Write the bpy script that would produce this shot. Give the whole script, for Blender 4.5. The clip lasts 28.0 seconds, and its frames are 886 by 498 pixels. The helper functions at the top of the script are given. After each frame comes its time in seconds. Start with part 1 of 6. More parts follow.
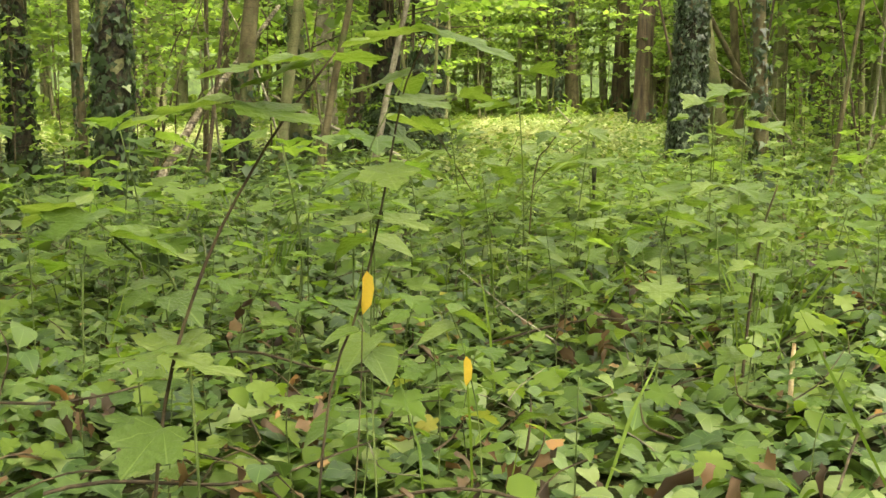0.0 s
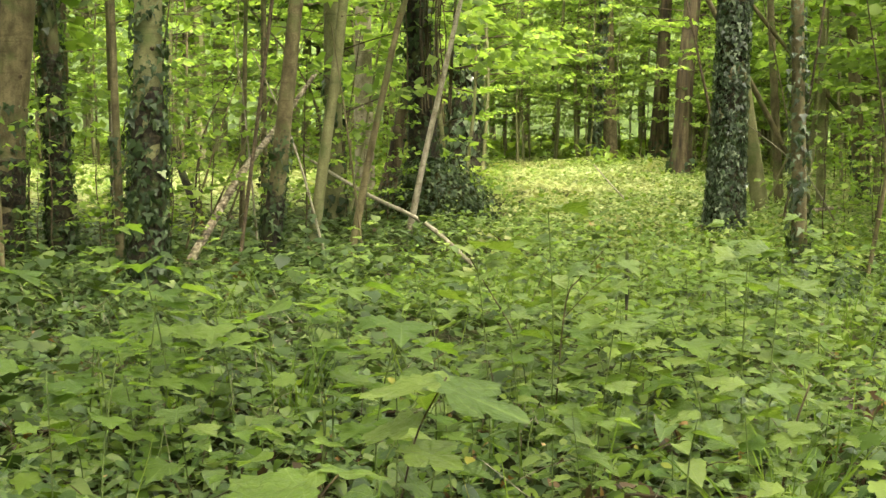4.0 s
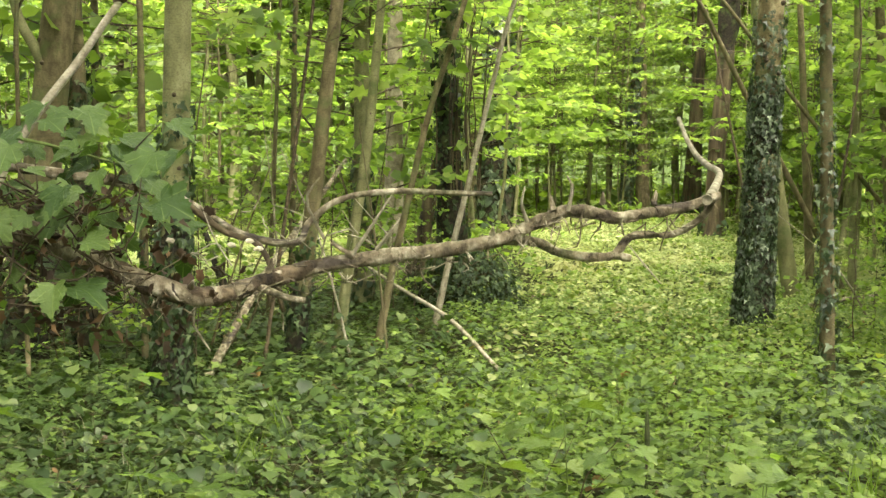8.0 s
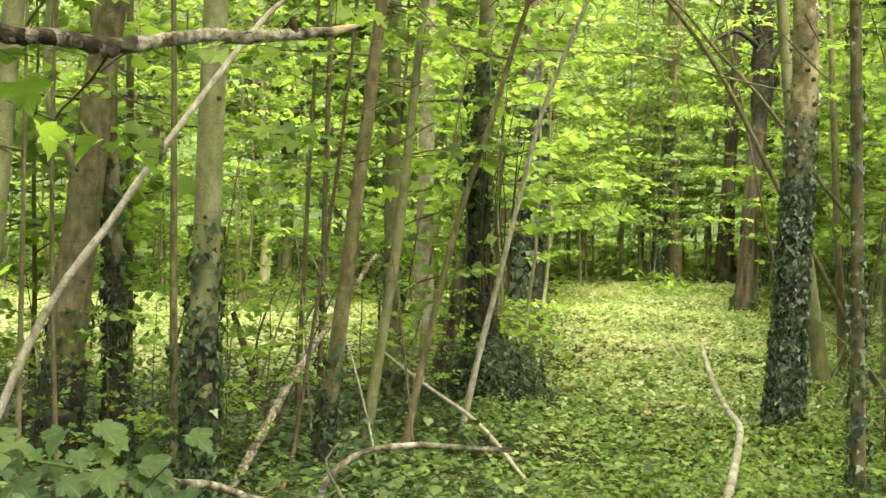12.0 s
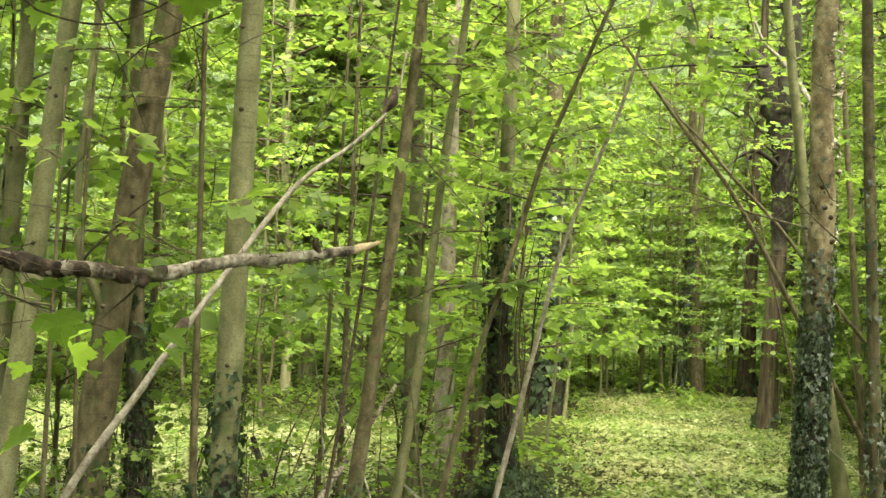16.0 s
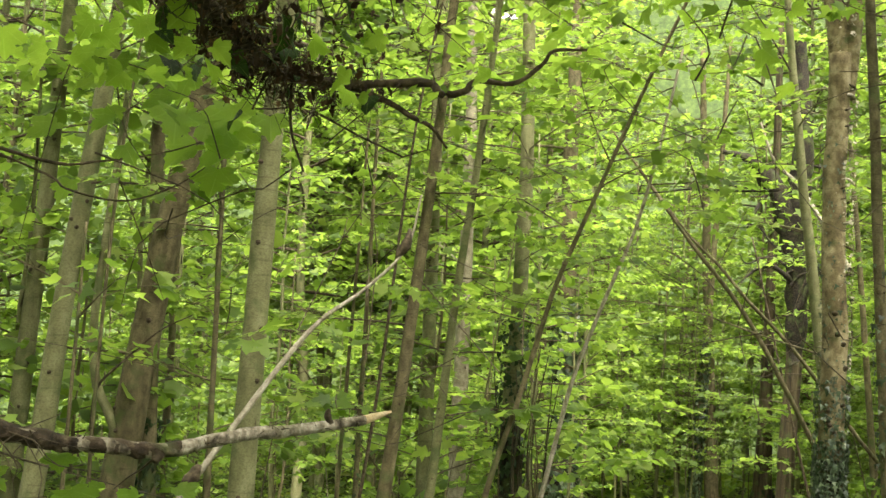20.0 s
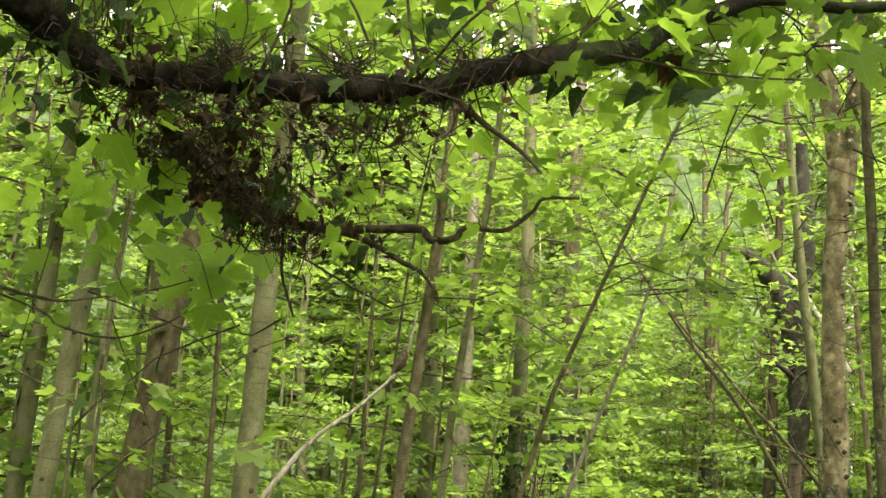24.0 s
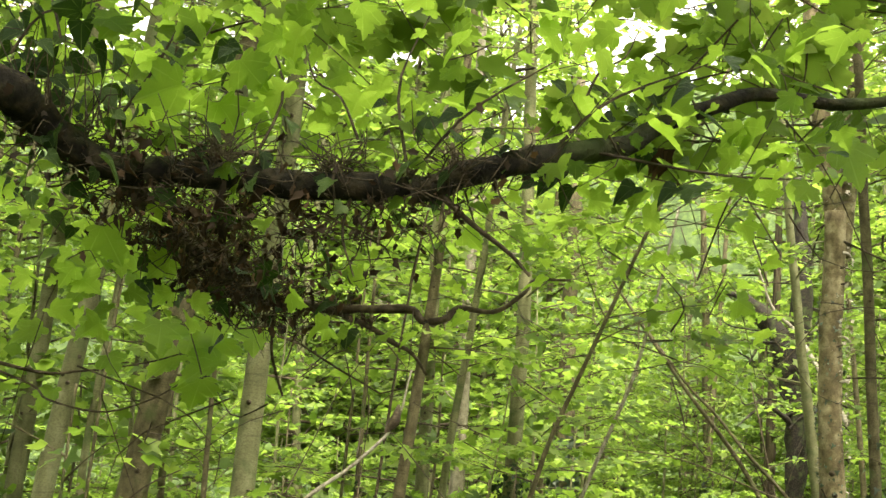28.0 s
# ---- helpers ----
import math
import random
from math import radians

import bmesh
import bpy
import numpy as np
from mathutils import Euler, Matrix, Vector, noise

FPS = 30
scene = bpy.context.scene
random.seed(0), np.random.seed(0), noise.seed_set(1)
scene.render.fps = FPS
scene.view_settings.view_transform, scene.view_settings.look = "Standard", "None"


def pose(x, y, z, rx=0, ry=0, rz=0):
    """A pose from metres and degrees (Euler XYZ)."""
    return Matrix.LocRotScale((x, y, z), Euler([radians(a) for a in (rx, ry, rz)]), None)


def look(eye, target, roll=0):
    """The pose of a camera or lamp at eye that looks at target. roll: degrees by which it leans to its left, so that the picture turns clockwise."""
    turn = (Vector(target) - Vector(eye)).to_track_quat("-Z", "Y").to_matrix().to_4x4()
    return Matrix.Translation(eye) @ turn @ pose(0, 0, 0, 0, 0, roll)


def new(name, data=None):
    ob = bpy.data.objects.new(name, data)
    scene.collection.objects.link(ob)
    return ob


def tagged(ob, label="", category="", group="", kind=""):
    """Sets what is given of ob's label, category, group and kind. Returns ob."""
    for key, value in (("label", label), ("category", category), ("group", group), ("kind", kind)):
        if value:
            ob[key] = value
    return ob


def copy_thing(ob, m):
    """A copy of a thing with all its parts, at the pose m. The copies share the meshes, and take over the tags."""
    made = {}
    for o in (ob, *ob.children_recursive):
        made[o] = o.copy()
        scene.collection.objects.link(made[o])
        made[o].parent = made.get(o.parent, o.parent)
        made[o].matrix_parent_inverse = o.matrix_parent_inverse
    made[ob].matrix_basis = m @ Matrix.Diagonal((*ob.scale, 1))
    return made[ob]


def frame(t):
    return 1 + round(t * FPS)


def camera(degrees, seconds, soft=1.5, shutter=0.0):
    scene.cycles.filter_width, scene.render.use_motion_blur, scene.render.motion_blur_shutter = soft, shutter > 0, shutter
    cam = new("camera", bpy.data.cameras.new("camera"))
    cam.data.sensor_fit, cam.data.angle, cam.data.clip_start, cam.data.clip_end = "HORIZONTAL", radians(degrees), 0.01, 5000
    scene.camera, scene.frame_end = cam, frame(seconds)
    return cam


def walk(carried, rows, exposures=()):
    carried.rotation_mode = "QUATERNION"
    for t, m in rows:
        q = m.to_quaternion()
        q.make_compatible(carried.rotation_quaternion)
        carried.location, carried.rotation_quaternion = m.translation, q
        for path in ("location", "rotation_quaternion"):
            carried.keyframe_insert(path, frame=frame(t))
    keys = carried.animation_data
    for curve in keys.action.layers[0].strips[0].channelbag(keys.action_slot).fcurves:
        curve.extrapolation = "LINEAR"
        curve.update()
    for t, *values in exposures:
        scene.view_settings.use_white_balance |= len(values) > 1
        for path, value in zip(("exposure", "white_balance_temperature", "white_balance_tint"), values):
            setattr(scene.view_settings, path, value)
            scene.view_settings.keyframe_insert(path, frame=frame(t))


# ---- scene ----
cam = camera(39.0, 28.0, soft=1.5)
METRES, EYE, TILT, LEAN, TURN = 2.2, 0.58, -7.0, 0.0, 0.0
ROWS = [
    (0.0, 0.0, 0.0, 0.0, 0.0, 0.0, -0.0),
    (0.5, -0.0007, 0.0027, 0.0101, 0.21, 0.23, -0.13),
    (1.0, -0.0018, 0.0059, 0.0215, 0.42, 0.42, -0.25),
    (1.5, -0.0022, 0.0104, 0.0366, 0.63, 0.62, -0.38),
    (2.0, -0.0017, 0.0121, 0.0559, 0.83, 0.79, -0.52),
    (2.5, -0.0002, 0.012, 0.0806, 1.05, 0.92, -0.6),
    (3.0, 0.0033, 0.0126, 0.1076, 1.26, 1.07, -0.72),
    (3.5, 0.0077, 0.0161, 0.1358, 1.48, 1.19, -0.81),
    (5.5, 0.0181, 0.0141, 0.256, 2.25, 1.84, -1.22),
    (6.0, 0.0202, 0.014, 0.2876, 2.43, 2.03, -1.33),
    (6.5, 0.0226, 0.014, 0.3175, 2.62, 2.21, -1.43),
    (7.0, 0.0255, 0.0161, 0.3474, 2.81, 2.42, -1.54),
    (7.5, 0.028, 0.0157, 0.3773, 2.98, 2.6, -1.61),
    (8.0, 0.0313, 0.016, 0.4079, 3.16, 2.79, -1.71),
    (8.5, 0.0343, 0.0146, 0.4383, 3.34, 2.97, -1.76),
    (9.0, 0.0371, 0.0113, 0.4674, 3.54, 3.16, -1.84),
    (9.5, 0.0386, 0.0109, 0.4939, 3.7, 3.38, -1.91),
    (10.0, 0.0394, 0.0086, 0.5185, 3.89, 3.65, -2.01),
    (10.5, 0.0401, 0.0076, 0.5419, 4.07, 3.97, -2.1),
    (11.0, 0.0398, 0.0028, 0.5656, 4.25, 4.28, -2.25),
    (11.5, 0.038, -0.0001, 0.589, 4.41, 4.63, -2.4),
    (12.0, 0.0367, -0.0023, 0.61, 4.57, 5.0, -2.46),
    (12.5, 0.0366, -0.0071, 0.6285, 4.72, 5.41, -2.54),
    (14.5, 0.0359, -0.0408, 0.7069, 5.24, 7.53, -2.92),
    (15.0, 0.0379, -0.0508, 0.7239, 5.33, 8.17, -3.02),
    (15.5, 0.0391, -0.0581, 0.7378, 5.38, 8.77, -3.1),
    (16.0, 0.0425, -0.0708, 0.7501, 5.47, 9.44, -3.2),
    (16.5, 0.0454, -0.0775, 0.7574, 5.55, 10.04, -3.27),
    (17.0, 0.047, -0.0834, 0.7667, 5.62, 10.68, -3.38),
    (17.5, 0.0468, -0.0894, 0.7764, 5.69, 11.15, -3.46),
    (18.0, 0.0475, -0.0976, 0.7889, 5.79, 11.67, -3.55),
    (18.5, 0.047, -0.1022, 0.8, 5.84, 12.18, -3.64),
    (19.0, 0.0475, -0.109, 0.8121, 5.93, 12.8, -3.73),
    (19.5, 0.0476, -0.1151, 0.8224, 5.98, 13.38, -3.82),
    (20.0, 0.0475, -0.1221, 0.8329, 6.0, 14.05, -3.92),
    (20.5, 0.0488, -0.1265, 0.8421, 6.01, 14.68, -3.99),
    (21.0, 0.0502, -0.1353, 0.8516, 6.02, 15.4, -4.08),
    (21.5, 0.0508, -0.1402, 0.8605, 6.04, 16.02, -4.15),
    (22.0, 0.0532, -0.1429, 0.8703, 6.06, 16.64, -4.26),
    (22.5, 0.0549, -0.1422, 0.8773, 6.08, 17.07, -4.3),
    (24.5, 0.0635, -0.1474, 0.9071, 5.92, 18.24, -4.68),
    (25.0, 0.0655, -0.1482, 0.9152, 5.9, 18.5, -4.76),
    (25.5, 0.0667, -0.1501, 0.9217, 5.91, 18.69, -4.83),
    (26.0, 0.0668, -0.1519, 0.9284, 5.86, 18.9, -4.91),
    (26.5, 0.067, -0.1545, 0.9341, 5.82, 19.07, -4.97),
    (27.0, 0.0667, -0.1574, 0.9404, 5.78, 19.27, -5.05),
    (27.5, 0.0674, -0.1592, 0.9456, 5.75, 19.42, -5.11),
    (28.0, 0.0673, -0.1602, 0.9504, 5.71, 19.6, -5.18),
]
walk(cam, [(t, pose(0, 0, EYE, TILT, LEAN, TURN) @ pose(METRES * x, METRES * y, METRES * z, 90 + pitch, roll, yaw)) for t, x, y, z, yaw, pitch, roll in ROWS],
     [(0.0, 3.50, 7750, 9), (7.0, 3.58, 7450, 9), (9.0, 3.55, 7350, 10), (12.0, 3.56, 7350, 9), (16.0, 3.29, 7200, 10), (22.0, 3.03, 7200, 10), (28.0, 3.08, 7300, 9)])

# ---- light ----
SUN_EL, SUN_AZ = radians(62), radians(150)         # high sun behind thick cloud, behind and to the right
world = bpy.data.worlds.new("sky")
scene.world = world
world.use_nodes = True
wt = world.node_tree
sky = wt.nodes.new("ShaderNodeTexSky")
sky.sky_type = "NISHITA"
sky.sun_disc = False
sky.sun_elevation, sky.sun_rotation = SUN_EL, SUN_AZ
sky.dust_density, sky.ozone_density, sky.air_density = 4.0, 0.6, 1.0
pale = wt.nodes.new("ShaderNodeHueSaturation")
pale.inputs["Saturation"].default_value = 0.13
wt.links.new(sky.outputs[0], pale.inputs["Color"])
wt.links.new(pale.outputs[0], wt.nodes["Background"].inputs["Color"])
wt.nodes["Background"].inputs["Strength"].default_value = 0.15
sun = new("sun", bpy.data.lights.new("sun", "SUN"))
sun.data.energy, sun.data.angle, sun.data.color = 1.2, radians(40), (1.0, 0.95, 0.84)
sun.matrix_world = look((0, 0, 30), (-math.sin(SUN_AZ) * math.cos(SUN_EL), -math.cos(SUN_AZ) * math.cos(SUN_EL), 30 - math.sin(SUN_EL)))


# ---- materials ----
def nodes_of(name):
    m = bpy.data.materials.new(name)
    m.use_nodes = True
    t = m.node_tree
    return m, t, t.nodes["Principled BSDF"], t.nodes["Material Output"]


def ramp(t, fac, stops):
    r = t.nodes.new("ShaderNodeValToRGB")
    while len(r.color_ramp.elements) < len(stops):
        r.color_ramp.elements.new(0.5)
    for e, (p, c) in zip(r.color_ramp.elements, stops):
        e.position, e.color = p, (*c, 1)
    t.links.new(fac, r.inputs["Fac"])
    return r.outputs["Color"]


def noise_tex(t, scale, detail=4.0, stretch=None, rough=0.55):
    n = t.nodes.new("ShaderNodeTexNoise")
    n.inputs["Scale"].default_value, n.inputs["Detail"].default_value = scale, detail
    n.inputs["Roughness"].default_value = rough
    co = t.nodes.new("ShaderNodeTexCoord")
    if stretch:
        mp = t.nodes.new("ShaderNodeMapping")
        mp.inputs["Scale"].default_value = stretch
        t.links.new(co.outputs["Object"], mp.inputs["Vector"])
        t.links.new(mp.outputs[0], n.inputs["Vector"])
    else:
        t.links.new(co.outputs["Object"], n.inputs["Vector"])
    return n.outputs["Fac"]


def mix_col(t, fac, a, b, mode="MIX"):
    n = t.nodes.new("ShaderNodeMixRGB")
    n.blend_type = mode
    for sock, v in ((n.inputs[0], fac), (n.inputs[1], a), (n.inputs[2], b)):
        if isinstance(v, (int, float)):
            sock.default_value = v
        elif isinstance(v, tuple):
            sock.default_value = (*v, 1)
        else:
            t.links.new(v, sock)
    return n.outputs[0]


def bump(t, height, strength, dist, shader):
    b = t.nodes.new("ShaderNodeBump")
    b.inputs["Strength"].default_value, b.inputs["Distance"].default_value = strength, dist
    t.links.new(height, b.inputs["Height"])
    t.links.new(b.outputs[0], shader.inputs["Normal"])


def leaf_mat(name, stops, through_col, thin=0.45, rough=0.42, by_object=False, spec=0.4, veins=False, broad=None):
    """A leaf that lets light through; each leaf has its own shade."""
    m, t, p, out = nodes_of(name)
    if by_object:
        rnd = t.nodes.new("ShaderNodeObjectInfo").outputs["Random"]
    else:
        rnd = t.nodes.new("ShaderNodeNewGeometry").outputs["Random Per Island"]
    col = ramp(t, rnd, stops)
    blot = noise_tex(t, 18.0, 3.0)
    col = mix_col(t, 0.28, col, ramp(t, blot, [(0.3, (0.45, 0.5, 0.3)), (0.7, (1.0, 1.0, 1.0))]), "MULTIPLY")
    if broad:
        col = mix_col(t, ramp(t, noise_tex(t, 0.45, 4.0), [(0.42, (0, 0, 0)), (0.66, (0.75, 0.75, 0.75))]), col, broad)
    if veins:
        bump(t, noise_tex(t, 9.0, 3.0), 0.25, 0.03, p)
        uv = t.nodes.new("ShaderNodeUVMap")
        sep = t.nodes.new("ShaderNodeSeparateXYZ")
        t.links.new(uv.outputs[0], sep.inputs[0])
        ab = t.nodes.new("ShaderNodeMath")
        ab.operation = "ABSOLUTE"
        t.links.new(sep.outputs[0], ab.inputs[0])
        at = t.nodes.new("ShaderNodeMath")
        at.operation = "ARCTAN2"
        t.links.new(ab.outputs[0], at.inputs[0])
        t.links.new(sep.outputs[1], at.inputs[1])
        fr = t.nodes.new("ShaderNodeMath")
        fr.operation = "PINGPONG"
        fr.inputs[1].default_value = 0.36
        t.links.new(at.outputs[0], fr.inputs[0])
        line = ramp(t, fr.outputs[0], [(0.01, (1, 1, 1)), (0.035, (0, 0, 0))])
        soft = t.nodes.new("ShaderNodeMath")
        soft.operation = "MULTIPLY"
        soft.inputs[1].default_value = 0.3
        t.links.new(line, soft.inputs[0])
        col = mix_col(t, soft.outputs[0], col, (0.24, 0.32, 0.10))
    t.links.new(col, p.inputs["Base Color"])
    p.inputs["Roughness"].default_value = rough
    p.inputs["Specular IOR Level"].default_value = spec
    tr = t.nodes.new("ShaderNodeBsdfTranslucent")
    tc = mix_col(t, 0.5, mix_col(t, 1.0, col, (2.65, 2.6, 1.9), "MULTIPLY"), through_col)
    t.links.new(tc, tr.inputs["Color"])
    ms = t.nodes.new("ShaderNodeMixShader")
    ms.inputs[0].default_value = thin
    t.links.new(p.outputs[0], ms.inputs[1])
    t.links.new(tr.outputs[0], ms.inputs[2])
    t.links.new(ms.outputs[0], out.inputs["Surface"])
    return m


def bark_mat(name, dark, mid, light, scale=14.0, stretch=(1, 1, 0.25), relief=0.5, moss=0.0, bands=False):
    m, t, p, out = nodes_of(name)
    f1 = noise_tex(t, scale, 6.0, stretch)
    f2 = noise_tex(t, 2.3, 3.0, (1, 1, 0.5))
    col = ramp(t, f1, [(0.32, dark), (0.5, mid), (0.68, light)])
    col = mix_col(t, 0.6, col, ramp(t, f2, [(0.35, (0.62, 0.62, 0.55)), (0.65, (1, 1, 1))]), "MULTIPLY")
    f3 = noise_tex(t, 70.0, 4.0, (1, 1, 1.6), 0.7)
    col = mix_col(t, 0.75, col, ramp(t, f3, [(0.34, (0.45, 0.44, 0.40)), (0.56, (1, 1, 1))]), "MULTIPLY")
    fr = noise_tex(t, 7.0, 3.0, (0.5, 0.5, 6.0))
    col = mix_col(t, 0.5, col, ramp(t, fr, [(0.60, (1, 1, 1)), (0.68, (0.45, 0.42, 0.36))]), "MULTIPLY")
    if bands:
        fb = noise_tex(t, 6.0, 4.0, (0.7, 0.7, 7.0))
        col = mix_col(t, ramp(t, fb, [(0.56, (0, 0, 0)), (0.63, (1, 1, 1))]), col, (0.035, 0.028, 0.022))
    if moss:
        fm = noise_tex(t, 5.0, 5.0)
        col = mix_col(t, ramp(t, fm, [(0.62 - 0.3 * moss, (0, 0, 0)), (0.78 - 0.3 * moss, (0.8, 0.8, 0.8))]), col, (0.045, 0.065, 0.018))
    t.links.new(col, p.inputs["Base Color"])
    p.inputs["Roughness"].default_value = 0.85
    p.inputs["Specular IOR Level"].default_value = 0.2
    bump(t, f1, relief, 0.02, p)
    return m


G1, G2, G3, G4 = (0.029, 0.056, 0.011), (0.064, 0.110, 0.018), (0.107, 0.165, 0.029), (0.168, 0.222, 0.056)
CANOPY = leaf_mat("canopy_leaf", [(0.0, G1), (0.35, G2), (0.7, G3), (1.0, G4)], (0.23, 0.375, 0.047), 0.5, 0.52, spec=0.2)
FAR_LEAF = leaf_mat("far_leaf", [(0.0, G1), (0.4, G2), (0.8, G3), (1.0, G4)], (0.24, 0.375, 0.055), 0.52, 0.55, spec=0.2)
NEAR_LEAF = leaf_mat("near_leaf", [(0.0, (0.045, 0.09, 0.012)), (0.4, (0.085, 0.15, 0.018)), (0.75, G3), (1.0, (0.14, 0.21, 0.03))], (0.52, 0.76, 0.10), 0.76, 0.45, True, 0.22, True)
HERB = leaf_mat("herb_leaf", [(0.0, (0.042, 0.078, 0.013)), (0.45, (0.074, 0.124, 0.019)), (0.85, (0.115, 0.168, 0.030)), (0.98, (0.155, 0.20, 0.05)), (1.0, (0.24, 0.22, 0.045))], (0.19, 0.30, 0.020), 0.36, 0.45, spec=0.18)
# The pale end puts sky glints and light veins into the leaf colour.
IVY_GLINT_STOPS = [(0.0, (0.010, 0.022, 0.008)), (0.55, (0.018, 0.037, 0.012)), (0.84, (0.034, 0.058, 0.021)), (0.91, (0.08, 0.11, 0.06)), (1.0, (0.15, 0.185, 0.12))]
IVY = leaf_mat("ivy_leaf", IVY_GLINT_STOPS, (0.05, 0.10, 0.018), 0.10, 0.40, spec=0.45)
IVY_SINGLE = leaf_mat("ivy_single_leaf", [(0.0, (0.008, 0.018, 0.006)), (0.7, (0.018, 0.036, 0.010)), (1.0, (0.045, 0.075, 0.02))], (0.08, 0.17, 0.015), 0.25, 0.55, True, 0.12, True)
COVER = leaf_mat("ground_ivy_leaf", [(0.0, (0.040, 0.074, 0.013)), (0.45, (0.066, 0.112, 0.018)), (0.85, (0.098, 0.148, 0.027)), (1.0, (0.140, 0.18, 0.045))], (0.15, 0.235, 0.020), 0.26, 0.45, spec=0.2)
NEAR_COVER = leaf_mat("glossy_ground_ivy", [(0.0, (0.024, 0.054, 0.0135)), (0.35, (0.050, 0.094, 0.0218)), (0.75, (0.088, 0.138, 0.0345)), (1.0, (0.150, 0.19, 0.0638))], (0.13, 0.22, 0.0263), 0.2, 0.36, spec=0.34, veins=True)
# Pale herbs; the clearing's open light is partly put into this colour.
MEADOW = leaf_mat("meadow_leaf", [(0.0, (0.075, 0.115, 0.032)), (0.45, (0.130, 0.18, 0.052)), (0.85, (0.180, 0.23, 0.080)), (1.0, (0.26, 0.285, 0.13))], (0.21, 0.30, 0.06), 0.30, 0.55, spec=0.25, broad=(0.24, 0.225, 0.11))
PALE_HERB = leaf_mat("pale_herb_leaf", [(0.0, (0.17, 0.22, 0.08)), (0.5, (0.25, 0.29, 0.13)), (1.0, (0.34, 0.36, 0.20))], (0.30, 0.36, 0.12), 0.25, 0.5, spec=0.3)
# Darker copy of the ground ivy, with tree shade in its tone.
SHADE_COVER = leaf_mat("shade_toned_ground_ivy", [(0.0, (0.013, 0.028, 0.008)), (0.5, (0.030, 0.056, 0.013)), (0.85, (0.055, 0.088, 0.021)), (1.0, (0.095, 0.125, 0.042))], (0.08, 0.14, 0.016), 0.18, 0.42, spec=0.22)
IVY_DARK = leaf_mat("deep_ivy_leaf", [(0.0, (0.010, 0.022, 0.008)), (0.7, (0.022, 0.042, 0.013)), (0.97, (0.045, 0.07, 0.024)), (1.0, (0.14, 0.17, 0.09))], (0.04, 0.08, 0.015), 0.12, 0.5, spec=0.2)
SEED_LEAF = leaf_mat("seedling_leaf", [(0.0, (0.045, 0.082, 0.015)), (0.5, (0.082, 0.130, 0.024)), (1.0, (0.135, 0.182, 0.044))], (0.22, 0.35, 0.025), 0.30, 0.40, True, 0.36, True)
MID_LEAF = leaf_mat("young_maple_leaf", [(0.0, (0.05, 0.095, 0.018)), (0.5, (0.085, 0.14, 0.026)), (1.0, (0.13, 0.19, 0.042))], (0.24, 0.40, 0.03), 0.42, 0.42, True, 0.35, True)
DEAD = leaf_mat("dead_leaf", [(0.0, (0.012, 0.009, 0.006)), (0.5, (0.030, 0.020, 0.013)), (0.85, (0.065, 0.040, 0.024)), (1.0, (0.16, 0.095, 0.052))], (0.12, 0.06, 0.03), 0.15, 0.7, spec=0.15)
DEAD_SINGLE = leaf_mat("dead_single_leaf", [(0.0, (0.012, 0.009, 0.006)), (0.5, (0.030, 0.020, 0.013)), (0.85, (0.065, 0.040, 0.024)), (1.0, (0.16, 0.095, 0.052))], (0.12, 0.06, 0.03), 0.15, 0.7, True, 0.15)
LITTER = leaf_mat("fallen_leaf", [(0.0, (0.026, 0.018, 0.012)), (0.45, (0.070, 0.044, 0.025)), (0.72, (0.135, 0.078, 0.036)), (0.88, (0.29, 0.15, 0.042)), (1.0, (0.40, 0.32, 0.22))], (0.18, 0.09, 0.03), 0.15, 0.6, spec=0.3)
LIMB_LEAF = leaf_mat("dark_maple_leaf", [(0.0, (0.024, 0.052, 0.014)), (0.5, (0.052, 0.092, 0.024)), (1.0, (0.095, 0.140, 0.040))], (0.17, 0.30, 0.03), 0.32, 0.42, True, 0.28, True)
YELLOW = leaf_mat("yellow_leaf", [(0.0, (0.35, 0.22, 0.03)), (1.0, (0.5, 0.36, 0.05))], (0.6, 0.42, 0.04), 0.35, 0.5)
GREY_BARK = bark_mat("smooth_grey_bark", (0.094, 0.096, 0.042), (0.136, 0.138, 0.066), (0.180, 0.182, 0.096), 11.0, (1, 1, 0.45), 0.14, 0.3)
BROWN_BARK = bark_mat("brown_bark", (0.050, 0.042, 0.020), (0.094, 0.080, 0.041), (0.150, 0.131, 0.072), 16.0, (1, 1, 0.5), 0.25, 0.25)
PAPER_BARK = bark_mat("papery_golden_brown_bark", (0.060, 0.044, 0.022), (0.165, 0.134, 0.072), (0.33, 0.285, 0.175), 9.0, (1, 1, 0.8), 0.6, 0.1)
RED_BARK = bark_mat("furrowed_red_brown_bark", (0.014, 0.010, 0.006), (0.048, 0.036, 0.019), (0.105, 0.086, 0.046), 13.0, (1, 1, 0.10), 1.0, 0.3)
DARK_BARK = bark_mat("dark_mossy_bark", (0.006, 0.005, 0.004), (0.016, 0.013, 0.008), (0.050, 0.040, 0.022), 34.0, (1, 1, 1), 0.8, 0.35)
PALE_BARK = bark_mat("pale_pole_bark", (0.13, 0.115, 0.08), (0.22, 0.20, 0.15), (0.32, 0.30, 0.235), 26.0, (1, 1, 0.5), 0.3, 0.05)
BIRCH = bark_mat("birch_bark", (0.09, 0.082, 0.05), (0.155, 0.143, 0.095), (0.23, 0.212, 0.15), 12.0, (1, 1, 0.8), 0.3, 0.15)
DEADWOOD = bark_mat("weathered_dead_birch_bark", (0.040, 0.030, 0.020), (0.17, 0.142, 0.098), (0.44, 0.40, 0.32), 26.0, (1.5, 0.9, 0.9), 0.9, 0.12, True)
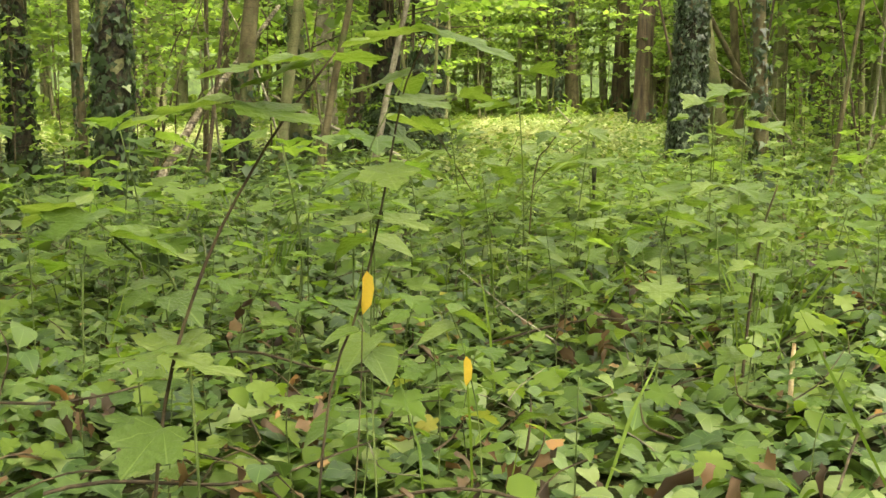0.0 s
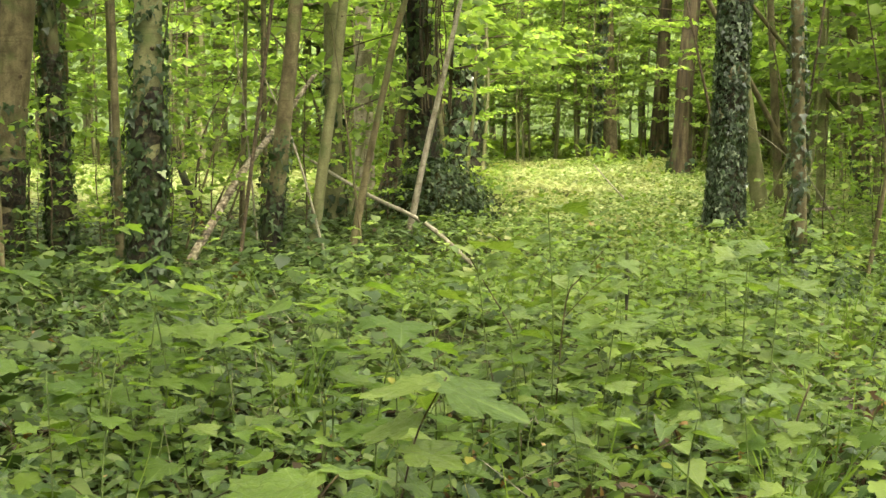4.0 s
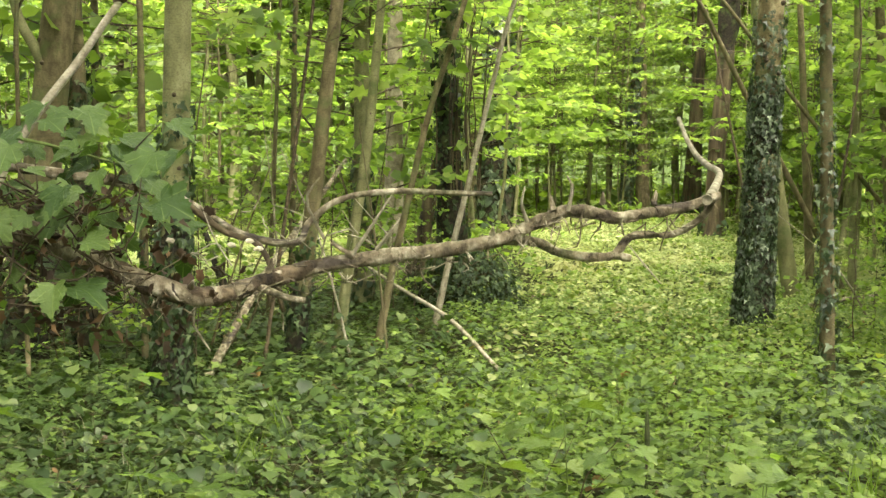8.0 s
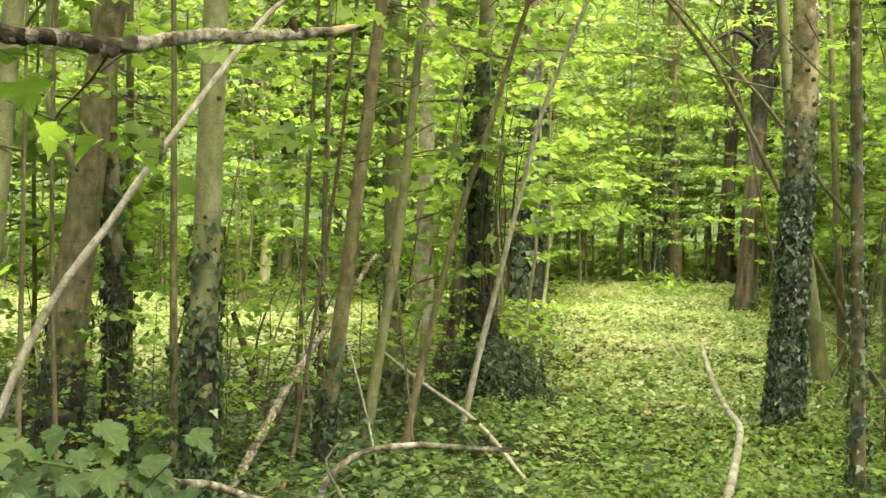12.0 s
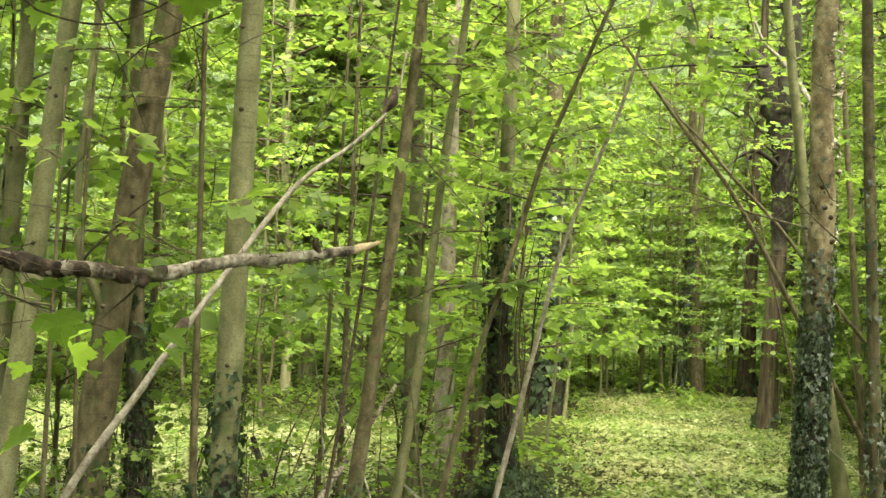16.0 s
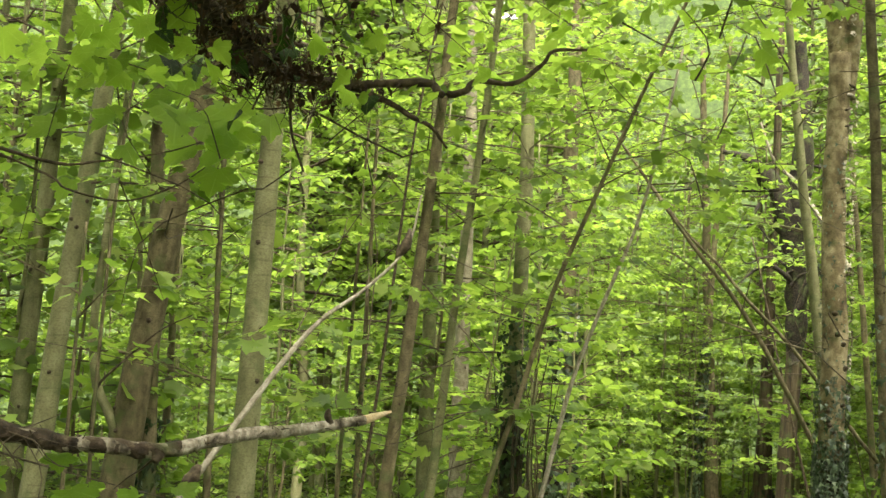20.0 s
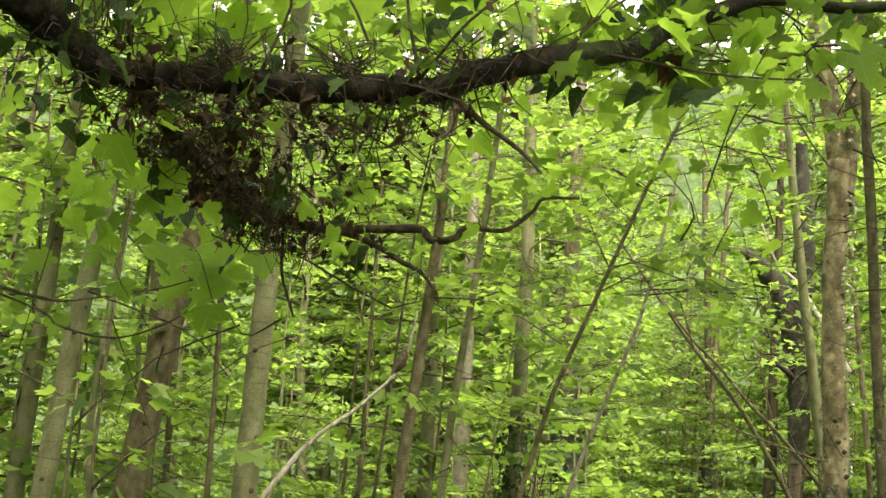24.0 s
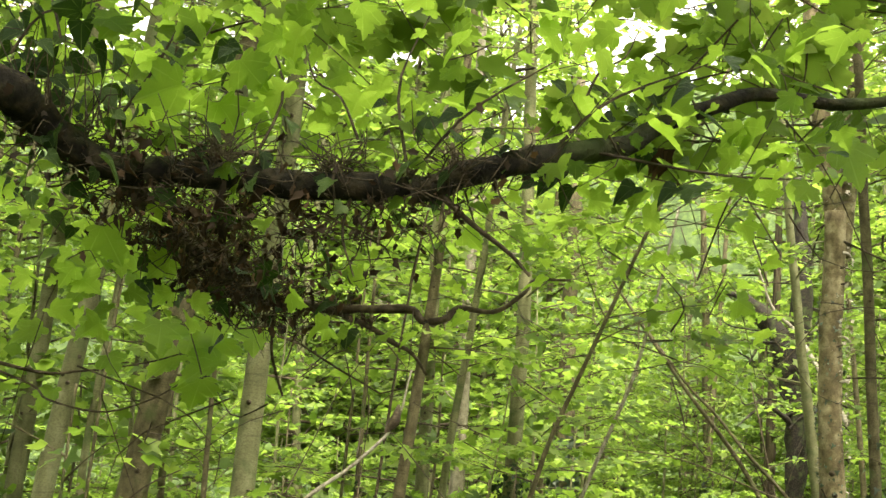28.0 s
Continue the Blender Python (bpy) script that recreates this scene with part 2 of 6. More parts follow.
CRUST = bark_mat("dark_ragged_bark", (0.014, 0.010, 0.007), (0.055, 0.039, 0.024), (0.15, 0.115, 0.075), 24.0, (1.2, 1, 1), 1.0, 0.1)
DEADBIRCH = bark_mat("flaking_birch_bark", (0.035, 0.027, 0.018), (0.22, 0.19, 0.14), (0.46, 0.425, 0.345), 22.0, (1.4, 1.2, 0.9), 1.0, 0.1)
TWIG = bark_mat("twig_bark", (0.03, 0.022, 0.014), (0.06, 0.045, 0.028), (0.11, 0.085, 0.05), 40.0, (1, 1, 1), 0.3)
GREEN_STEM = bark_mat("green_stem", (0.05, 0.075, 0.02), (0.09, 0.13, 0.035), (0.14, 0.18, 0.06), 30.0, (1, 1, 0.3), 0.2)
RED_STEM = bark_mat("reddish_stem", (0.03, 0.025, 0.014), (0.07, 0.05, 0.03), (0.10, 0.085, 0.04), 30.0, (1, 1, 0.3), 0.2)
SPLIT = bark_mat("fresh_split_wood", (0.42, 0.30, 0.16), (0.6, 0.46, 0.28), (0.7, 0.58, 0.4), 30.0, (1, 1, 1), 0.5)
FUNGUS = bark_mat("pale_bracket_fungus", (0.3, 0.27, 0.2), (0.45, 0.41, 0.33), (0.55, 0.52, 0.44), 60.0, (1, 1, 1), 0.2)


def soil_mat():
    m, t, p, out = nodes_of("forest_soil")
    a, b = noise_tex(t, 2.2, 5.0), noise_tex(t, 26.0, 6.0)
    col = ramp(t, b, [(0.3, (0.010, 0.010, 0.005)), (0.5, (0.022, 0.022, 0.010)), (0.7, (0.05, 0.038, 0.020))])
    col = mix_col(t, ramp(t, a, [(0.4, (0, 0, 0)), (0.62, (0.8, 0.8, 0.8))]), col, (0.034, 0.050, 0.014))
    t.links.new(col, p.inputs["Base Color"])
    p.inputs["Roughness"].default_value = 0.95
    p.inputs["Specular IOR Level"].default_value = 0.03
    bump(t, b, 0.8, 0.05, p)
    return m


def distance_mat():
    m, t, p, out = nodes_of("glowing_distant_woodland")
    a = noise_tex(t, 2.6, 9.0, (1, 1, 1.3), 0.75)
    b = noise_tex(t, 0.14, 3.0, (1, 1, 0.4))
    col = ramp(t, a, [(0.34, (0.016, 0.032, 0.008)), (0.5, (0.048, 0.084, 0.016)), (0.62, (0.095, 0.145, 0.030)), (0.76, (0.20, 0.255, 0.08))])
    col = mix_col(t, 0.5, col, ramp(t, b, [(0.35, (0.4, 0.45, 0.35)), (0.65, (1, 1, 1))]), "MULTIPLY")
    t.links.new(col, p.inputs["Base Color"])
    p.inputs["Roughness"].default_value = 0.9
    # A faint glow of its own stands in for daylight on the far wood.
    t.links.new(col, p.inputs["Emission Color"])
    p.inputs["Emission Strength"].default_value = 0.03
    return m


SOIL, DISTANCE = soil_mat(), distance_mat()
RNG = np.random.default_rng(7)


# ---- mesh tools ----
def mesh_from(name, verts, polys, mat, smooth=True, uv=None):
    """verts (n, 3) and polys (m, k), all polygons with the same number of corners."""
    me = bpy.data.meshes.new(name)
    verts, polys = np.asarray(verts, np.float32), np.asarray(polys, np.int32)
    n, k = polys.shape
    me.vertices.add(len(verts))
    me.vertices.foreach_set("co", verts.ravel())
    me.loops.add(n * k)
    me.loops.foreach_set("vertex_index", polys.ravel())
    me.polygons.add(n)
    me.polygons.foreach_set("loop_start", np.arange(0, n * k, k, dtype=np.int32))
    me.polygons.foreach_set("use_smooth", np.full(n, smooth, dtype=bool))
    if uv is not None:
        lay = me.uv_layers.new(name="UVMap")
        lay.data.foreach_set("uv", np.asarray(uv, np.float32)[polys.ravel()].ravel())
    me.update(calc_edges=True)
    me.materials.append(mat)
    return me


def thing(name, label, category, at=(0, 0, 0), group="", kind=""):
    ob = new(name)
    ob.location = at
    ob.empty_display_size = 0.1
    return tagged(ob, label, category, group, kind)


def part(name, me, parent, label="", kind=""):
    """Links a mesh given in the place's own coordinates as a part of parent."""
    ob = new(name, me)
    ob.parent = parent
    at = Vector((0, 0, 0))
    up = parent
    while up:
        at += up.location
        up = up.parent
    ob.location = -at
    return tagged(ob, label, kind=kind)


def spline(points, n):
    """n points along a smooth curve through the points."""
    p = np.asarray(points, float)
    if len(p) == 2:
        return p[0] + (p[1] - p[0]) * np.linspace(0, 1, n)[:, None]
    q = np.vstack([2 * p[0] - p[1], p, 2 * p[-1] - p[-2]])
    s = np.linspace(0, len(p) - 1 - 1e-6, n)
    i = s.astype(int)
    f = (s - i)[:, None]
    a, b, c, d = q[i], q[i + 1], q[i + 2], q[i + 3]
    return 0.5 * (2 * b + (c - a) * f + (2 * a - 5 * b + 4 * c - d) * f ** 2 + (3 * b - a - 3 * c + d) * f ** 3)


def tube(path, radii, sides=6, rough=0.0, seed=0):
    """Verts and quads of a tube round a path, closed at both ends by its narrowing."""
    path = np.asarray(path, float)
    n = len(path)
    radii = np.interp(np.linspace(0, 1, n), np.linspace(0, 1, len(radii)), radii)
    tan = np.gradient(path, axis=0)
    tan /= np.linalg.norm(tan, axis=1)[:, None] + 1e-9
    ref = np.array([1.0, 0, 0]) if abs(tan[0, 0]) < 0.8 else np.array([0, 0, 1.0])
    u = np.cross(tan, ref)
    u /= np.linalg.norm(u, axis=1)[:, None] + 1e-9
    v = np.cross(tan, u)
    ang = np.linspace(0, 2 * np.pi, sides, endpoint=False)
    r = np.repeat(radii[:, None], sides, 1)
    if rough:
        g = np.random.default_rng(seed)
        lump = g.normal(0, 1, (n, sides))
        lump = (lump + np.roll(lump, 1, 1) + np.roll(lump, -1, 1)) / 2
        lump[1:] = 0.6 * lump[1:] + 0.4 * lump[:-1]
        r = r * (1 + rough * lump)
    verts = path[:, None] + r[..., None] * (np.cos(ang)[None, :, None] * u[:, None] + np.sin(ang)[None, :, None] * v[:, None])
    verts = verts.reshape(-1, 3)
    i = np.arange(n - 1)[:, None] * sides
    j = np.arange(sides)[None]
    k = (j + 1) % sides
    quads = np.stack([i + j, i + k, i + sides + k, i + sides + j], -1).reshape(-1, 4)
    caps = [[a, b, c, d] for base in (0, (n - 1) * sides) for a, b, c, d in zip([base] * (sides // 2 - 1), range(base + 1, base + sides - 2, 2), range(base + 2, base + sides - 1, 2), range(base + 3, base + sides, 2))]
    return verts, np.vstack([quads, np.array(caps, int)]) if caps else quads


def joined(pieces):
    """One set of verts and polygons out of several."""
    vs, fs, off = [], [], 0
    for v, f in pieces:
        vs.append(v)
        fs.append(f + off)
        off += len(v)
    return np.vstack(vs), np.vstack(fs)


# leaf outlines, half of each: base at the origin, tip at (0, 1)
def outline(half):
    right = [(0.0, 0.0)] + half + [(0.0, 1.0)]
    left = [(-x, y) for x, y in reversed(half)]
    return np.array([(0.0, 0.4)] + right + left)


MAPLE_FINE = outline([(0.08, -0.04), (0.22, -0.10), (0.36, -0.06), (0.46, 0.02), (0.42, 0.10), (0.385, 0.16), (0.48, 0.20), (0.58, 0.30), (0.68, 0.44), (0.60, 0.45), (0.62, 0.56), (0.52, 0.56), (0.44, 0.60), (0.35, 0.56), (0.29, 0.585), (0.34, 0.67), (0.28, 0.72), (0.29, 0.81), (0.16, 0.82), (0.09, 0.93)])
MAPLE = outline([(0.40, -0.02), (0.28, 0.24), (0.60, 0.54), (0.19, 0.54), (0.20, 0.74)])
MAPLE_MID = outline([(0.38, 0.0), (0.56, 0.52), (0.19, 0.56)])
MAPLE_LOW = outline([(0.42, 0.08), (0.52, 0.55)])
NARROW_LOW = np.array([(0.0, 0.45), (0.0, 0.0), (0.22, 0.4), (0.0, 1.0), (-0.22, 0.4)])
IVY_FAR = np.array([(0.0, 0.35), (0.0, 0.0), (0.46, 0.08), (0.0, 1.0), (-0.46, 0.08)])
MAPLE_FAR = np.array([(0.0, 0.45), (0.0, 0.0), (0.55, 0.42), (0.0, 1.0), (-0.55, 0.42)])
IVY_LEAF = outline([(0.22, -0.13), (0.52, 0.10), (0.24, 0.30), (0.19, 0.56)])
IVY_FINE = outline([(0.12, -0.07), (0.30, -0.10), (0.44, 0.04), (0.46, 0.18), (0.40, 0.34), (0.34, 0.50), (0.22, 0.72), (0.09, 0.90)])
IVY_LOW = outline([(0.44, 0.04), (0.34, 0.50)])
OVAL = outline([(0.22, 0.12), (0.33, 0.42), (0.22, 0.75)])
ROUND = outline([(0.22, -0.06), (0.42, 0.10), (0.44, 0.36), (0.28, 0.70)])
NARROW = outline([(0.12, 0.14), (0.17, 0.42), (0.12, 0.75)])
SHARD = outline([(0.30, 0.06), (0.24, 0.34), (0.36, 0.62), (0.12, 0.80)])
FLAT = np.array([(0.0, 0.0), (0.46, 0.42), (0.0, 1.0), (-0.46, 0.42)])
BLADE = np.array([(0.0, 0.5), (-0.008, 0.0), (0.008, 0.0), (0.009, 0.5), (0.0, 1.0), (-0.009, 0.5)])


def leaves(shape, at, up, fwd, size, curl=0.18, fold=0.15):
    """Verts, triangles and flat coordinates of one leaf at each place."""
    at, up, fwd = np.atleast_2d(at), np.atleast_2d(up), np.atleast_2d(fwd)
    n, k = len(at), len(shape)
    f = fwd / (np.linalg.norm(fwd, axis=1)[:, None] + 1e-9)
    side = np.cross(f, up)
    side /= np.linalg.norm(side, axis=1)[:, None] + 1e-9
    nor = np.cross(side, f)
    size = np.broadcast_to(np.asarray(size, float), (n,))
    g = np.random.default_rng(n)
    cu, fo = curl * g.uniform(0.2, 1.8, n), fold * g.uniform(-0.3, 1.6, n)
    u, v = shape[:, 0], shape[:, 1]
    w = -cu[:, None] * v[None] ** 2 + fo[:, None] * np.abs(u)[None] + 0.05 * np.sin(9 * u + 7 * v)[None] * g.uniform(-1, 1, n)[:, None]
    verts = at[:, None] + size[:, None, None] * (u[None, :, None] * side[:, None] + v[None, :, None] * f[:, None] + w[..., None] * nor[:, None])
    ring = np.arange(1, k)
    tri = np.stack([np.zeros(k - 1, int), ring, np.roll(ring, -1)], -1)
    if k == 4:
        tri = np.array([(0, 1, 2), (0, 2, 3)])
    tris = (np.arange(n)[:, None, None] * k + tri[None]).reshape(-1, 3)
    return verts.reshape(-1, 3), tris, np.tile(shape, (n, 1))


def leaf_mesh(name, shape, at, up, fwd, size, mat, **kw):
    v, f, uv = leaves(shape, at, up, fwd, size, **kw)
    return mesh_from(name, v, f, mat, True, uv)


def soil(x, y):
    """Height of the ground."""
    x, y = np.asarray(x, float), np.asarray(y, float)
    dip = -0.07 * np.exp(-((y - 9.5) / 4.5) ** 2)
    roll = 0.035 * np.sin(0.9 * x + 0.4 * y) * np.cos(0.7 * y - 0.5 * x) + 0.02 * np.sin(2.3 * x + 1.1) * np.sin(1.9 * y)
    return -0.09 + dip + roll


# ---- ground ----
gx = np.concatenate([np.linspace(-400, -24, 14), np.linspace(-22, 22, 90), np.linspace(24, 400, 14)])
gy = np.concatenate([np.linspace(-400, -12, 14), np.linspace(-10, 42, 105), np.linspace(46, 400, 14)])
XX, YY = np.meshgrid(gx, gy)
gv = np.stack([XX, YY, soil(XX, YY)], -1).reshape(-1, 3)
nx, ny = len(gx), len(gy)
gi = (np.arange(ny - 1)[:, None] * nx + np.arange(nx - 1)[None]).reshape(-1)
ground = new("ground", mesh_from("ground", gv, np.stack([gi, gi + 1, gi + nx + 1, gi + nx], -1), SOIL))
tagged(ground, "dark forest soil with leaf litter and moss", "ground", kind="structure")

# plain glowing backdrop for the distant wood all round, far behind the trees
ang = np.linspace(0, 2 * np.pi, 73)
rings = []
for z, r in ((-0.4, 74), (7, 74.5), (14, 75), (19.5, 76), (29, 77)):
    wob = 0.0 if z < 20 else 2.2
    rings.append(np.stack([r * np.sin(ang), r * np.cos(ang), z + wob * np.sin(ang * 13) + 0.7 * wob * np.sin(ang * 31)], -1))
bv = np.array(rings).reshape(-1, 3)
bi = (np.arange(4)[:, None] * 73 + np.arange(72)[None]).reshape(-1)
tagged(new("backdrop", mesh_from("backdrop", bv, np.stack([bi, bi + 1, bi + 74, bi + 73], -1), DISTANCE)), "faintly glowing green backdrop wall for distant woodland", "woodland", kind="structure")


# ---- growing things ----
def spray(start, heading, length, g, r0=0.012, step=0.12, leaf=0.11, twig_every=0.28, flat=0.0):
    """A branch with side twigs and leaves held level. Returns tubes and leaf rows (place, up, forward, size)."""
    heading = np.asarray(heading, float)
    heading = heading / np.linalg.norm(heading)
    side = np.cross(heading, (0, 0, 1.0))
    side /= np.linalg.norm(side) + 1e-9
    bend = g.uniform(-0.15, 0.15)
    s = np.linspace(0, 1, 6)
    path = np.asarray(start) + length * (s[:, None] * heading + (bend * s ** 2)[:, None] * side + ((-0.12 - flat) * s ** 2 * (heading[2] > 0))[:, None] * np.array([0, 0, 1.0]))
    tubes, rows = [(path, (r0, r0 * 0.25))], []

    def put(p, h):
        up = np.array([0, 0, 1.0]) + g.normal(0, 0.48, 3)
        f = h + g.normal(0, 0.45, 3)
        f[2] = f[2] * 0.4 - 0.15
        sz = leaf * g.uniform(0.55, 1.25)
        rows.append((p + f / np.linalg.norm(f) * 0.35 * leaf, up, f, sz))

    n = max(2, int(length / twig_every))
    for i in range(n):
        q = 0.25 + 0.75 * (i + g.uniform(0, 0.6)) / n
        if q > 1:
            continue
        p = path[0] + (path[-1] - path[0]) * q + np.array([0, 0, np.interp(q, s, path[:, 2]) - path[0, 2] - (path[-1, 2] - path[0, 2]) * q])
        for sg in (-1, 1):
            h = heading * g.uniform(0.5, 1.0) + sg * side * g.uniform(0.5, 1.0) + np.array([0, 0, g.uniform(-0.15, 0.15)])
            h /= np.linalg.norm(h)
            ln = length * (1.05 - q) * g.uniform(0.35, 0.6) + 0.12
            end = p + h * ln + np.array([0, 0, -0.05 * ln])
            tubes.append((np.stack([p, (p + end) / 2 + np.array([0, 0, 0.02]), end]), (r0 * 0.4, r0 * 0.15)))
            m = max(1, int(ln / step))
            for j in range(m):
                c = p + (end - p) * (j + 1) / m
                sd = np.cross(h, (0, 0, 1.0))
                put(c, h * 0.5 + sd)
                put(c, h * 0.5 - sd)
            put(end, h)
    return tubes, rows


def rows_mesh(name, rows, shape, mat, **kw):
    a = [np.array([r[i] for r in rows]) for i in range(4)]
    return leaf_mesh(name, shape, a[0], a[1], a[2], a[3], mat, **kw)


def twig_mesh(name, tubes, mat, sides=4, least=0.0):
    tubes = [q for q in tubes if q[1][0] >= least]
    return mesh_from(name, *joined([tube(spline(p, max(3, len(p))), r, sides) for p, r in tubes]), mat)


def trunk_ivy(path, radii, z0, z1, per_m, size, g, shape, spread=0.02, fade=True):
    """Ivy leaves hugging a trunk between two heights."""
    path = np.asarray(path)
    n = int(1.9 * per_m * (z1 - z0))
    z = z0 + (1.15 * z1 - 0.15 * z0 - z0) * (g.uniform(0, 1, n) ** (1.4 if fade else 1.0))
    x, y = np.interp(z, path[:, 2], path[:, 0]), np.interp(z, path[:, 2], path[:, 1])
    r = np.interp(z, path[:, 2], np.interp(np.linspace(0, 1, len(path)), np.linspace(0, 1, len(radii)), radii))
    a = g.uniform(0, 2 * np.pi, n)
    out = np.stack([np.cos(a), np.sin(a), np.zeros(n)], -1)
    at = np.stack([x, y, z], -1) + out * (r + g.uniform(0.0, spread, n) + 0.01)[:, None]
    up = out + g.normal(0, 0.55, (n, 3)) + np.array([0, 0, 0.5])
    fwd = np.stack([-np.sin(a) * g.normal(0, 0.6, n), np.cos(a) * g.normal(0, 0.6, n), -np.ones(n)], -1) + 0.25 * out
    return at, up, fwd, 0.66 * size * np.clip(g.lognormal(-0.22, 0.4, n), 0.35, 1.5)


def tree(at, lean, radius, height, bark, label, seed, ivy=None, crown=(4.0, 8, 1.6), bow=0.0, leaf=0.12, sides=12, mat=None, shape=None, group="", taper=0.45, spread=0.02, knots=0, via=None, flare=1.35, dress=None, low=None):
    """A standing tree. lean: sideways metres per metre of height; via: (x, height) rows that the trunk bends through; ivy: (from, to, leaves a metre, leaf size) rows; crown: (from height, branches, length)."""
    g = np.random.default_rng(seed)
    x, y = at
    z = float(soil(x, y)) - 0.15
    t = thing("tree", label, "tree", (x, y, z + 0.15), group)
    n = 22
    s = np.linspace(0, 1, n)
    wob = 0.12 * radius * np.cumsum(g.normal(0, 1, (n, 2)), 0)
    path = np.stack([x + lean[0] * height * s + bow * height * s * (1 - s) + wob[:, 0] * s, y + lean[1] * height * s + wob[:, 1] * s, z + height * s], -1)
    if via:
        path[:, 0] = np.interp(path[:, 2], [q[1] for q in via], [q[0] for q in via])
    radii = [radius * flare, radius * (1.06 + 0.12 * (flare - 1.35))] + [radius * (1 + (taper - 1) * q) for q in (0.2, 0.4, 0.6, 0.8, 1.0)]
    part("trunk", mesh_from("trunk", *tube(spline(path, 40), radii, sides, 0.035, seed), bark), t)
    for i in range(knots):
        q = g.uniform(0.06, 0.6)
        p = np.array([np.interp(q, s, path[:, c]) for c in range(3)])
        r = radius * (1 + (taper - 1) * q)
        a = g.uniform(-0.9, 0.9) - np.pi / 2
        o = np.array([np.cos(a), np.sin(a), 0.15])
        part("knot", mesh_from("knot", *tube(np.stack([p + o * r * 0.8, p + o * r * 1.05, p + o * (r * 1.15 + 0.012)]), (radius * 0.26, radius * 0.2, radius * 0.08), 6, 0.1, seed + i), TWIG), t, "dark branch scar")
    # Dark sleeve added under dense ivy, so gaps between leaves read as shade.
    if ivy and ivy[0][2] > 190:
        top = z + 0.8 * max(q[1] for q in ivy if q[2] > 190)
        zz = np.linspace(z, top, 26)
        core = np.stack([np.interp(zz, path[:, 2], path[:, 0]), np.interp(zz, path[:, 2], path[:, 1]), zz], -1)
        rr = np.interp(zz, path[:, 2], np.interp(np.linspace(0, 1, n), np.linspace(0, 1, len(radii)), radii))
        part("ivy_mat", mesh_from("ivy_mat", *tube(core, rr + np.linspace(0.03, 0.001, 26) * (spread / 0.03), 12, 0.09, seed + 3), DARK_BARK), t, "dark core behind the ivy, shade between its leaves", "stuff")
    if ivy:
        cols = [trunk_ivy(path, radii, z + a, z + b, c, d, g, IVY_LEAF, spread) for a, b, c, d in ivy]
        a = [np.concatenate([c[i] for c in cols]) for i in range(4)]
        part("ivy", leaf_mesh("ivy", IVY_LEAF if y < 13 else IVY_LOW, a[0], a[1], a[2], a[3], dress or IVY_DARK), t, "dark green climbing ivy", "stuff")
    if low:
        z0, z1, nb, ln = low
        tubes, rows = [], []
        for i in range(nb):
            h = z0 + (z1 - z0) * (i + g.uniform(0, 1)) / nb
            p = np.array([np.interp(h, path[:, 2], path[:, c]) for c in range(3)])
            a = g.uniform(0, 2 * np.pi)
            tb, rw = spray(p, (np.cos(a), np.sin(a), g.uniform(-0.05, 0.35)), ln * g.uniform(0.6, 1.25), g, 0.008, 0.12, 0.125, 0.26)
            tubes += tb
            rows += rw
        part("side_branchwork", twig_mesh("side_branchwork", tubes, TWIG, 4), t, "thin dark side twigs", "stuff")
        part("side_foliage", rows_mesh("side_foliage", rows, MAPLE, CANOPY), t, "tiers of level maple leaves on side twigs", "stuff")
    if crown:
        z0, nb, ln = crown
        tubes, rows = [], []
        for i in range(nb):
            q = z0 / height + (0.97 - z0 / height) * (i + g.uniform(0, 1)) / nb
            p = np.array([np.interp(q, s, path[:, c]) for c in range(3)])
            a = g.uniform(0, 2 * np.pi)
            tb, rw = spray(p, (np.cos(a), np.sin(a), g.uniform(0.1, 0.6)), ln * g.uniform(0.6, 1.2), g, max(0.008, radius * 0.16), 0.15, leaf, 0.32)
            tubes += tb
            rows += rw
        part("branchwork", twig_mesh("branchwork", tubes, bark, 4), t, kind="stuff")
        part("crown", rows_mesh("crown", rows, MAPLE_MID if shape is None else shape, mat or CANOPY), t, "bright green maple leaves", "stuff")
    return t


IVY_DENSE = lambda top, size=0.075, dense=260: [(0.0, top, dense, size), (0.0, top * 0.55, dense * 0.7, size)]


# ---- the near trees ----
tree((-3.60, 9.4), (0.107, 0.0), 0.130, 10.5, BROWN_BARK, "stout grey-brown maple trunk, leaning, ivy round its foot", 11, [(0.0, 1.2, 300, 0.07)], (5.0, 12, 2.0), knots=9, via=[(-3.63, -0.3), (-3.54, 0.9), (-3.37, 2.4), (-3.23, 3.5), (-3.01, 4.8), (-2.35, 10.5)], low=(2.2, 5.2, 2, 0.8))
tree((-3.22, 9.7), (-0.05, 0.0), 0.075, 8.0, BROWN_BARK, "slim dark trunk wrapped in ivy beside a stouter one", 12, IVY_DENSE(2.2, 0.07, 260), (4.5, 6, 1.4), low=(2.4, 5, 2, 0.8))
tree((-2.00, 7.6), (0.006, 0.0), 0.082, 10.0, GREY_BARK, "straight smooth olive-grey trunk with ivy on its foot", 13, IVY_DENSE(1.75, 0.068, 340), (5.2, 10, 1.9), knots=10, taper=0.6, low=(2.6, 5.4, 3, 0.8))
tree((-3.58, 7.5), (0.137, 0.0), 0.075, 9.0, GREY_BARK, "leaning smooth grey maple trunk with dark branch scars", 14, None, (4.8, 8, 1.7), knots=9, via=[(-3.49, -0.3), (-3.33, 1.2), (-3.25, 2.0), (-3.20, 2.75), (-3.14, 3.4), (-3.07, 4.0), (-3.02, 4.5), (-2.55, 9.0)], low=(2.4, 5.0, 2, 0.7))
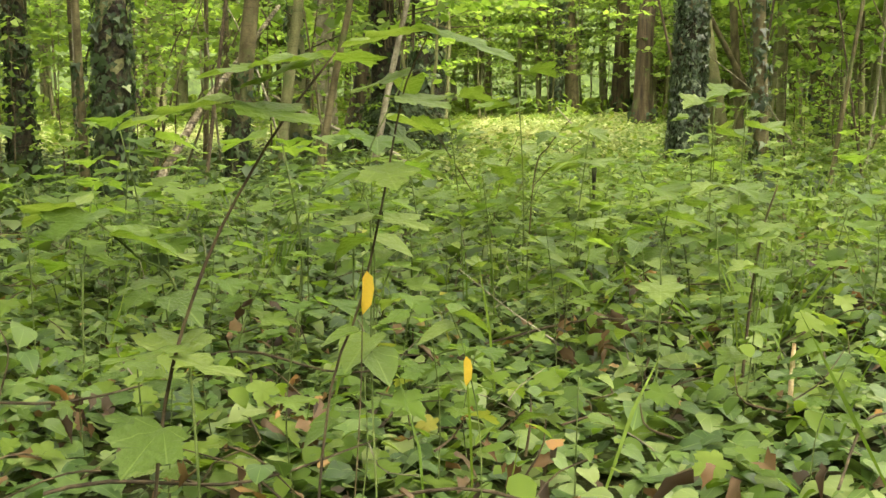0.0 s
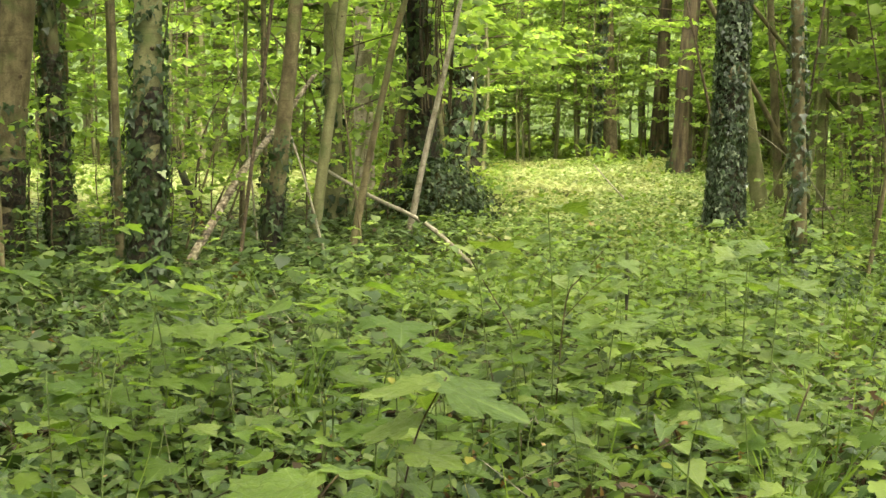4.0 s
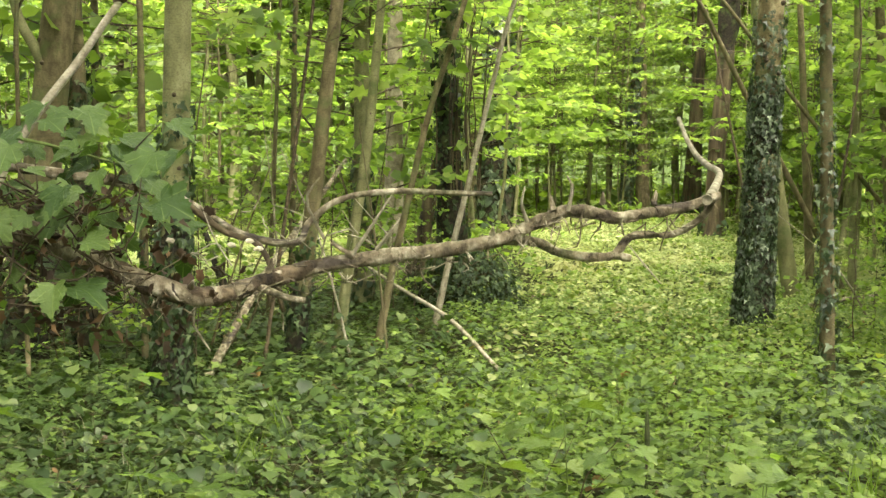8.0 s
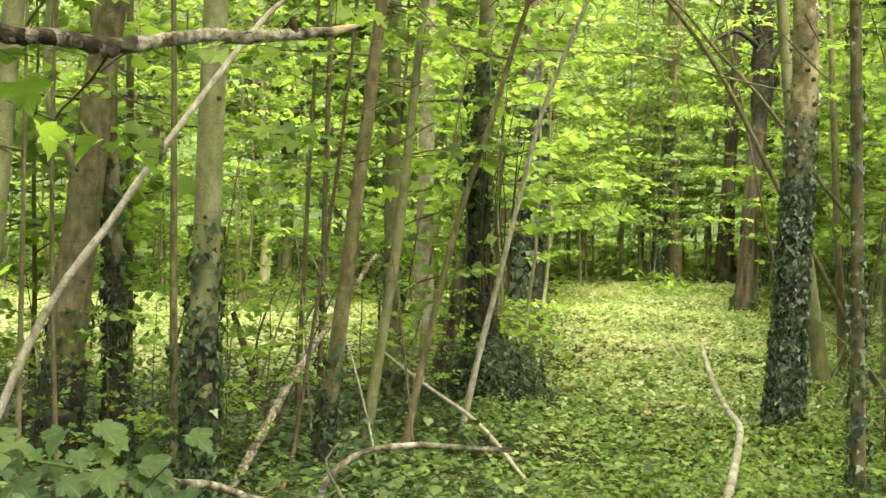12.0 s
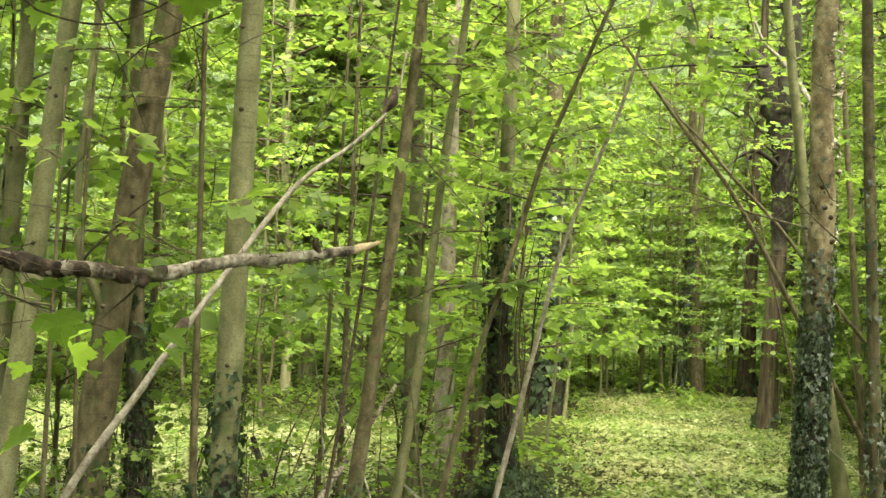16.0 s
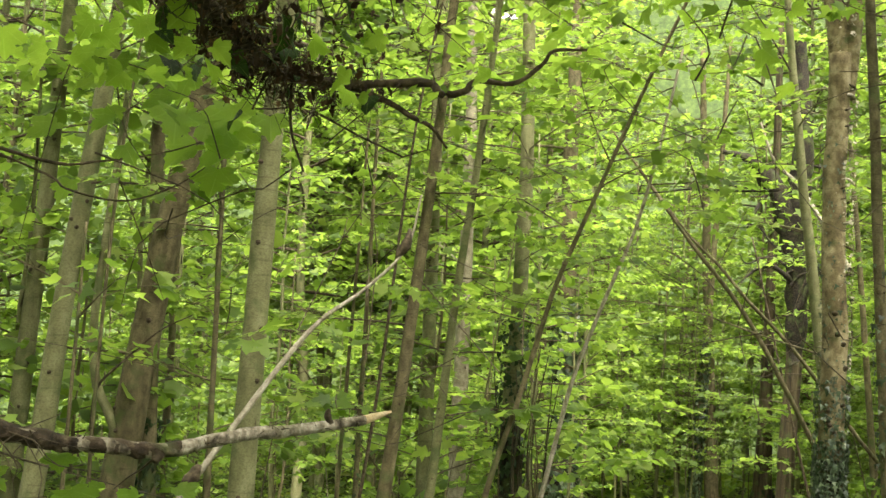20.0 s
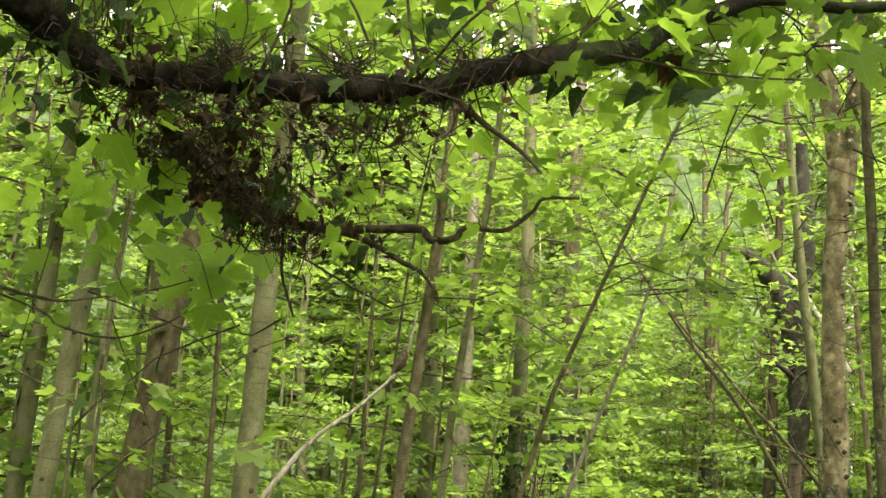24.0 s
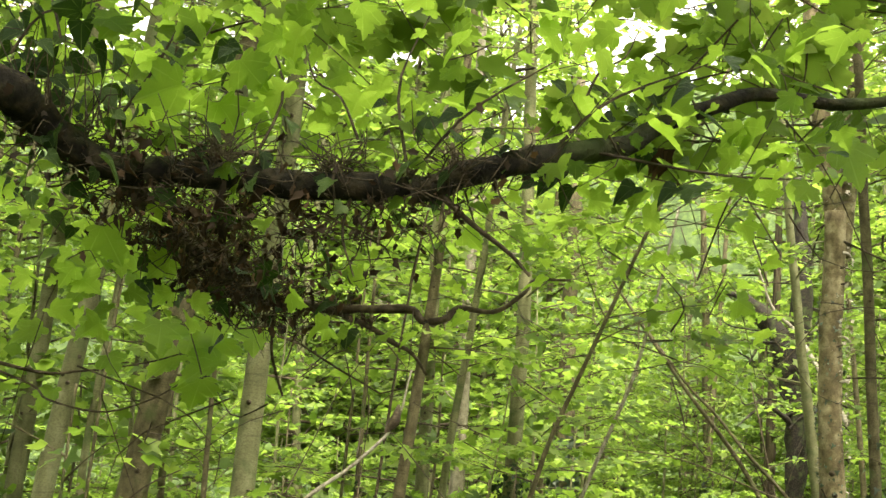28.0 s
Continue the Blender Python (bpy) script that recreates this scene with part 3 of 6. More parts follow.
tree((-4.65, 10.0), (0.03, 0.0), 0.085, 10.0, GREY_BARK, "straight grey trunk beside a leaning one", 15, [(0.0, 0.8, 160, 0.06)], (4.8, 9, 1.8), knots=6, low=(2.0, 5.0, 3, 0.8))
tree((-4.05, 12.3), (-0.015, 0.0), 0.045, 7.5, BROWN_BARK, "thin dark sapling trunk with some ivy", 16, [(0.0, 2.5, 50, 0.08)], (3.0, 9, 1.4))
tree((-3.30, 11.4), (-0.02, 0.0), 0.034, 6.0, BROWN_BARK, "thin dark sapling trunk", 17, None, (2.0, 9, 1.3))
tree((-2.62, 9.2), (-0.03, 0.0), 0.030, 5.0, BROWN_BARK, "thin dark sapling trunk with some ivy", 18, [(0.0, 1.0, 90, 0.07)], (2.4, 6, 1.1))
tree((-1.62, 9.6), (0.085, 0.0), 0.056, 8.5, BROWN_BARK, "slender brown pole trunk, curving, ivy on its foot", 19, IVY_DENSE(1.0, 0.066, 210), (4.6, 8, 1.6), 0.03, knots=12, low=(1.8, 5.2, 8, 1.0))
tree((-1.38, 10.5), (0.083, 0.0), 0.041, 9.0, GREY_BARK, "slender grey leaning pole trunk", 20, [(0.0, 0.4, 150, 0.06)], (4.5, 8, 1.6), knots=6, via=[(-1.40, -0.3), (-1.34, 0.26), (-1.16, 1.6), (-1.02, 3.4), (-0.90, 4.45), (-0.78, 5.83), (-0.5, 9.0)], low=(1.8, 5.5, 8, 1.0))
tree((-1.48, 13.0), (-0.02, 0.0), 0.080, 11.0, GREY_BARK, "straight pale grey trunk with ivy low down", 21, [(0.0, 1.5, 90, 0.1)], (4.2, 10, 1.8), knots=6, low=(1.8, 5.0, 7, 1.2))
tree((-1.05, 10.5), (0.275, 0.0), 0.027, 7.2, BROWN_BARK, "thin dark pole trunk, leaning and bowed", 22, None, (4.2, 5, 1.2), knots=4, via=[(-1.08, -0.3), (-0.92, 0.62), (-0.65, 1.89), (-0.51, 2.3), (-0.18, 3.5), (0.30, 4.7), (0.54, 5.3), (0.96, 6.27), (1.35, 7.2)], low=(2.6, 6.0, 6, 0.8))
tree((-0.64, 11.0), (0.270, 0.0), 0.025, 6.0, PALE_BARK, "thin pale leaning pole trunk", 23, None, (4.6, 4, 1.0), via=[(-0.66, -0.3), (-0.48, 0.62), (-0.28, 1.52), (-0.02, 2.71), (0.19, 3.3), (0.50, 4.1), (0.62, 4.6), (0.75, 5.2), (0.9, 6.0)], low=(3.2, 5.8, 4, 0.8))
tree((-0.60, 13.4), (-0.008, 0.0), 0.090, 11.0, GREY_BARK, "dark ivy-wrapped trunk rising from an ivy mound", 24, [(0.0, 3.2, 260, 0.085), (0.0, 0.7, 260, 0.09)], (4.6, 10, 1.8), spread=0.09, taper=0.6, via=[(-0.56, -0.3), (-0.58, 0.5), (-0.64, 1.3), (-0.69, 2.4), (-0.65, 3.2), (-0.63, 5.0), (-0.66, 6.1), (-0.73, 7.9), (-0.8, 11.0)], low=(3.0, 6.5, 7, 1.3))
tree((-1.64, 18.0), (-0.02, 0.0), 0.115, 12.0, BIRCH, "white birch trunk with dark bands", 25, None, (4.0, 12, 2.0), mat=CANOPY, knots=8)
tree((-1.18, 15.0), (0.20, 0.0), 0.10, 2.7, RED_BARK, "leaning broken red-brown trunk behind the ivy mound", 26, None, None, taper=0.4)
P_TREE = tree((2.36, 12.2), (0.016, 0.0), 0.132, 6.3, PAPER_BARK, "stout trunk thickly clad in ivy to above head height", 27, [(0.0, 2.2, 1500, 0.062), (0.0, 0.9, 800, 0.066), (2.1, 3.0, 420, 0.07), (2.8, 5.2, 75, 0.055)], None, spread=0.03, taper=0.78, knots=24, dress=IVY)
tree((3.28, 14.5), (-0.135, 0.0), 0.080, 8.5, GREY_BARK, "grey trunk leaning behind the ivy-clad one", 28, None, (4.8, 8, 1.6), -0.05, low=(3.0, 6.0, 5, 1.2))
tree((2.26, 8.8), (-0.048, 0.0), 0.043, 9.0, BROWN_BARK, "slim trunk with ivy thick on its lower part", 29, [(0.0, 1.7, 189, 0.065), (1.5, 3.6, 80, 0.055)], (5.0, 7, 1.5), taper=0.7, knots=7, dress=IVY, low=(3.6, 6.0, 3, 0.8))
tree((3.90, 16.4), (-0.08, 0.0), 0.050, 8.0, BROWN_BARK, "thin brown trunk at the clearing edge", 30, None, (3.6, 7, 1.5))
tree((4.18, 15.5), (-0.03, 0.0), 0.046, 8.0, GREY_BARK, "thin grey trunk at the clearing edge", 31, None, (3.6, 7, 1.5))
tree((5.05, 16.7), (-0.10, 0.0), 0.075, 9.5, BROWN_BARK, "brown leaning trunk with ivy at its foot", 32, [(0.0, 1.0, 90, 0.1)], (4.0, 9, 1.8))
tree((-0.33, 26.6), (-0.01, 0.0), 0.23, 13.0, BROWN_BARK, "broad trunk with a thick sleeve of ivy", 33, [(0.0, 4.4, 330, 0.19)], (5.0, 10, 2.4), leaf=0.15, shape=MAPLE_FAR, spread=0.13, dress=IVY)
tree((3.02, 34.0), (0.045, 0.0), 0.11, 13.0, BROWN_BARK, "far trunk with pale-leaved ivy", 34, [(0.0, 4.2, 170, 0.17)], (6.0, 6, 2.2), leaf=0.15, mat=FAR_LEAF, shape=MAPLE_FAR, dress=IVY)
tree((3.62, 35.0), (-0.05, 0.0), 0.16, 13.0, BROWN_BARK, "far brown trunk beside an ivied one", 35, None, (6.0, 6, 2.2), leaf=0.15, mat=FAR_LEAF, shape=MAPLE_FAR)
tree((4.98, 35.5), (0.02, 0.0), 0.18, 14.0, RED_BARK, "far dark straight trunk", 36, [(0.0, 0.8, 90, 0.2)], (6.0, 6, 2.2), leaf=0.15, mat=FAR_LEAF, shape=MAPLE_FAR, flare=1.7)
tree((4.13, 26.0), (0.02, 0.0), 0.185, 4.7, RED_BARK, "old red-brown oak with furrowed bark and bare crooked boughs", 37, [(0.0, 0.5, 120, 0.16)], None, taper=0.86, flare=1.75, sides=16, via=[(4.12, -0.3), (4.15, 1.8), (4.27, 3.5), (4.29, 5.2), (4.15, 6.0)])


tree((3.95, 20.0), (-0.24, 0.0), 0.024, 5.6, TWIG, "thin young maple with pale lit leaf tiers at the clearing", 38, None, (3.0, 7, 1.2), low=(1.3, 3.8, 10, 1.2))


def stick(name, points, radii, mat, label, category="branch", sides=8, rough=0.06, n=0, seed=1):
    """A bare pole or fallen stick as one thing."""
    p = spline(points, n or max(6, 4 * len(points)))
    t = thing(name, label, category, tuple(p[0]))
    part("wood", mesh_from("wood", *tube(p, radii, sides, rough, seed), mat), t)
    return t


# poles that lean and lie about
gz = lambda x, y: float(soil(x, y))
pole = stick("leaning_pole", [(-2.2, 4.2, gz(-2.2, 4.2) - 0.05), (-1.84, 4.6, 1.28), (-1.60, 4.90, 1.83), (-1.47, 5.0, 2.07), (-1.23, 5.4, 2.58), (-1.11, 5.6, 2.79), (-0.95, 5.8, 2.96), (-0.79, 5.95, 3.18), (-0.74, 6.0, 3.45)], (0.019, 0.017, 0.015, 0.013, 0.010, 0.008, 0.005), PALE_BARK, "long bent grey pole leaning across the trunks", "pole", n=40)
part("knot", mesh_from("knot", *tube(spline([(-1.50, 4.98, 2.03), (-1.47, 4.98, 2.08), (-1.45, 5.0, 2.13)], 6), (0.012, 0.034, 0.03, 0.012), 8, 0.25, 4), TWIG), pole, "dark knobbly knot")
part("knot", mesh_from("knot", *tube(spline([(-0.83, 5.93, 3.13), (-0.79, 5.93, 3.20), (-0.78, 5.95, 3.27)], 6), (0.01, 0.034, 0.03, 0.010), 8, 0.45, 5), TWIG), pole, "dark knobbly knot")
stick("leaning_pole", [(4.0, 14.95, gz(4.0, 15) - 0.03), (3.4, 14.92, 1.02), (2.72, 14.9, 2.23), (1.95, 14.9, 3.62), (1.27, 14.9, 4.49), (0.57, 14.9, 5.45), (0.1, 14.9, 6.1)], (0.036, 0.034, 0.032, 0.028, 0.024, 0.018, 0.010), BROWN_BARK, "thin dead pole leaning behind the ivied trunk", "pole")
stick("leaning_pole", [(5.35, 15.5, gz(5.35, 15.5) - 0.03), (4.58, 15.5, 0.9), (4.08, 15.5, 1.48), (3.35, 15.5, 2.30), (2.61, 15.5, 3.28), (2.02, 15.5, 3.89), (1.66, 15.5, 4.31), (1.31, 15.5, 4.65), (0.80, 15.5, 5.30)], (0.030, 0.028, 0.025, 0.022, 0.018, 0.010), BROWN_BARK, "thin brown pole crossing another", "pole")
stick("dead_pole", [(-2.12, 8.95, gz(-2.1, 9) - 0.02), (-1.92, 10.1, 0.5), (-1.79, 11.0, 0.86), (-1.55, 12.0, 1.42)], (0.036, 0.032, 0.028, 0.02), DEADWOOD, "brown dead pole leaning into the stems", "pole")
stick("fallen_stick", [(-1.76, 12.5, 0.62), (-1.03, 11.5, 0.30), (-0.45, 10.5, 0.12), (-0.02, 9.55, gz(0, 9.5) + 0.06)], (0.012, 0.018, 0.02, 0.016), PALE_BARK, "pale thin fallen stick", "branch")
stick("fallen_stick", [(-3.4, 13.9, gz(-3.4, 13.9) + 0.75), (-3.2, 13.7, 0.25), (-3.0, 13.5, gz(-3, 13.5) - 0.02)], (0.03, 0.045, 0.05), DARK_BARK, "dark sloping dead stem", "branch")
stick("fallen_stick", [(2.9, 13.4, gz(2.9, 13.4) + 0.02), (3.3, 13.3, 0.05), (3.9, 13.5, 0.12)], (0.03, 0.026, 0.015), DEADWOOD, "brown fallen stick behind the ivied trunk", "branch")
stick("fallen_stick", [(1.95, 15.6, gz(1.95, 15.6) + 0.02), (1.75, 16.6, 0.16), (1.55, 17.2, 0.42)], (0.012, 0.012, 0.008), PALE_BARK, "bare white stick in the clearing", "branch")

# crooked dead boughs of the old oak
oak = thing("dead_oak_bough", "crooked dark dead boughs on the old oak", "branch", (4.27, 25.85, 4.0))
for pts, rr in (([(4.27, 26.0, 3.6), (4.28, 25.97, 5.2), (4.13, 25.8, 6.4), (3.78, 25.8, 7.2), (3.25, 25.7, 7.75), (2.7, 25.7, 7.9)], (0.17, 0.24, 0.27, 0.21, 0.11, 0.04)),
                ([(4.13, 25.8, 6.2), (4.28, 25.7, 7.0), (4.30, 25.7, 8.75), (4.2, 25.7, 10.4)], (0.22, 0.21, 0.18, 0.11)),
                ([(4.15, 25.8, 5.3), (3.75, 25.6, 5.55), (3.45, 25.6, 5.5), (3.05, 25.5, 5.15)], (0.06, 0.045, 0.035, 0.012)),
                ([(3.78, 25.8, 7.2), (3.5, 25.6, 6.9), (3.2, 25.5, 6.3)], (0.06, 0.045, 0.015)),
                ([(4.25, 25.8, 4.6), (4.6, 25.7, 5.4), (5.1, 25.6, 5.9)], (0.08, 0.06, 0.03))):
    part("bough", mesh_from("bough", *tube(spline(pts, 30), rr, 9, 0.26, 3), DARK_BARK), oak)


g = np.random.default_rng(38)
for i in range(7):
    p = np.array([g.uniform(3.9, 4.35), 25.75, g.uniform(4.6, 9.0)])
    s = g.choice([-1, -1, 1])
    q = p + np.array([s * g.uniform(0.25, 0.5), 0, g.uniform(-0.1, 0.4)])
    r = q + np.array([s * g.uniform(0.2, 0.6), 0, g.uniform(-0.3, 0.4)])
    part("branch", mesh_from("branch", *tube(spline([p, q, r, r + np.array([s * g.uniform(0.1, 0.5), 0, g.uniform(-0.2, 0.5)])], 14), (0.03, 0.024, 0.017, 0.008), 6, 0.25, i), DARK_BARK), oak)


# ---- understorey and far wood: a few kinds, repeated ----
def sapling(name, height, nb, ln, leaf, seed, label, bark, shape, mat, z0=0.25, r=0.02, twig=0.3, step=0.13, rise=(0.0, 0.5)):
    g = np.random.default_rng(seed)
    t = thing(name, label, "tree" if height > 3 else "sapling", group="understorey")
    s = np.linspace(0, 1, 9)
    wob = np.cumsum(g.normal(0, 0.03 * height / 4, (9, 2)), 0)
    path = np.stack([wob[:, 0], wob[:, 1], -0.1 + height * s], -1)
    part("stem", mesh_from("stem", *tube(spline(path, 14), (r, r * 0.25), 6, 0.05, seed), bark), t)
    tubes, rows = [], []
    for i in range(nb):
        q = z0 + (0.98 - z0) * (i + g.uniform(0, 1)) / nb
        p = np.array([np.interp(q, s, path[:, c]) for c in range(3)])
        a = i * 2.4 + g.uniform(-0.5, 0.5)
        tb, rw = spray(p, (np.cos(a), np.sin(a), g.uniform(*rise)), ln * (1.15 - 0.55 * q) * g.uniform(0.7, 1.2), g, r * 0.35, step, leaf, twig)
        tubes += tb
        rows += rw
    part("branchwork", twig_mesh("branchwork", tubes, TWIG, 3, 0.0 if height < 3 else r * 0.3), t, kind="stuff")
    part("foliage", rows_mesh("foliage", rows, shape, mat), t, kind="stuff")
    return t, len(rows)


KINDS = [sapling("sapling", 2.2, 9, 0.8, 0.10, 41, "slim young maple with level leaves", TWIG, MAPLE_FAR, CANOPY, 0.25, 0.012)[0],
         sapling("sapling", 4.5, 16, 1.3, 0.115, 42, "slender understorey maple with tiers of leaves", BROWN_BARK, MAPLE_LOW, CANOPY, 0.2, 0.028)[0],
         sapling("sapling", 5.5, 18, 1.5, 0.12, 43, "tall thin understorey maple with tiers of leaves", GREY_BARK, MAPLE_LOW, CANOPY, 0.25, 0.034)[0],
         sapling("sapling", 9.5, 32, 1.7, 0.125, 44, "tall understorey maple with layered bright foliage", GREY_BARK, MAPLE_FAR, CANOPY, 0.2, 0.05, 0.30, 0.125)[0],
         sapling("woodland_tree", 15.0, 50, 2.7, 0.20, 45, "tall woodland tree with green layered crown", BROWN_BARK, FLAT, FAR_LEAF, 0.10, 0.10, 0.42, 0.18)[0],
         sapling("woodland_tree", 21.0, 56, 3.2, 0.23, 46, "tall straight woodland tree with high crown", GREY_BARK, FLAT, FAR_LEAF, 0.18, 0.13, 0.46, 0.20)[0],
         sapling("woodland_tree", 16.0, 36, 5.6, 0.30, 47, "broad-crowned tree added to shade the wood floor", GREY_BARK, FLAT, FAR_LEAF, 0.5, 0.15, 0.8, 0.30, (0.1, 0.6))[0],
         sapling("woodland_tree", 11.0, 34, 2.3, 0.19, 48, "slim dark-stemmed tree with foliage from head height up", BROWN_BARK, FLAT, CANOPY, 0.22, 0.075, 0.34, 0.17)[0],
         sapling("woodland_tree", 8.0, 5, 1.0, 0.15, 49, "thin dark bare stem in the wood", GREY_BARK, FLAT, CANOPY, 0.5, 0.05, 0.4, 0.2)[0]]
SPOTS = [[] for k in KINDS]


def grow(kind, x, y, g, low=0.8, high=1.2):
    SPOTS[kind].append((x, y, g.uniform(0, 360), g.uniform(low, high)))


def clear(x, y):
    """The sunny clearing, the gap that leads to it and the lawn on its other side."""
    return (-0.4 < x - 0.02 * y < 4.3 and 4 < y < 32) or (-13 < x < -0.8 and 13.2 < y < 23)


g = np.random.default_rng(5)
for i in range(400):                               # small and middling ones between the trunks
    if len(SPOTS[0]) + len(SPOTS[1]) + len(SPOTS[2]) > 40:
        break
    y = g.uniform(9.8, 24)
    x = g.uniform(-0.55 * y - 1, 0.45 * y + 1.5)
    if clear(x, y) or (y < 11.0 and abs(x) < 2.0):
        continue
    grow(int(g.choice([0, 1, 1, 2, 2])), x, y, g)
for i in range(400):
    if len(SPOTS[3]) > 35:
        break
    y = g.uniform(16, 36)
    x = g.uniform(-0.55 * y - 2, 0.5 * y + 2)
    if not clear(x, y):
        grow(3, x, y, g, 0.85, 1.3)
for i in range(900):
    if len(SPOTS[4]) + len(SPOTS[5]) > 50:
        break
    r, a = g.uniform(29, 60), g.uniform(-0.6, 0.5)
    x, y = r * math.sin(a), r * math.cos(a)
    if not (clear(x, y) or y < 26 or (0.0 < x < 0.24 * y and y < 40)):
        grow(4 if g.uniform() < 0.4 else 5, x, y, g, 0.85, 1.25)
for i in range(300):                               # brush between the near trunks
    if i >= 30:
        break
    y = g.uniform(8.6, 13.2)
    x = g.uniform(-0.5 * y, -0.75) if i < 22 else g.uniform(2.7, 0.42 * y + 0.5)
    if (x + 2.0) ** 2 + (y - 7.6) ** 2 > 0.5:
        grow(0, x, y, g, 0.35, 0.8)
for i in range(34):
    y = g.uniform(21, 31)
    x = g.uniform(-0.52 * y, -1.4) if i < 24 else g.uniform(5.0, 0.45 * y + 1)
    grow(int(g.choice([0, 1, 1])), x, y, g, 0.8, 1.2)
for i in range(20):                                # the wood beyond the clearing: stems below, foliage from head height
    y = g.uniform(36, 58)
    grow(7, g.uniform(-0.06, 0.25) * y, y, g, 0.8, 1.1)
for i in range(26):
    y = g.uniform(33.5, 50)
    grow(8, g.uniform(-0.12, 0.34) * y, y, g, 0.7, 1.3)
for i in range(26):                                # young trees that reach over its far side
    y = g.uniform(30, 38)
    grow(3, g.uniform(-0.02, 0.12) * y if i < 11 else g.uniform(0.16, 0.32) * y, y, g, 0.5, 0.85)
for i in range(10):                                # tall crowns that close the view over the clearing
    y = g.uniform(43, 56)
    grow(5, (g.uniform(0.24, 0.34) if i < 7 else g.uniform(-0.38, -0.22)) * y, y, g, 1.15, 1.35)
for i in range(18):                                # thicker growth that closes the view behind the clearing
    y = g.uniform(38, 48)
    grow(0, g.uniform(-0.06, 0.24) * y, y, g, 1.0, 1.6)
for i in range(8):
    y = g.uniform(40, 52)
    grow(4, g.uniform(0.10, 0.34) * y, y, g, 0.7, 1.0)
for i in range(34):                                # low bushes at the far edge of the clearing
    y = g.uniform(36, 50)
    grow(0, g.uniform(-0.5, 0.42) * y, y, g, 0.7, 1.2)
for i in range(8):                                # the wood carried on unseen beside and behind, to hold back sky light
    r, a = g.uniform(9, 30), g.uniform(0.75, 2 * np.pi - 0.75)
    grow(int(g.choice([4, 5])), r * math.sin(a), r * math.cos(a), g)
for i in range(13):                                # lit young growth beside the old oak
    y = g.uniform(26.5, 33)
    grow(3 if i % 3 else 2, g.uniform(0.165, 0.27) * y + 0.3, y, g, 0.55, 0.95)
for x, y in ((8.2, 46), (10.2, 44), (11.8, 48), (13.6, 45), (9.2, 52), (15.2, 50), (6.6, 50)):    # tall crowns that close the view on that side
    grow(5, x, y, g, 1.1, 1.35)
# Two broad crowns added to shade the wood beyond the clearing.
for x, y in ((11.0, 30.0), (14.5, 33.0)):
    grow(6, x, y, g, 0.95, 1.15)
# Broad-crowned trees added out of view, to dim the near floor.
for x, y in ((3.4, 2.6), (-4.4, 1.2), (5.4, 8.0), (-6.8, 8.2), (0.3, -3.6), (-4.0, -4.0), (4.2, -2.6)):
    grow(6, x, y, g, 0.9, 1.1)
for kind, spots in zip(KINDS, SPOTS):
    for i, (x, y, turn, size) in enumerate(spots):
        m = pose(x, y, gz(x, y), 0, 0, turn)
        if i == 0:
            kind.matrix_basis = m
        else:
            c = copy_thing(kind, m)
            c.scale = (size, size, size)


# ---- ground cover ----
def patchy(x, y, size, seed):
    """Smooth uneven values from 0 to 1 over the ground, with patches of about that size."""
    lat = np.random.default_rng(seed).uniform(0, 1, (64, 64))
    u, v = np.asarray(x) / size + 200.3, np.asarray(y) / size + 200.7
    iu, iv = np.floor(u).astype(int), np.floor(v).astype(int)
    fu, fv = u - iu, v - iv
    fu, fv = fu * fu * (3 - 2 * fu), fv * fv * (3 - 2 * fv)
    at = lambda a, b: lat[a % 64, b % 64]
    return (at(iu, iv) * (1 - fu) + at(iu + 1, iv) * fu) * (1 - fv) + (at(iu, iv + 1) * (1 - fu) + at(iu + 1, iv + 1) * fu) * fv


def strew(n, y0, y1, g, wide=0.52, margin=0.7):
    """n places over the ground seen, denser near by."""
    y = np.sqrt(g.uniform(y0 ** 2, y1 ** 2, n))
    x = (g.uniform(-1, 1, n)) * (wide * y + margin) - 0.03 * y
    return x, y


def swell(x, y):
    """How high the cover stands, 0 to 1, in hummocks of two sizes."""
    return np.clip(0.15 + 0.75 * patchy(x, y, 0.55, 3) * patchy(x, y, 1.7, 4) * 1.7 + 0.35 * (patchy(x, y, 0.16, 5) - 0.5), 0.03, 1.2)


def cover(name, n, y0, y1, shape, size, lift, mat, label, seed, tilt=0.35, keep=None, category="ground cover", curl=0.18, fold=0.15):
    g = np.random.default_rng(seed)
    x, y = strew(n, y0, y1, g)
    if keep is not None:
        k = keep(x, y, g.uniform(0, 1, n))
        x, y = x[k], y[k]
    n = len(x)
    h = lift[0] + (lift[1] - lift[0]) * g.uniform(0.25, 1, n) * swell(x, y)
    a = g.uniform(0, 2 * np.pi, n)
    at = np.stack([x, y, soil(x, y) + h], -1)
    up = np.stack([g.normal(0, tilt, n), g.normal(0, tilt, n) - 0.05, np.ones(n)], -1)
    fwd = np.stack([np.cos(a), np.sin(a), g.normal(-0.06, 0.5 * tilt, n)], -1)
    me = leaf_mesh(name, shape, at, up, fwd, size * np.clip(g.lognormal(-0.18, 0.40, n), 0.35, 1.5), mat, curl=curl, fold=fold)
    return tagged(new(name, me), label, category, kind="stuff")


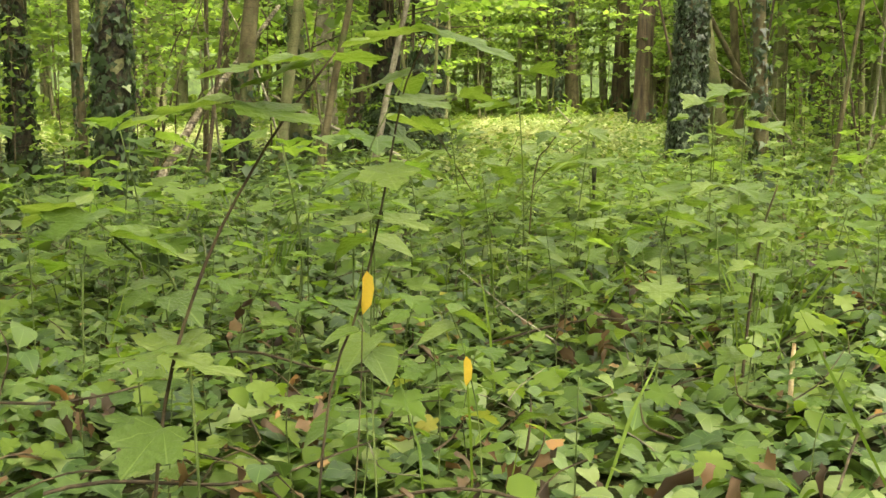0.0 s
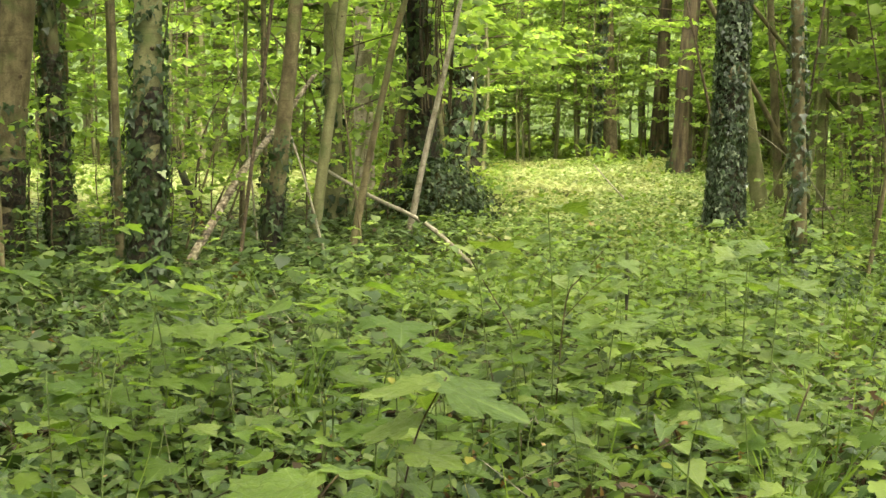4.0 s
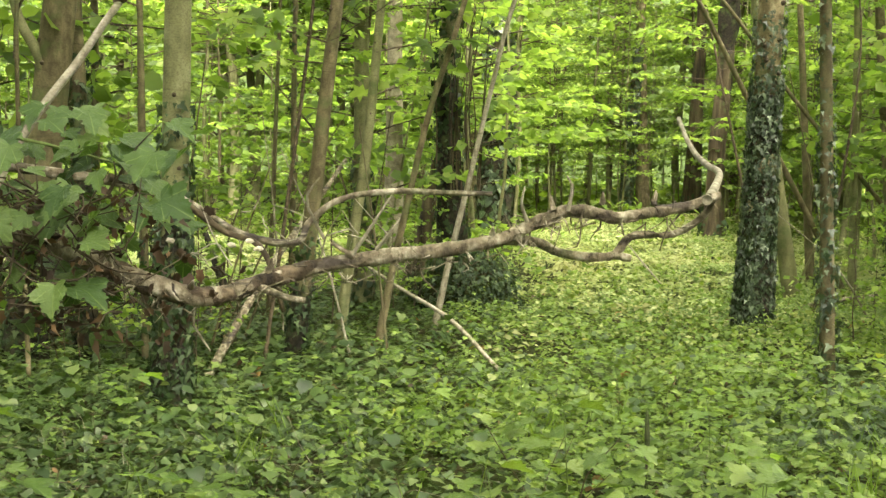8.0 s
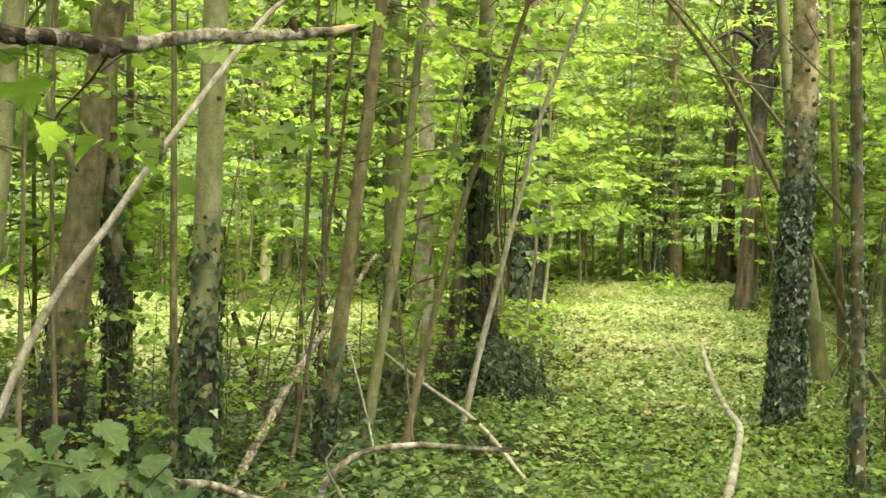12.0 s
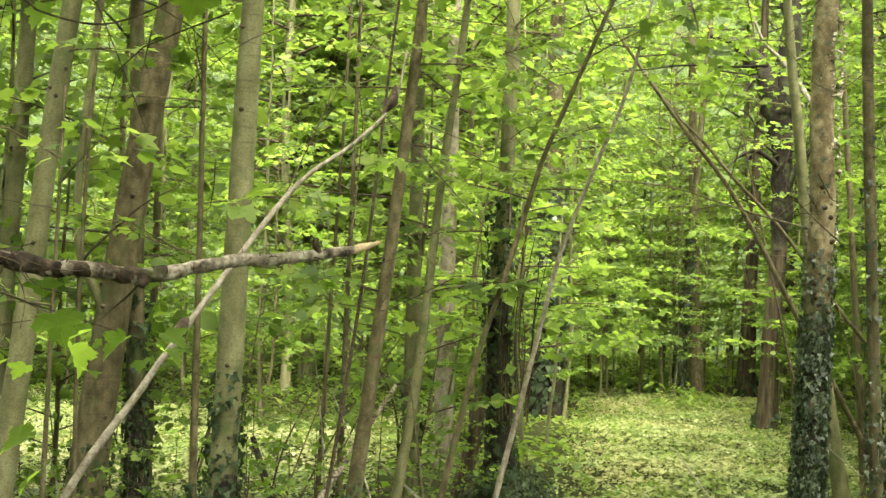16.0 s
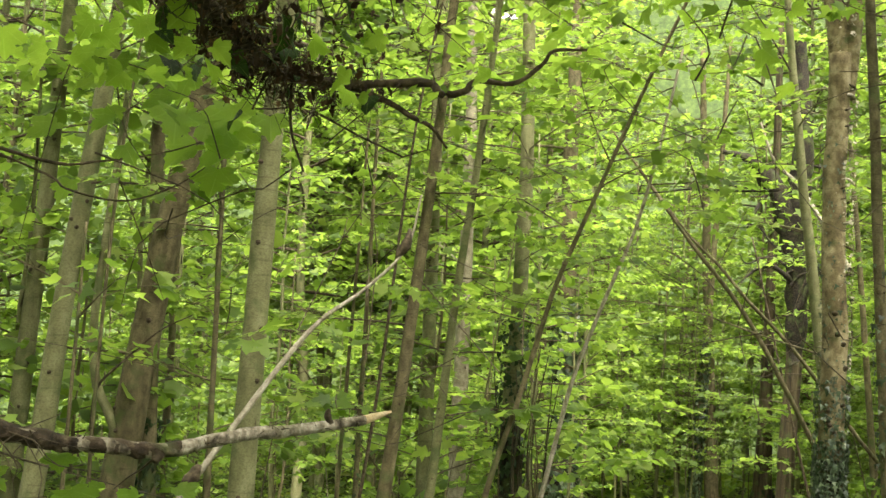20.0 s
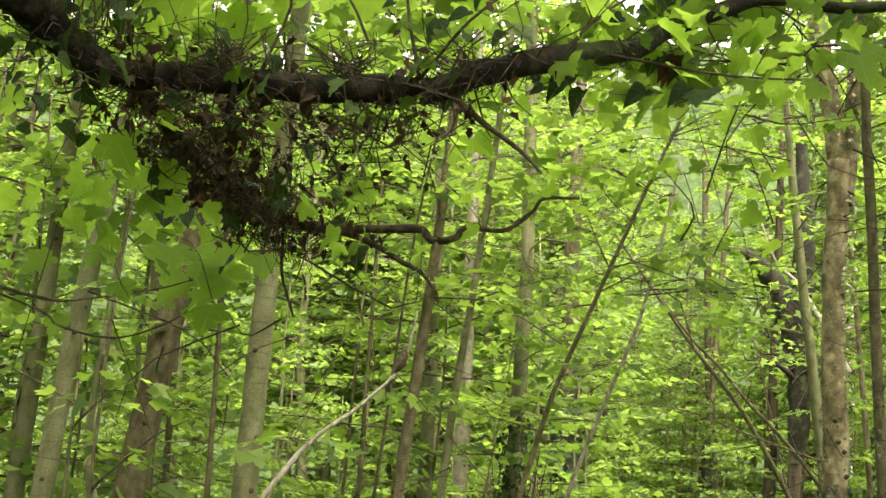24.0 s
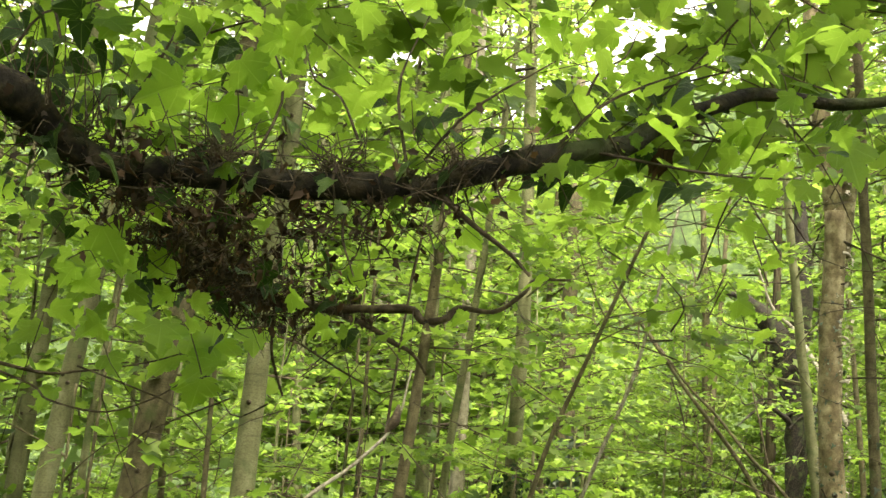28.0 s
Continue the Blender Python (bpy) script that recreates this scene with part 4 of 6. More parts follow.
def tufts(name, n, y0, y1, shape, size, tall, many, mat, label, seed, keep=None, wide=0.5, category="low herbs"):
    """Small plants: whorls of leaves held out in tiers round a short stem."""
    g = np.random.default_rng(seed)
    x, y = strew(n, y0, y1, g)
    if keep is not None:
        k = keep(x, y, g.uniform(0, 1, n))
        x, y = x[k], y[k]
    n = len(x)
    h = tall[0] + (tall[1] - tall[0]) * g.uniform(0, 1, n) ** 1.5
    lean = g.normal(0, 0.16, (n, 2))
    q = np.arange(many)
    tier = 1.0 - 0.72 * (q // 2) / max(1, (many - 1) // 2)
    turn = g.uniform(0, 6.28, n)[:, None] + (q // 2)[None] * 1.4 + (q % 2)[None] * np.pi + g.normal(0, 0.35, (n, many))
    z = h[:, None] * (tier[None] + g.normal(0, 0.07, (n, many)))
    out = size * wide * g.uniform(0.3, 1.2, (n, many))
    at = np.stack([x[:, None] + lean[:, :1] * z + np.cos(turn) * out, y[:, None] + lean[:, 1:] * z + np.sin(turn) * out, soil(x, y)[:, None] + z], -1).reshape(-1, 3)
    m = n * many
    up = np.stack([g.normal(0, 0.22, m), g.normal(0, 0.22, m) - 0.05, np.ones(m)], -1)
    fwd = np.stack([np.cos(turn), np.sin(turn), g.normal(-0.18, 0.16, (n, many))], -1).reshape(-1, 3)
    sz = size * (g.uniform(0.65, 1.3, n)[:, None] * (1.1 - 0.35 * tier[None]) * g.uniform(0.7, 1.2, (n, many))).ravel()
    return tagged(new(name, leaf_mesh(name, shape, at, up, fwd, sz, mat, curl=0.3, fold=0.2)), label, category, kind="stuff")


# Where the floor is brighter and takes the lighter leaf colours.
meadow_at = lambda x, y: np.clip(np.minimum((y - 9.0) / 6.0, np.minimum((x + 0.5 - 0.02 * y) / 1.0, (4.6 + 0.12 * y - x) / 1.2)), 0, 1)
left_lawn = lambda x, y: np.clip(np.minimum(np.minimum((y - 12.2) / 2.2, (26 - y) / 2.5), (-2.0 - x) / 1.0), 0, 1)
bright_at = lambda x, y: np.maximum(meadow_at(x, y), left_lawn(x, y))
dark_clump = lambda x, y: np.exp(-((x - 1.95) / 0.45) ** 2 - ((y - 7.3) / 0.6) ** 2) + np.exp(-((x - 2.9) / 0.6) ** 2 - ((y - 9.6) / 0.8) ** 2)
# Share of darkened leaves: tree shade to the left, patches, dark ivy clumps.
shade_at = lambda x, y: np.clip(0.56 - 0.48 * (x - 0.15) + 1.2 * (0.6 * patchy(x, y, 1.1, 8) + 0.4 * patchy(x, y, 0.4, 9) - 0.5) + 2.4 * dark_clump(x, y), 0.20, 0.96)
thick = lambda x, y, r: r < 0.35 + 0.9 * patchy(x, y, 0.35, 6)
sparse = lambda x, y, r: r < 1.7 * patchy(x, y, 0.6, 7) - 0.25

# by the path: ivy carpet, broad leaves, small herbs
cover("ground_ivy", 6200, 1.3, 5.0, IVY_FINE, 0.058, (0.02, 0.16), NEAR_COVER, "carpet of ground ivy with lobed glossy leaves", 51, 0.24, keep=thick, curl=0.4)
cover("ground_ivy", 4200, 1.3, 5.0, ROUND, 0.050, (0.02, 0.18), NEAR_COVER, "carpet of ground ivy with rounded glossy leaves", 71, 0.26, keep=thick, curl=0.45)
cover("ground_ivy", 6500, 1.3, 5.0, IVY_LEAF, 0.034, (0.01, 0.14), NEAR_COVER, "small young ivy leaves filling the carpet", 75, 0.3, curl=0.4)
cover("ground_ivy", 5200, 1.3, 5.0, ROUND, 0.045, (0.01, 0.07), SHADE_COVER, "low ivy leaves, shade near the soil in their colour", 72, 0.6)
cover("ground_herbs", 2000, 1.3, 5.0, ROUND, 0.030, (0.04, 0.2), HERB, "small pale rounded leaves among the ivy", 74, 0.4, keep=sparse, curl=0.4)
tufts("ground_herbs", 300, 1.5, 5.5, OVAL, 0.060, (0.06, 0.22), 8, HERB, "low herbs with pairs of oval leaves among the ivy", 60, sparse)
tufts("ground_herbs", 110, 1.6, 5.5, ROUND, 0.070, (0.06, 0.2), 6, NEAR_COVER, "broad soft-leaved herbs standing in the ivy", 73)
# under the trees: shade_at picks leaves with shade put into their colour
cover("ground_ivy", 32000, 4.6, 8.5, IVY_FAR, 0.052, (0.02, 0.20), SHADE_COVER, "small-leaved ivy carpet, darkened in colour for tree shade", 52, 0.34, keep=lambda x, y, r: r < shade_at(x, y), curl=0.35)
cover("ground_ivy", 48000, 8.5, 14.0, FLAT, 0.055, (0.02, 0.2), SHADE_COVER, "small-leaved ivy carpet, darkened in colour for tree shade", 65, 0.3, keep=lambda x, y, r: (r < shade_at(x, y)) & (r > bright_at(x, y)))
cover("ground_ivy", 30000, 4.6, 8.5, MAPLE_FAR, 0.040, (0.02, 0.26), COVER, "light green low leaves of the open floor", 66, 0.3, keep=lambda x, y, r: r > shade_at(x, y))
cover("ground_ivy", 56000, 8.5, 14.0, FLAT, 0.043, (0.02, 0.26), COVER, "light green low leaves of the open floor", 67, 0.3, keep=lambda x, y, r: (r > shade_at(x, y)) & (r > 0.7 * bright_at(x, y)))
lit = lambda x, y, r: (r < 0.95 - shade_at(x, y)) & (r < 1.8 * patchy(x, y, 0.7, 12) - 0.15)
tufts("low_herbs", 820, 3.6, 9.0, MAPLE_MID, 0.068, (0.08, 0.30), 6, COVER, "low green seedlings with leaves held level", 64, lit)
tufts("low_herbs", 1700, 3.5, 12.5, NARROW_LOW, 0.075, (0.06, 0.28), 10, HERB, "low herbs with paired oval leaves", 53, lit)
tufts("low_herbs", 3000, 6.5, 15.0, MAPLE_FAR, 0.062, (0.08, 0.34), 10, COVER, "rounded light green herbs of the open floor", 76, lit)
tufts("low_herbs", 700, 4.0, 11.0, MAPLE_LOW, 0.085, (0.10, 0.38), 6, SHADE_COVER, "leafy herbs with shade put into their dark colour", 77, lambda x, y, r: r < shade_at(x, y))
tufts("low_herbs", 1400, 6.6, 8.2, IVY_FAR, 0.075, (0.05, 0.36), 10, IVY_DARK, "dark glossy ivy heaped low among green herbs", 81, lambda x, y, r: r < np.exp(-((x - 1.95) / 0.36) ** 2 - ((y - 7.3) / 0.4) ** 2), category="ivy")
tufts("low_herbs", 60, 1.9, 4.2, MAPLE_FINE, 0.070, (0.10, 0.34), 6, HERB, "low green maple seedlings held level", 54)
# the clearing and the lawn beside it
cover("meadow_herbs", 230000, 8.6, 36.0, FLAT, 0.068, (0.03, 0.22), MEADOW, "short pale herbs of the clearing, daylight put into their green", 55, 0.3, keep=lambda x, y, r: r < bright_at(x, y), category="meadow")
tufts("meadow_plants", 3000, 9.0, 30.0, MAPLE_FAR, 0.08, (0.08, 0.30), 10, HERB, "taller leafy herbs scattered over the clearing", 78, lambda x, y, r: r < bright_at(x, y) * (1.9 * patchy(x, y, 1.3, 14) - 0.45), category="meadow")
tufts("meadow_plants", 2700, 12.0, 27.0, MAPLE_FAR, 0.07, (0.10, 0.26), 10, PALE_HERB, "pale cream-green herbs in scattered patches", 79, lambda x, y, r: r < bright_at(x, y) * (3.0 * patchy(x, y, 1.6, 15) - 1.35), category="meadow")
tufts("meadow_plants", 900, 27.0, 42.0, NARROW_LOW, 0.30, (0.2, 0.75), 10, HERB, "knee-high nettles and herbs along the clearing edge", 80, lambda x, y, r: (r < 1.6 * patchy(x, y, 2.2, 16) - 0.3) & ((y > 30) | (x > 3.5)), category="meadow")
cover("woodland_herbs", 9000, 36.0, 72.0, FLAT, 0.4, (0.1, 0.7), HERB, "dense undergrowth in the far wood", 59, 0.6)
cover("woodland_herbs", 18000, 15.0, 36.0, FLAT, 0.13, (0.05, 0.36), HERB, "herbs and ivy under the far trees", 56, 0.4, keep=lambda x, y, r: r > bright_at(x, y))
cover("leaf_litter", 2100, 1.3, 5.5, SHARD, 0.034, (0.02, 0.12), LITTER, "scattered brown and orange fallen leaves", 57, 0.6, keep=sparse, category="fallen leaves", curl=0.6, fold=0.6)
for lx, ly, many in ((0.37, 3.2, 26), (-0.30, 2.4, 14), (1.40, 4.5, 34), (-0.28, 1.7, 12), (-0.07, 1.6, 14), (0.10, 2.0, 10), (0.62, 3.9, 16), (-0.75, 2.3, 14), (0.42, 1.75, 10), (-0.12, 2.9, 12), (1.15, 3.6, 14), (0.22, 1.45, 8), (-0.5, 3.4, 14)):
    g = np.random.default_rng(int(100 + 10 * ly))
    a = g.uniform(0, 2 * np.pi, many)
    x, y = lx + g.normal(0, 0.06, many), ly + g.normal(0, 0.08, many)
    clump = leaf_mesh("fallen_leaves", SHARD, np.stack([x, y, soil(x, y) + g.uniform(0.05, 0.14, many)], -1), np.stack([g.normal(0, 0.7, many), g.normal(-0.2, 0.5, many), np.ones(many)], -1), np.stack([np.cos(a), np.sin(a), g.normal(0, 0.4, many)], -1), 0.036 * g.uniform(0.4, 1.6, many), LITTER, curl=1.0, fold=0.9)
    tagged(new("fallen_leaves", clump), "clump of crinkled red-brown fallen leaves on the ivy", "fallen leaves", group="leaf clumps", kind="stuff")
cover("leaf_litter", 420, 5.5, 14.0, OVAL, 0.08, (0.03, 0.16), LITTER, "scattered brown and orange fallen leaves", 58, 0.6, category="fallen leaves", curl=0.6, fold=0.6)


# ---- near limbs, each leaf its own piece ----
def single_leaf(name, shape, mat, curl, fold):
    v, f, uv = leaves(shape, [(0, 0, 0)], [(0, 0, 1)], [(0, 1, 0)], 1.0, curl, fold)
    return mesh_from(name, v, f, mat, True, uv)


FLAT_MESHES = [single_leaf("leaf", MAPLE_FINE, SEED_LEAF, c, f) for c, f in ((0.04, 0.02), (0.1, 0.05))]
LEAF_MESHES = [single_leaf("leaf", MAPLE_FINE, NEAR_LEAF, c, f) for c, f in ((0.1, 0.1), (0.25, 0.2), (0.4, 0.1), (0.15, 0.35), (0.5, 0.3))]
SEED_MESHES = [single_leaf("leaf", MAPLE_FINE, SEED_LEAF, c, f) for c, f in ((0.1, 0.08), (0.2, 0.15), (0.35, 0.1), (0.12, 0.25))]
MID_MESHES = [single_leaf("leaf", MAPLE_FINE, MID_LEAF, c, f) for c, f in ((0.1, 0.08), (0.25, 0.15))]
LIMB_MESHES = [single_leaf("leaf", MAPLE_FINE, LIMB_LEAF, c, f) for c, f in ((0.15, 0.12), (0.3, 0.3), (0.5, 0.15))]
SEED_OVALS = [single_leaf("leaf", ROUND, SEED_LEAF, c, f) for c, f in ((0.15, 0.2), (0.35, 0.25))]
DARK_MESHES = [single_leaf("leaf", IVY_FINE, IVY_SINGLE, c, f) for c, f in ((0.1, 0.1), (0.4, 0.2))]
DEAD_MESHES = [single_leaf("leaf", SHARD, DEAD_SINGLE, c, f) for c, f in ((0.8, 0.9), (1.2, 0.5))]
YELLOW_MESHES = [single_leaf("leaf", NARROW, YELLOW, c, f) for c, f in ((0.2, 0.3), (0.4, 0.1))]


def hang_leaf(parent, meshes, at, up, fwd, size, label=""):
    ob = new("leaf", meshes[int(RNG.integers(len(meshes)))])
    ob.parent = parent
    base = Vector((0, 0, 0))
    q = parent
    while q:
        base += q.location
        q = q.parent
    f = Vector(fwd).normalized()
    s = f.cross(Vector(up)).normalized()
    rot = Matrix((s, f, s.cross(f))).transposed().to_4x4()
    ob.matrix_basis = Matrix.Translation(Vector(at) - base) @ rot @ Matrix.Scale(size, 4)
    return tagged(ob, label)


def limb(parent, name, points, radii, mat, label="", sides=10, rough=0.1, n=0, seed=1):
    p = spline(points, n or max(8, 4 * len(points)))
    return part(name, mesh_from(name, *tube(p, radii, sides, rough, seed), mat), parent, label)


near = thing("overhanging_tree", "ivy-grown tree with low dead limbs and leafy boughs", "tree", (-2.05, 2.2, gz(-2.05, 2.2)))
limb(near, "trunk", [(-2.05, 2.2, gz(-2.05, 2.2) - 0.2), (-2.0, 2.2, 1.5), (-2.02, 2.15, 3.2), (-1.95, 2.1, 5.5), (-2.0, 2.1, 9.0)], (0.2, 0.16, 0.14, 0.11, 0.05), DARK_BARK, sides=14)

# low dead birch-like limb
low = limb(near, "limb", [(-2.0, 2.2, 1.75), (-1.4, 2.15, 1.56), (-0.95, 2.08, 1.43), (-0.72, 2.05, 1.35), (-0.55, 2.04, 1.28), (-0.44, 2.08, 1.24), (-0.39, 2.12, 1.24), (-0.33, 2.18, 1.26), (-0.25, 2.22, 1.28), (-0.13, 2.25, 1.30), (-0.04, 2.27, 1.31), (0.05, 2.28, 1.33), (0.11, 2.30, 1.36), (0.17, 2.30, 1.38), (0.24, 2.30, 1.37), (0.30, 2.31, 1.38), (0.36, 2.33, 1.39), (0.425, 2.36, 1.41)],
           (0.036, 0.024, 0.017, 0.015, 0.0135, 0.0125, 0.012, 0.0112, 0.0106, 0.010, 0.0088), DEADWOOD, "weathered dead limb with peeling bark and lichen", 14, 0.13, 120)
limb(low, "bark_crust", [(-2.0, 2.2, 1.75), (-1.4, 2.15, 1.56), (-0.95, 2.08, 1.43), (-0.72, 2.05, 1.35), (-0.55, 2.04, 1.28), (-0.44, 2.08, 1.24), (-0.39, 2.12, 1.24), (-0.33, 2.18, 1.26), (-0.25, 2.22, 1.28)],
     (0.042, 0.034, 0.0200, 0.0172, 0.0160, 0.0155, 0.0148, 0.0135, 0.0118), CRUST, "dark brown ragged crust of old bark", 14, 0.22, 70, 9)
limb(low, "branch_tip", [(0.40, 2.33, 1.403), (0.455, 2.6, 1.420), (0.513, 2.918, 1.446), (0.508, 3.06, 1.462), (0.501, 3.196, 1.486), (0.490, 3.31, 1.53), (0.482, 3.398, 1.579)], (0.0088, 0.0082, 0.0075, 0.0066, 0.0055), PALE_BARK, "bare pale crooked tip without bark", 10, 0.06, 30)
limb(low, "side_branch", [(0.05, 2.28, 1.33), (0.11, 2.36, 1.32), (0.15, 2.40, 1.30), (0.21, 2.44, 1.29), (0.255, 2.46, 1.295), (0.285, 2.46, 1.33), (0.36, 2.46, 1.335), (0.41, 2.44, 1.37), (0.425, 2.40, 1.41)], (0.010, 0.0085, 0.0085, 0.008, 0.007, 0.006), DEADWOOD, "thinner crooked dead side branch", 8, 0.12, 40)
limb(low, "side_branch", [(0.25, 2.46, 1.295), (0.285, 2.46, 1.288)], (0.009, 0.007), DEADWOOD, "", 8)
limb(low, "side_branch", [(-0.98, 2.1, 1.46), (-0.74, 2.2, 1.43), (-0.58, 2.34, 1.40), (-0.54, 2.50, 1.36), (-0.48, 2.65, 1.30), (-0.39, 2.75, 1.28), (-0.37, 2.80, 1.32), (-0.31, 2.83, 1.37), (-0.20, 2.85, 1.39), (-0.08, 2.85, 1.39), (0.02, 2.85, 1.39)], (0.010, 0.0088, 0.0082, 0.0082, 0.0072, 0.0066, 0.005), DEADWOOD, "crooked dead branch rising at its end", 9, 0.12, 50)
limb(low, "side_branch", [(-0.61, 2.20, 1.42), (-0.53, 2.25, 1.40), (-0.44, 2.30, 1.33), (-0.37, 2.30, 1.30), (-0.33, 2.30, 1.19)], (0.008, 0.007, 0.006, 0.004), TWIG, "thin dark dead twig", 6, 0.1)
limb(low, "side_branch", [(-0.35, 2.16, 1.25), (-0.30, 2.14, 1.235), (-0.265, 2.13, 1.232)], (0.007, 0.005), DEADWOOD, "broken stub", 6)

# broken limb higher up
mid = limb(near, "limb", [(-2.0, 2.25, 2.5), (-1.6, 2.6, 2.38), (-1.24, 2.98, 2.29), (-1.12, 3.04, 2.283), (-0.98, 3.12, 2.273), (-0.88, 3.20, 2.30), (-0.787, 3.28, 2.325), (-0.717, 3.36, 2.332), (-0.604, 3.46, 2.356), (-0.522, 3.53, 2.375)],
           (0.04, 0.03, 0.020, 0.019, 0.019, 0.018, 0.0175, 0.017, 0.0155, 0.0135), DEADBIRCH, "broken birch limb with dark flaking bark", 14, 0.11, 90, 5)
limb(mid, "bark_crust", [(-2.0, 2.25, 2.5), (-1.6, 2.6, 2.38), (-1.24, 2.98, 2.29), (-1.12, 3.04, 2.283), (-0.98, 3.12, 2.273), (-0.88, 3.20, 2.30)],
     (0.045, 0.033, 0.0222, 0.021, 0.0205, 0.0165), CRUST, "dark brown ragged crust of old bark", 14, 0.2, 60, 19)
limb(mid, "broken_end", [(-0.525, 3.53, 2.374), (-0.495, 3.555, 2.386), (-0.455, 3.59, 2.403)], (0.0135, 0.012, 0.004), SPLIT, "pale freshly split end", 8, 0.15)
limb(mid, "stub", [(-0.604, 3.45, 2.36), (-0.612, 3.44, 2.385), (-0.606, 3.435, 2.40)], (0.010, 0.011, 0.005), TWIG, "broken dark stub", 7, 0.2)
limb(mid, "stub", [(-0.975, 3.105, 2.268), (-0.98, 3.09, 2.245)], (0.018, 0.010), TWIG, "dark branch collar", 8, 0.2)
limb(mid, "twig", [(-0.98, 3.10, 2.26), (-1.05, 3.2, 2.22), (-1.12, 3.3, 2.19), (-1.18, 3.35, 2.15)], (0.004, 0.003, 0.0015), TWIG, "thin dark twig", 5, 0.1)

# dark mossy bough overhead
high = limb(near, "limb", [(-2.0, 2.12, 4.1), (-1.5, 1.75, 3.75), (-1.1, 1.78, 3.46), (-0.92, 1.9, 3.40), (-0.89, 1.98, 3.38), (-0.84, 2.05, 3.34), (-0.75, 2.08, 3.31), (-0.63, 2.08, 3.31), (-0.50, 2.08, 3.30), (-0.38, 2.07, 3.29), (-0.25, 2.06, 3.29), (-0.17, 2.06, 3.29), (-0.10, 2.08, 3.33), (0.0, 2.12, 3.37), (0.11, 2.20, 3.42), (0.19, 2.28, 3.46), (0.26, 2.32, 3.52), (0.35, 2.36, 3.57), (0.45, 2.40, 3.62), (0.54, 2.42, 3.62), (0.64, 2.44, 3.62), (0.9, 2.46, 3.66), (1.3, 2.5, 3.74)],
            (0.055, 0.045, 0.036, 0.030, 0.028, 0.026, 0.025, 0.024, 0.022, 0.018, 0.013, 0.012, 0.008), DARK_BARK, "dark mossy bough grown over with ivy and twigs", 14, 0.12, 120, 6)
under = limb(near, "limb", [(-0.75, 2.08, 3.30), (-0.73, 2.30, 3.26), (-0.73, 2.60, 3.25), (-0.69, 2.85, 3.23), (-0.63, 3.00, 3.23), (-0.51, 3.02, 3.228), (-0.40, 3.02, 3.232), (-0.32, 3.03, 3.237), (-0.29, 3.03, 3.21), (-0.23, 3.03, 3.22), (-0.20, 3.04, 3.25), (-0.11, 3.06, 3.25), (-0.04, 3.06, 3.30), (-0.01, 3.06, 3.338), (0.08, 3.07, 3.345)],
             (0.020, 0.018, 0.014, 0.012, 0.0105, 0.008, 0.006, 0.0035), TWIG, "drooping dead side bough with a crooked tip", 9, 0.16, 70, 7)
limb(under, "twig", [(-0.57, 3.02, 3.225), (-0.50, 3.03, 3.215), (-0.42, 3.04, 3.185), (-0.36, 3.04, 3.15), (-0.315, 3.05, 3.13), (-0.27, 3.05, 3.075)], (0.009, 0.0085, 0.007, 0.004), TWIG, "", 6, 0.15)
limb(under, "twig", [(-0.66, 2.96, 3.22), (-0.66, 2.98, 3.10), (-0.62, 2.98, 2.99)], (0.004, 0.004, 0.003), TWIG, "", 6, 0.1)
limb(high, "twig", [(-0.15, 2.06, 3.29), (-0.08, 2.05, 3.23), (-0.01, 2.05, 3.18), (0.03, 2.05, 3.14)], (0.006, 0.005, 0.003), TWIG, "", 6, 0.1)


# leaves, tangle and shreds on the near limbs
def scatter_leaves(parent, meshes, n, lo, hi, size, g, face=(0, -0.3, 1.0), droop=-0.35, wild=0.5, label=""):
    for i in range(n):
        p = g.uniform(lo, hi)
        a = g.uniform(0, 2 * np.pi)
        hang_leaf(parent, meshes, p, np.array(face) + g.normal(0, wild, 3), (np.cos(a), np.sin(a) * 0.7, droop + g.normal(0, 0.3)), size * g.uniform(0.4, 1.35), label)


def tangle(name, n, centre, reach, g, r=0.002, mat=None, drop=0.0, bend=0.5):
    """A mess of thin twigs in one mesh."""
    pieces = []
    for i in range(n):
        p = np.asarray(centre(g))
        d = g.normal(0, 1, 3)
        d[2] = d[2] * 0.6 + drop
        d /= np.linalg.norm(d)
        ln = reach * g.uniform(0.4, 1.3)
        mid_p = p + d * ln * 0.5 + g.normal(0, bend * 0.25 * ln, 3)
        pieces.append(tube(spline([p, mid_p, p + d * ln + g.normal(0, bend * 0.3 * ln, 3)], 6), (r * g.uniform(0.7, 1.4), r * 0.5), 4))
    return mesh_from(name, *joined(pieces), mat or TWIG)


g = np.random.default_rng(91)
LOWP = spline([(-0.60, 1.85, 1.34), (-0.52, 2.02, 1.28), (-0.44, 2.08, 1.24), (-0.33, 2.18, 1.26), (-0.13, 2.25, 1.30), (0.05, 2.28, 1.33), (0.17, 2.30, 1.38), (0.30, 2.31, 1.38), (0.42, 2.36, 1.41)], 60)
HIGHP = spline([(-0.95, 1.86, 3.42), (-0.84, 2.05, 3.34), (-0.63, 2.08, 3.31), (-0.38, 2.07, 3.29), (-0.17, 2.06, 3.29), (0.0, 2.12, 3.37), (0.19, 2.28, 3.46), (0.45, 2.40, 3.62), (0.9, 2.46, 3.66)], 80)
UNDERP = spline([(-0.75, 2.08, 3.30), (-0.73, 2.60, 3.25), (-0.63, 3.00, 3.23), (-0.40, 3.02, 3.22)], 40)

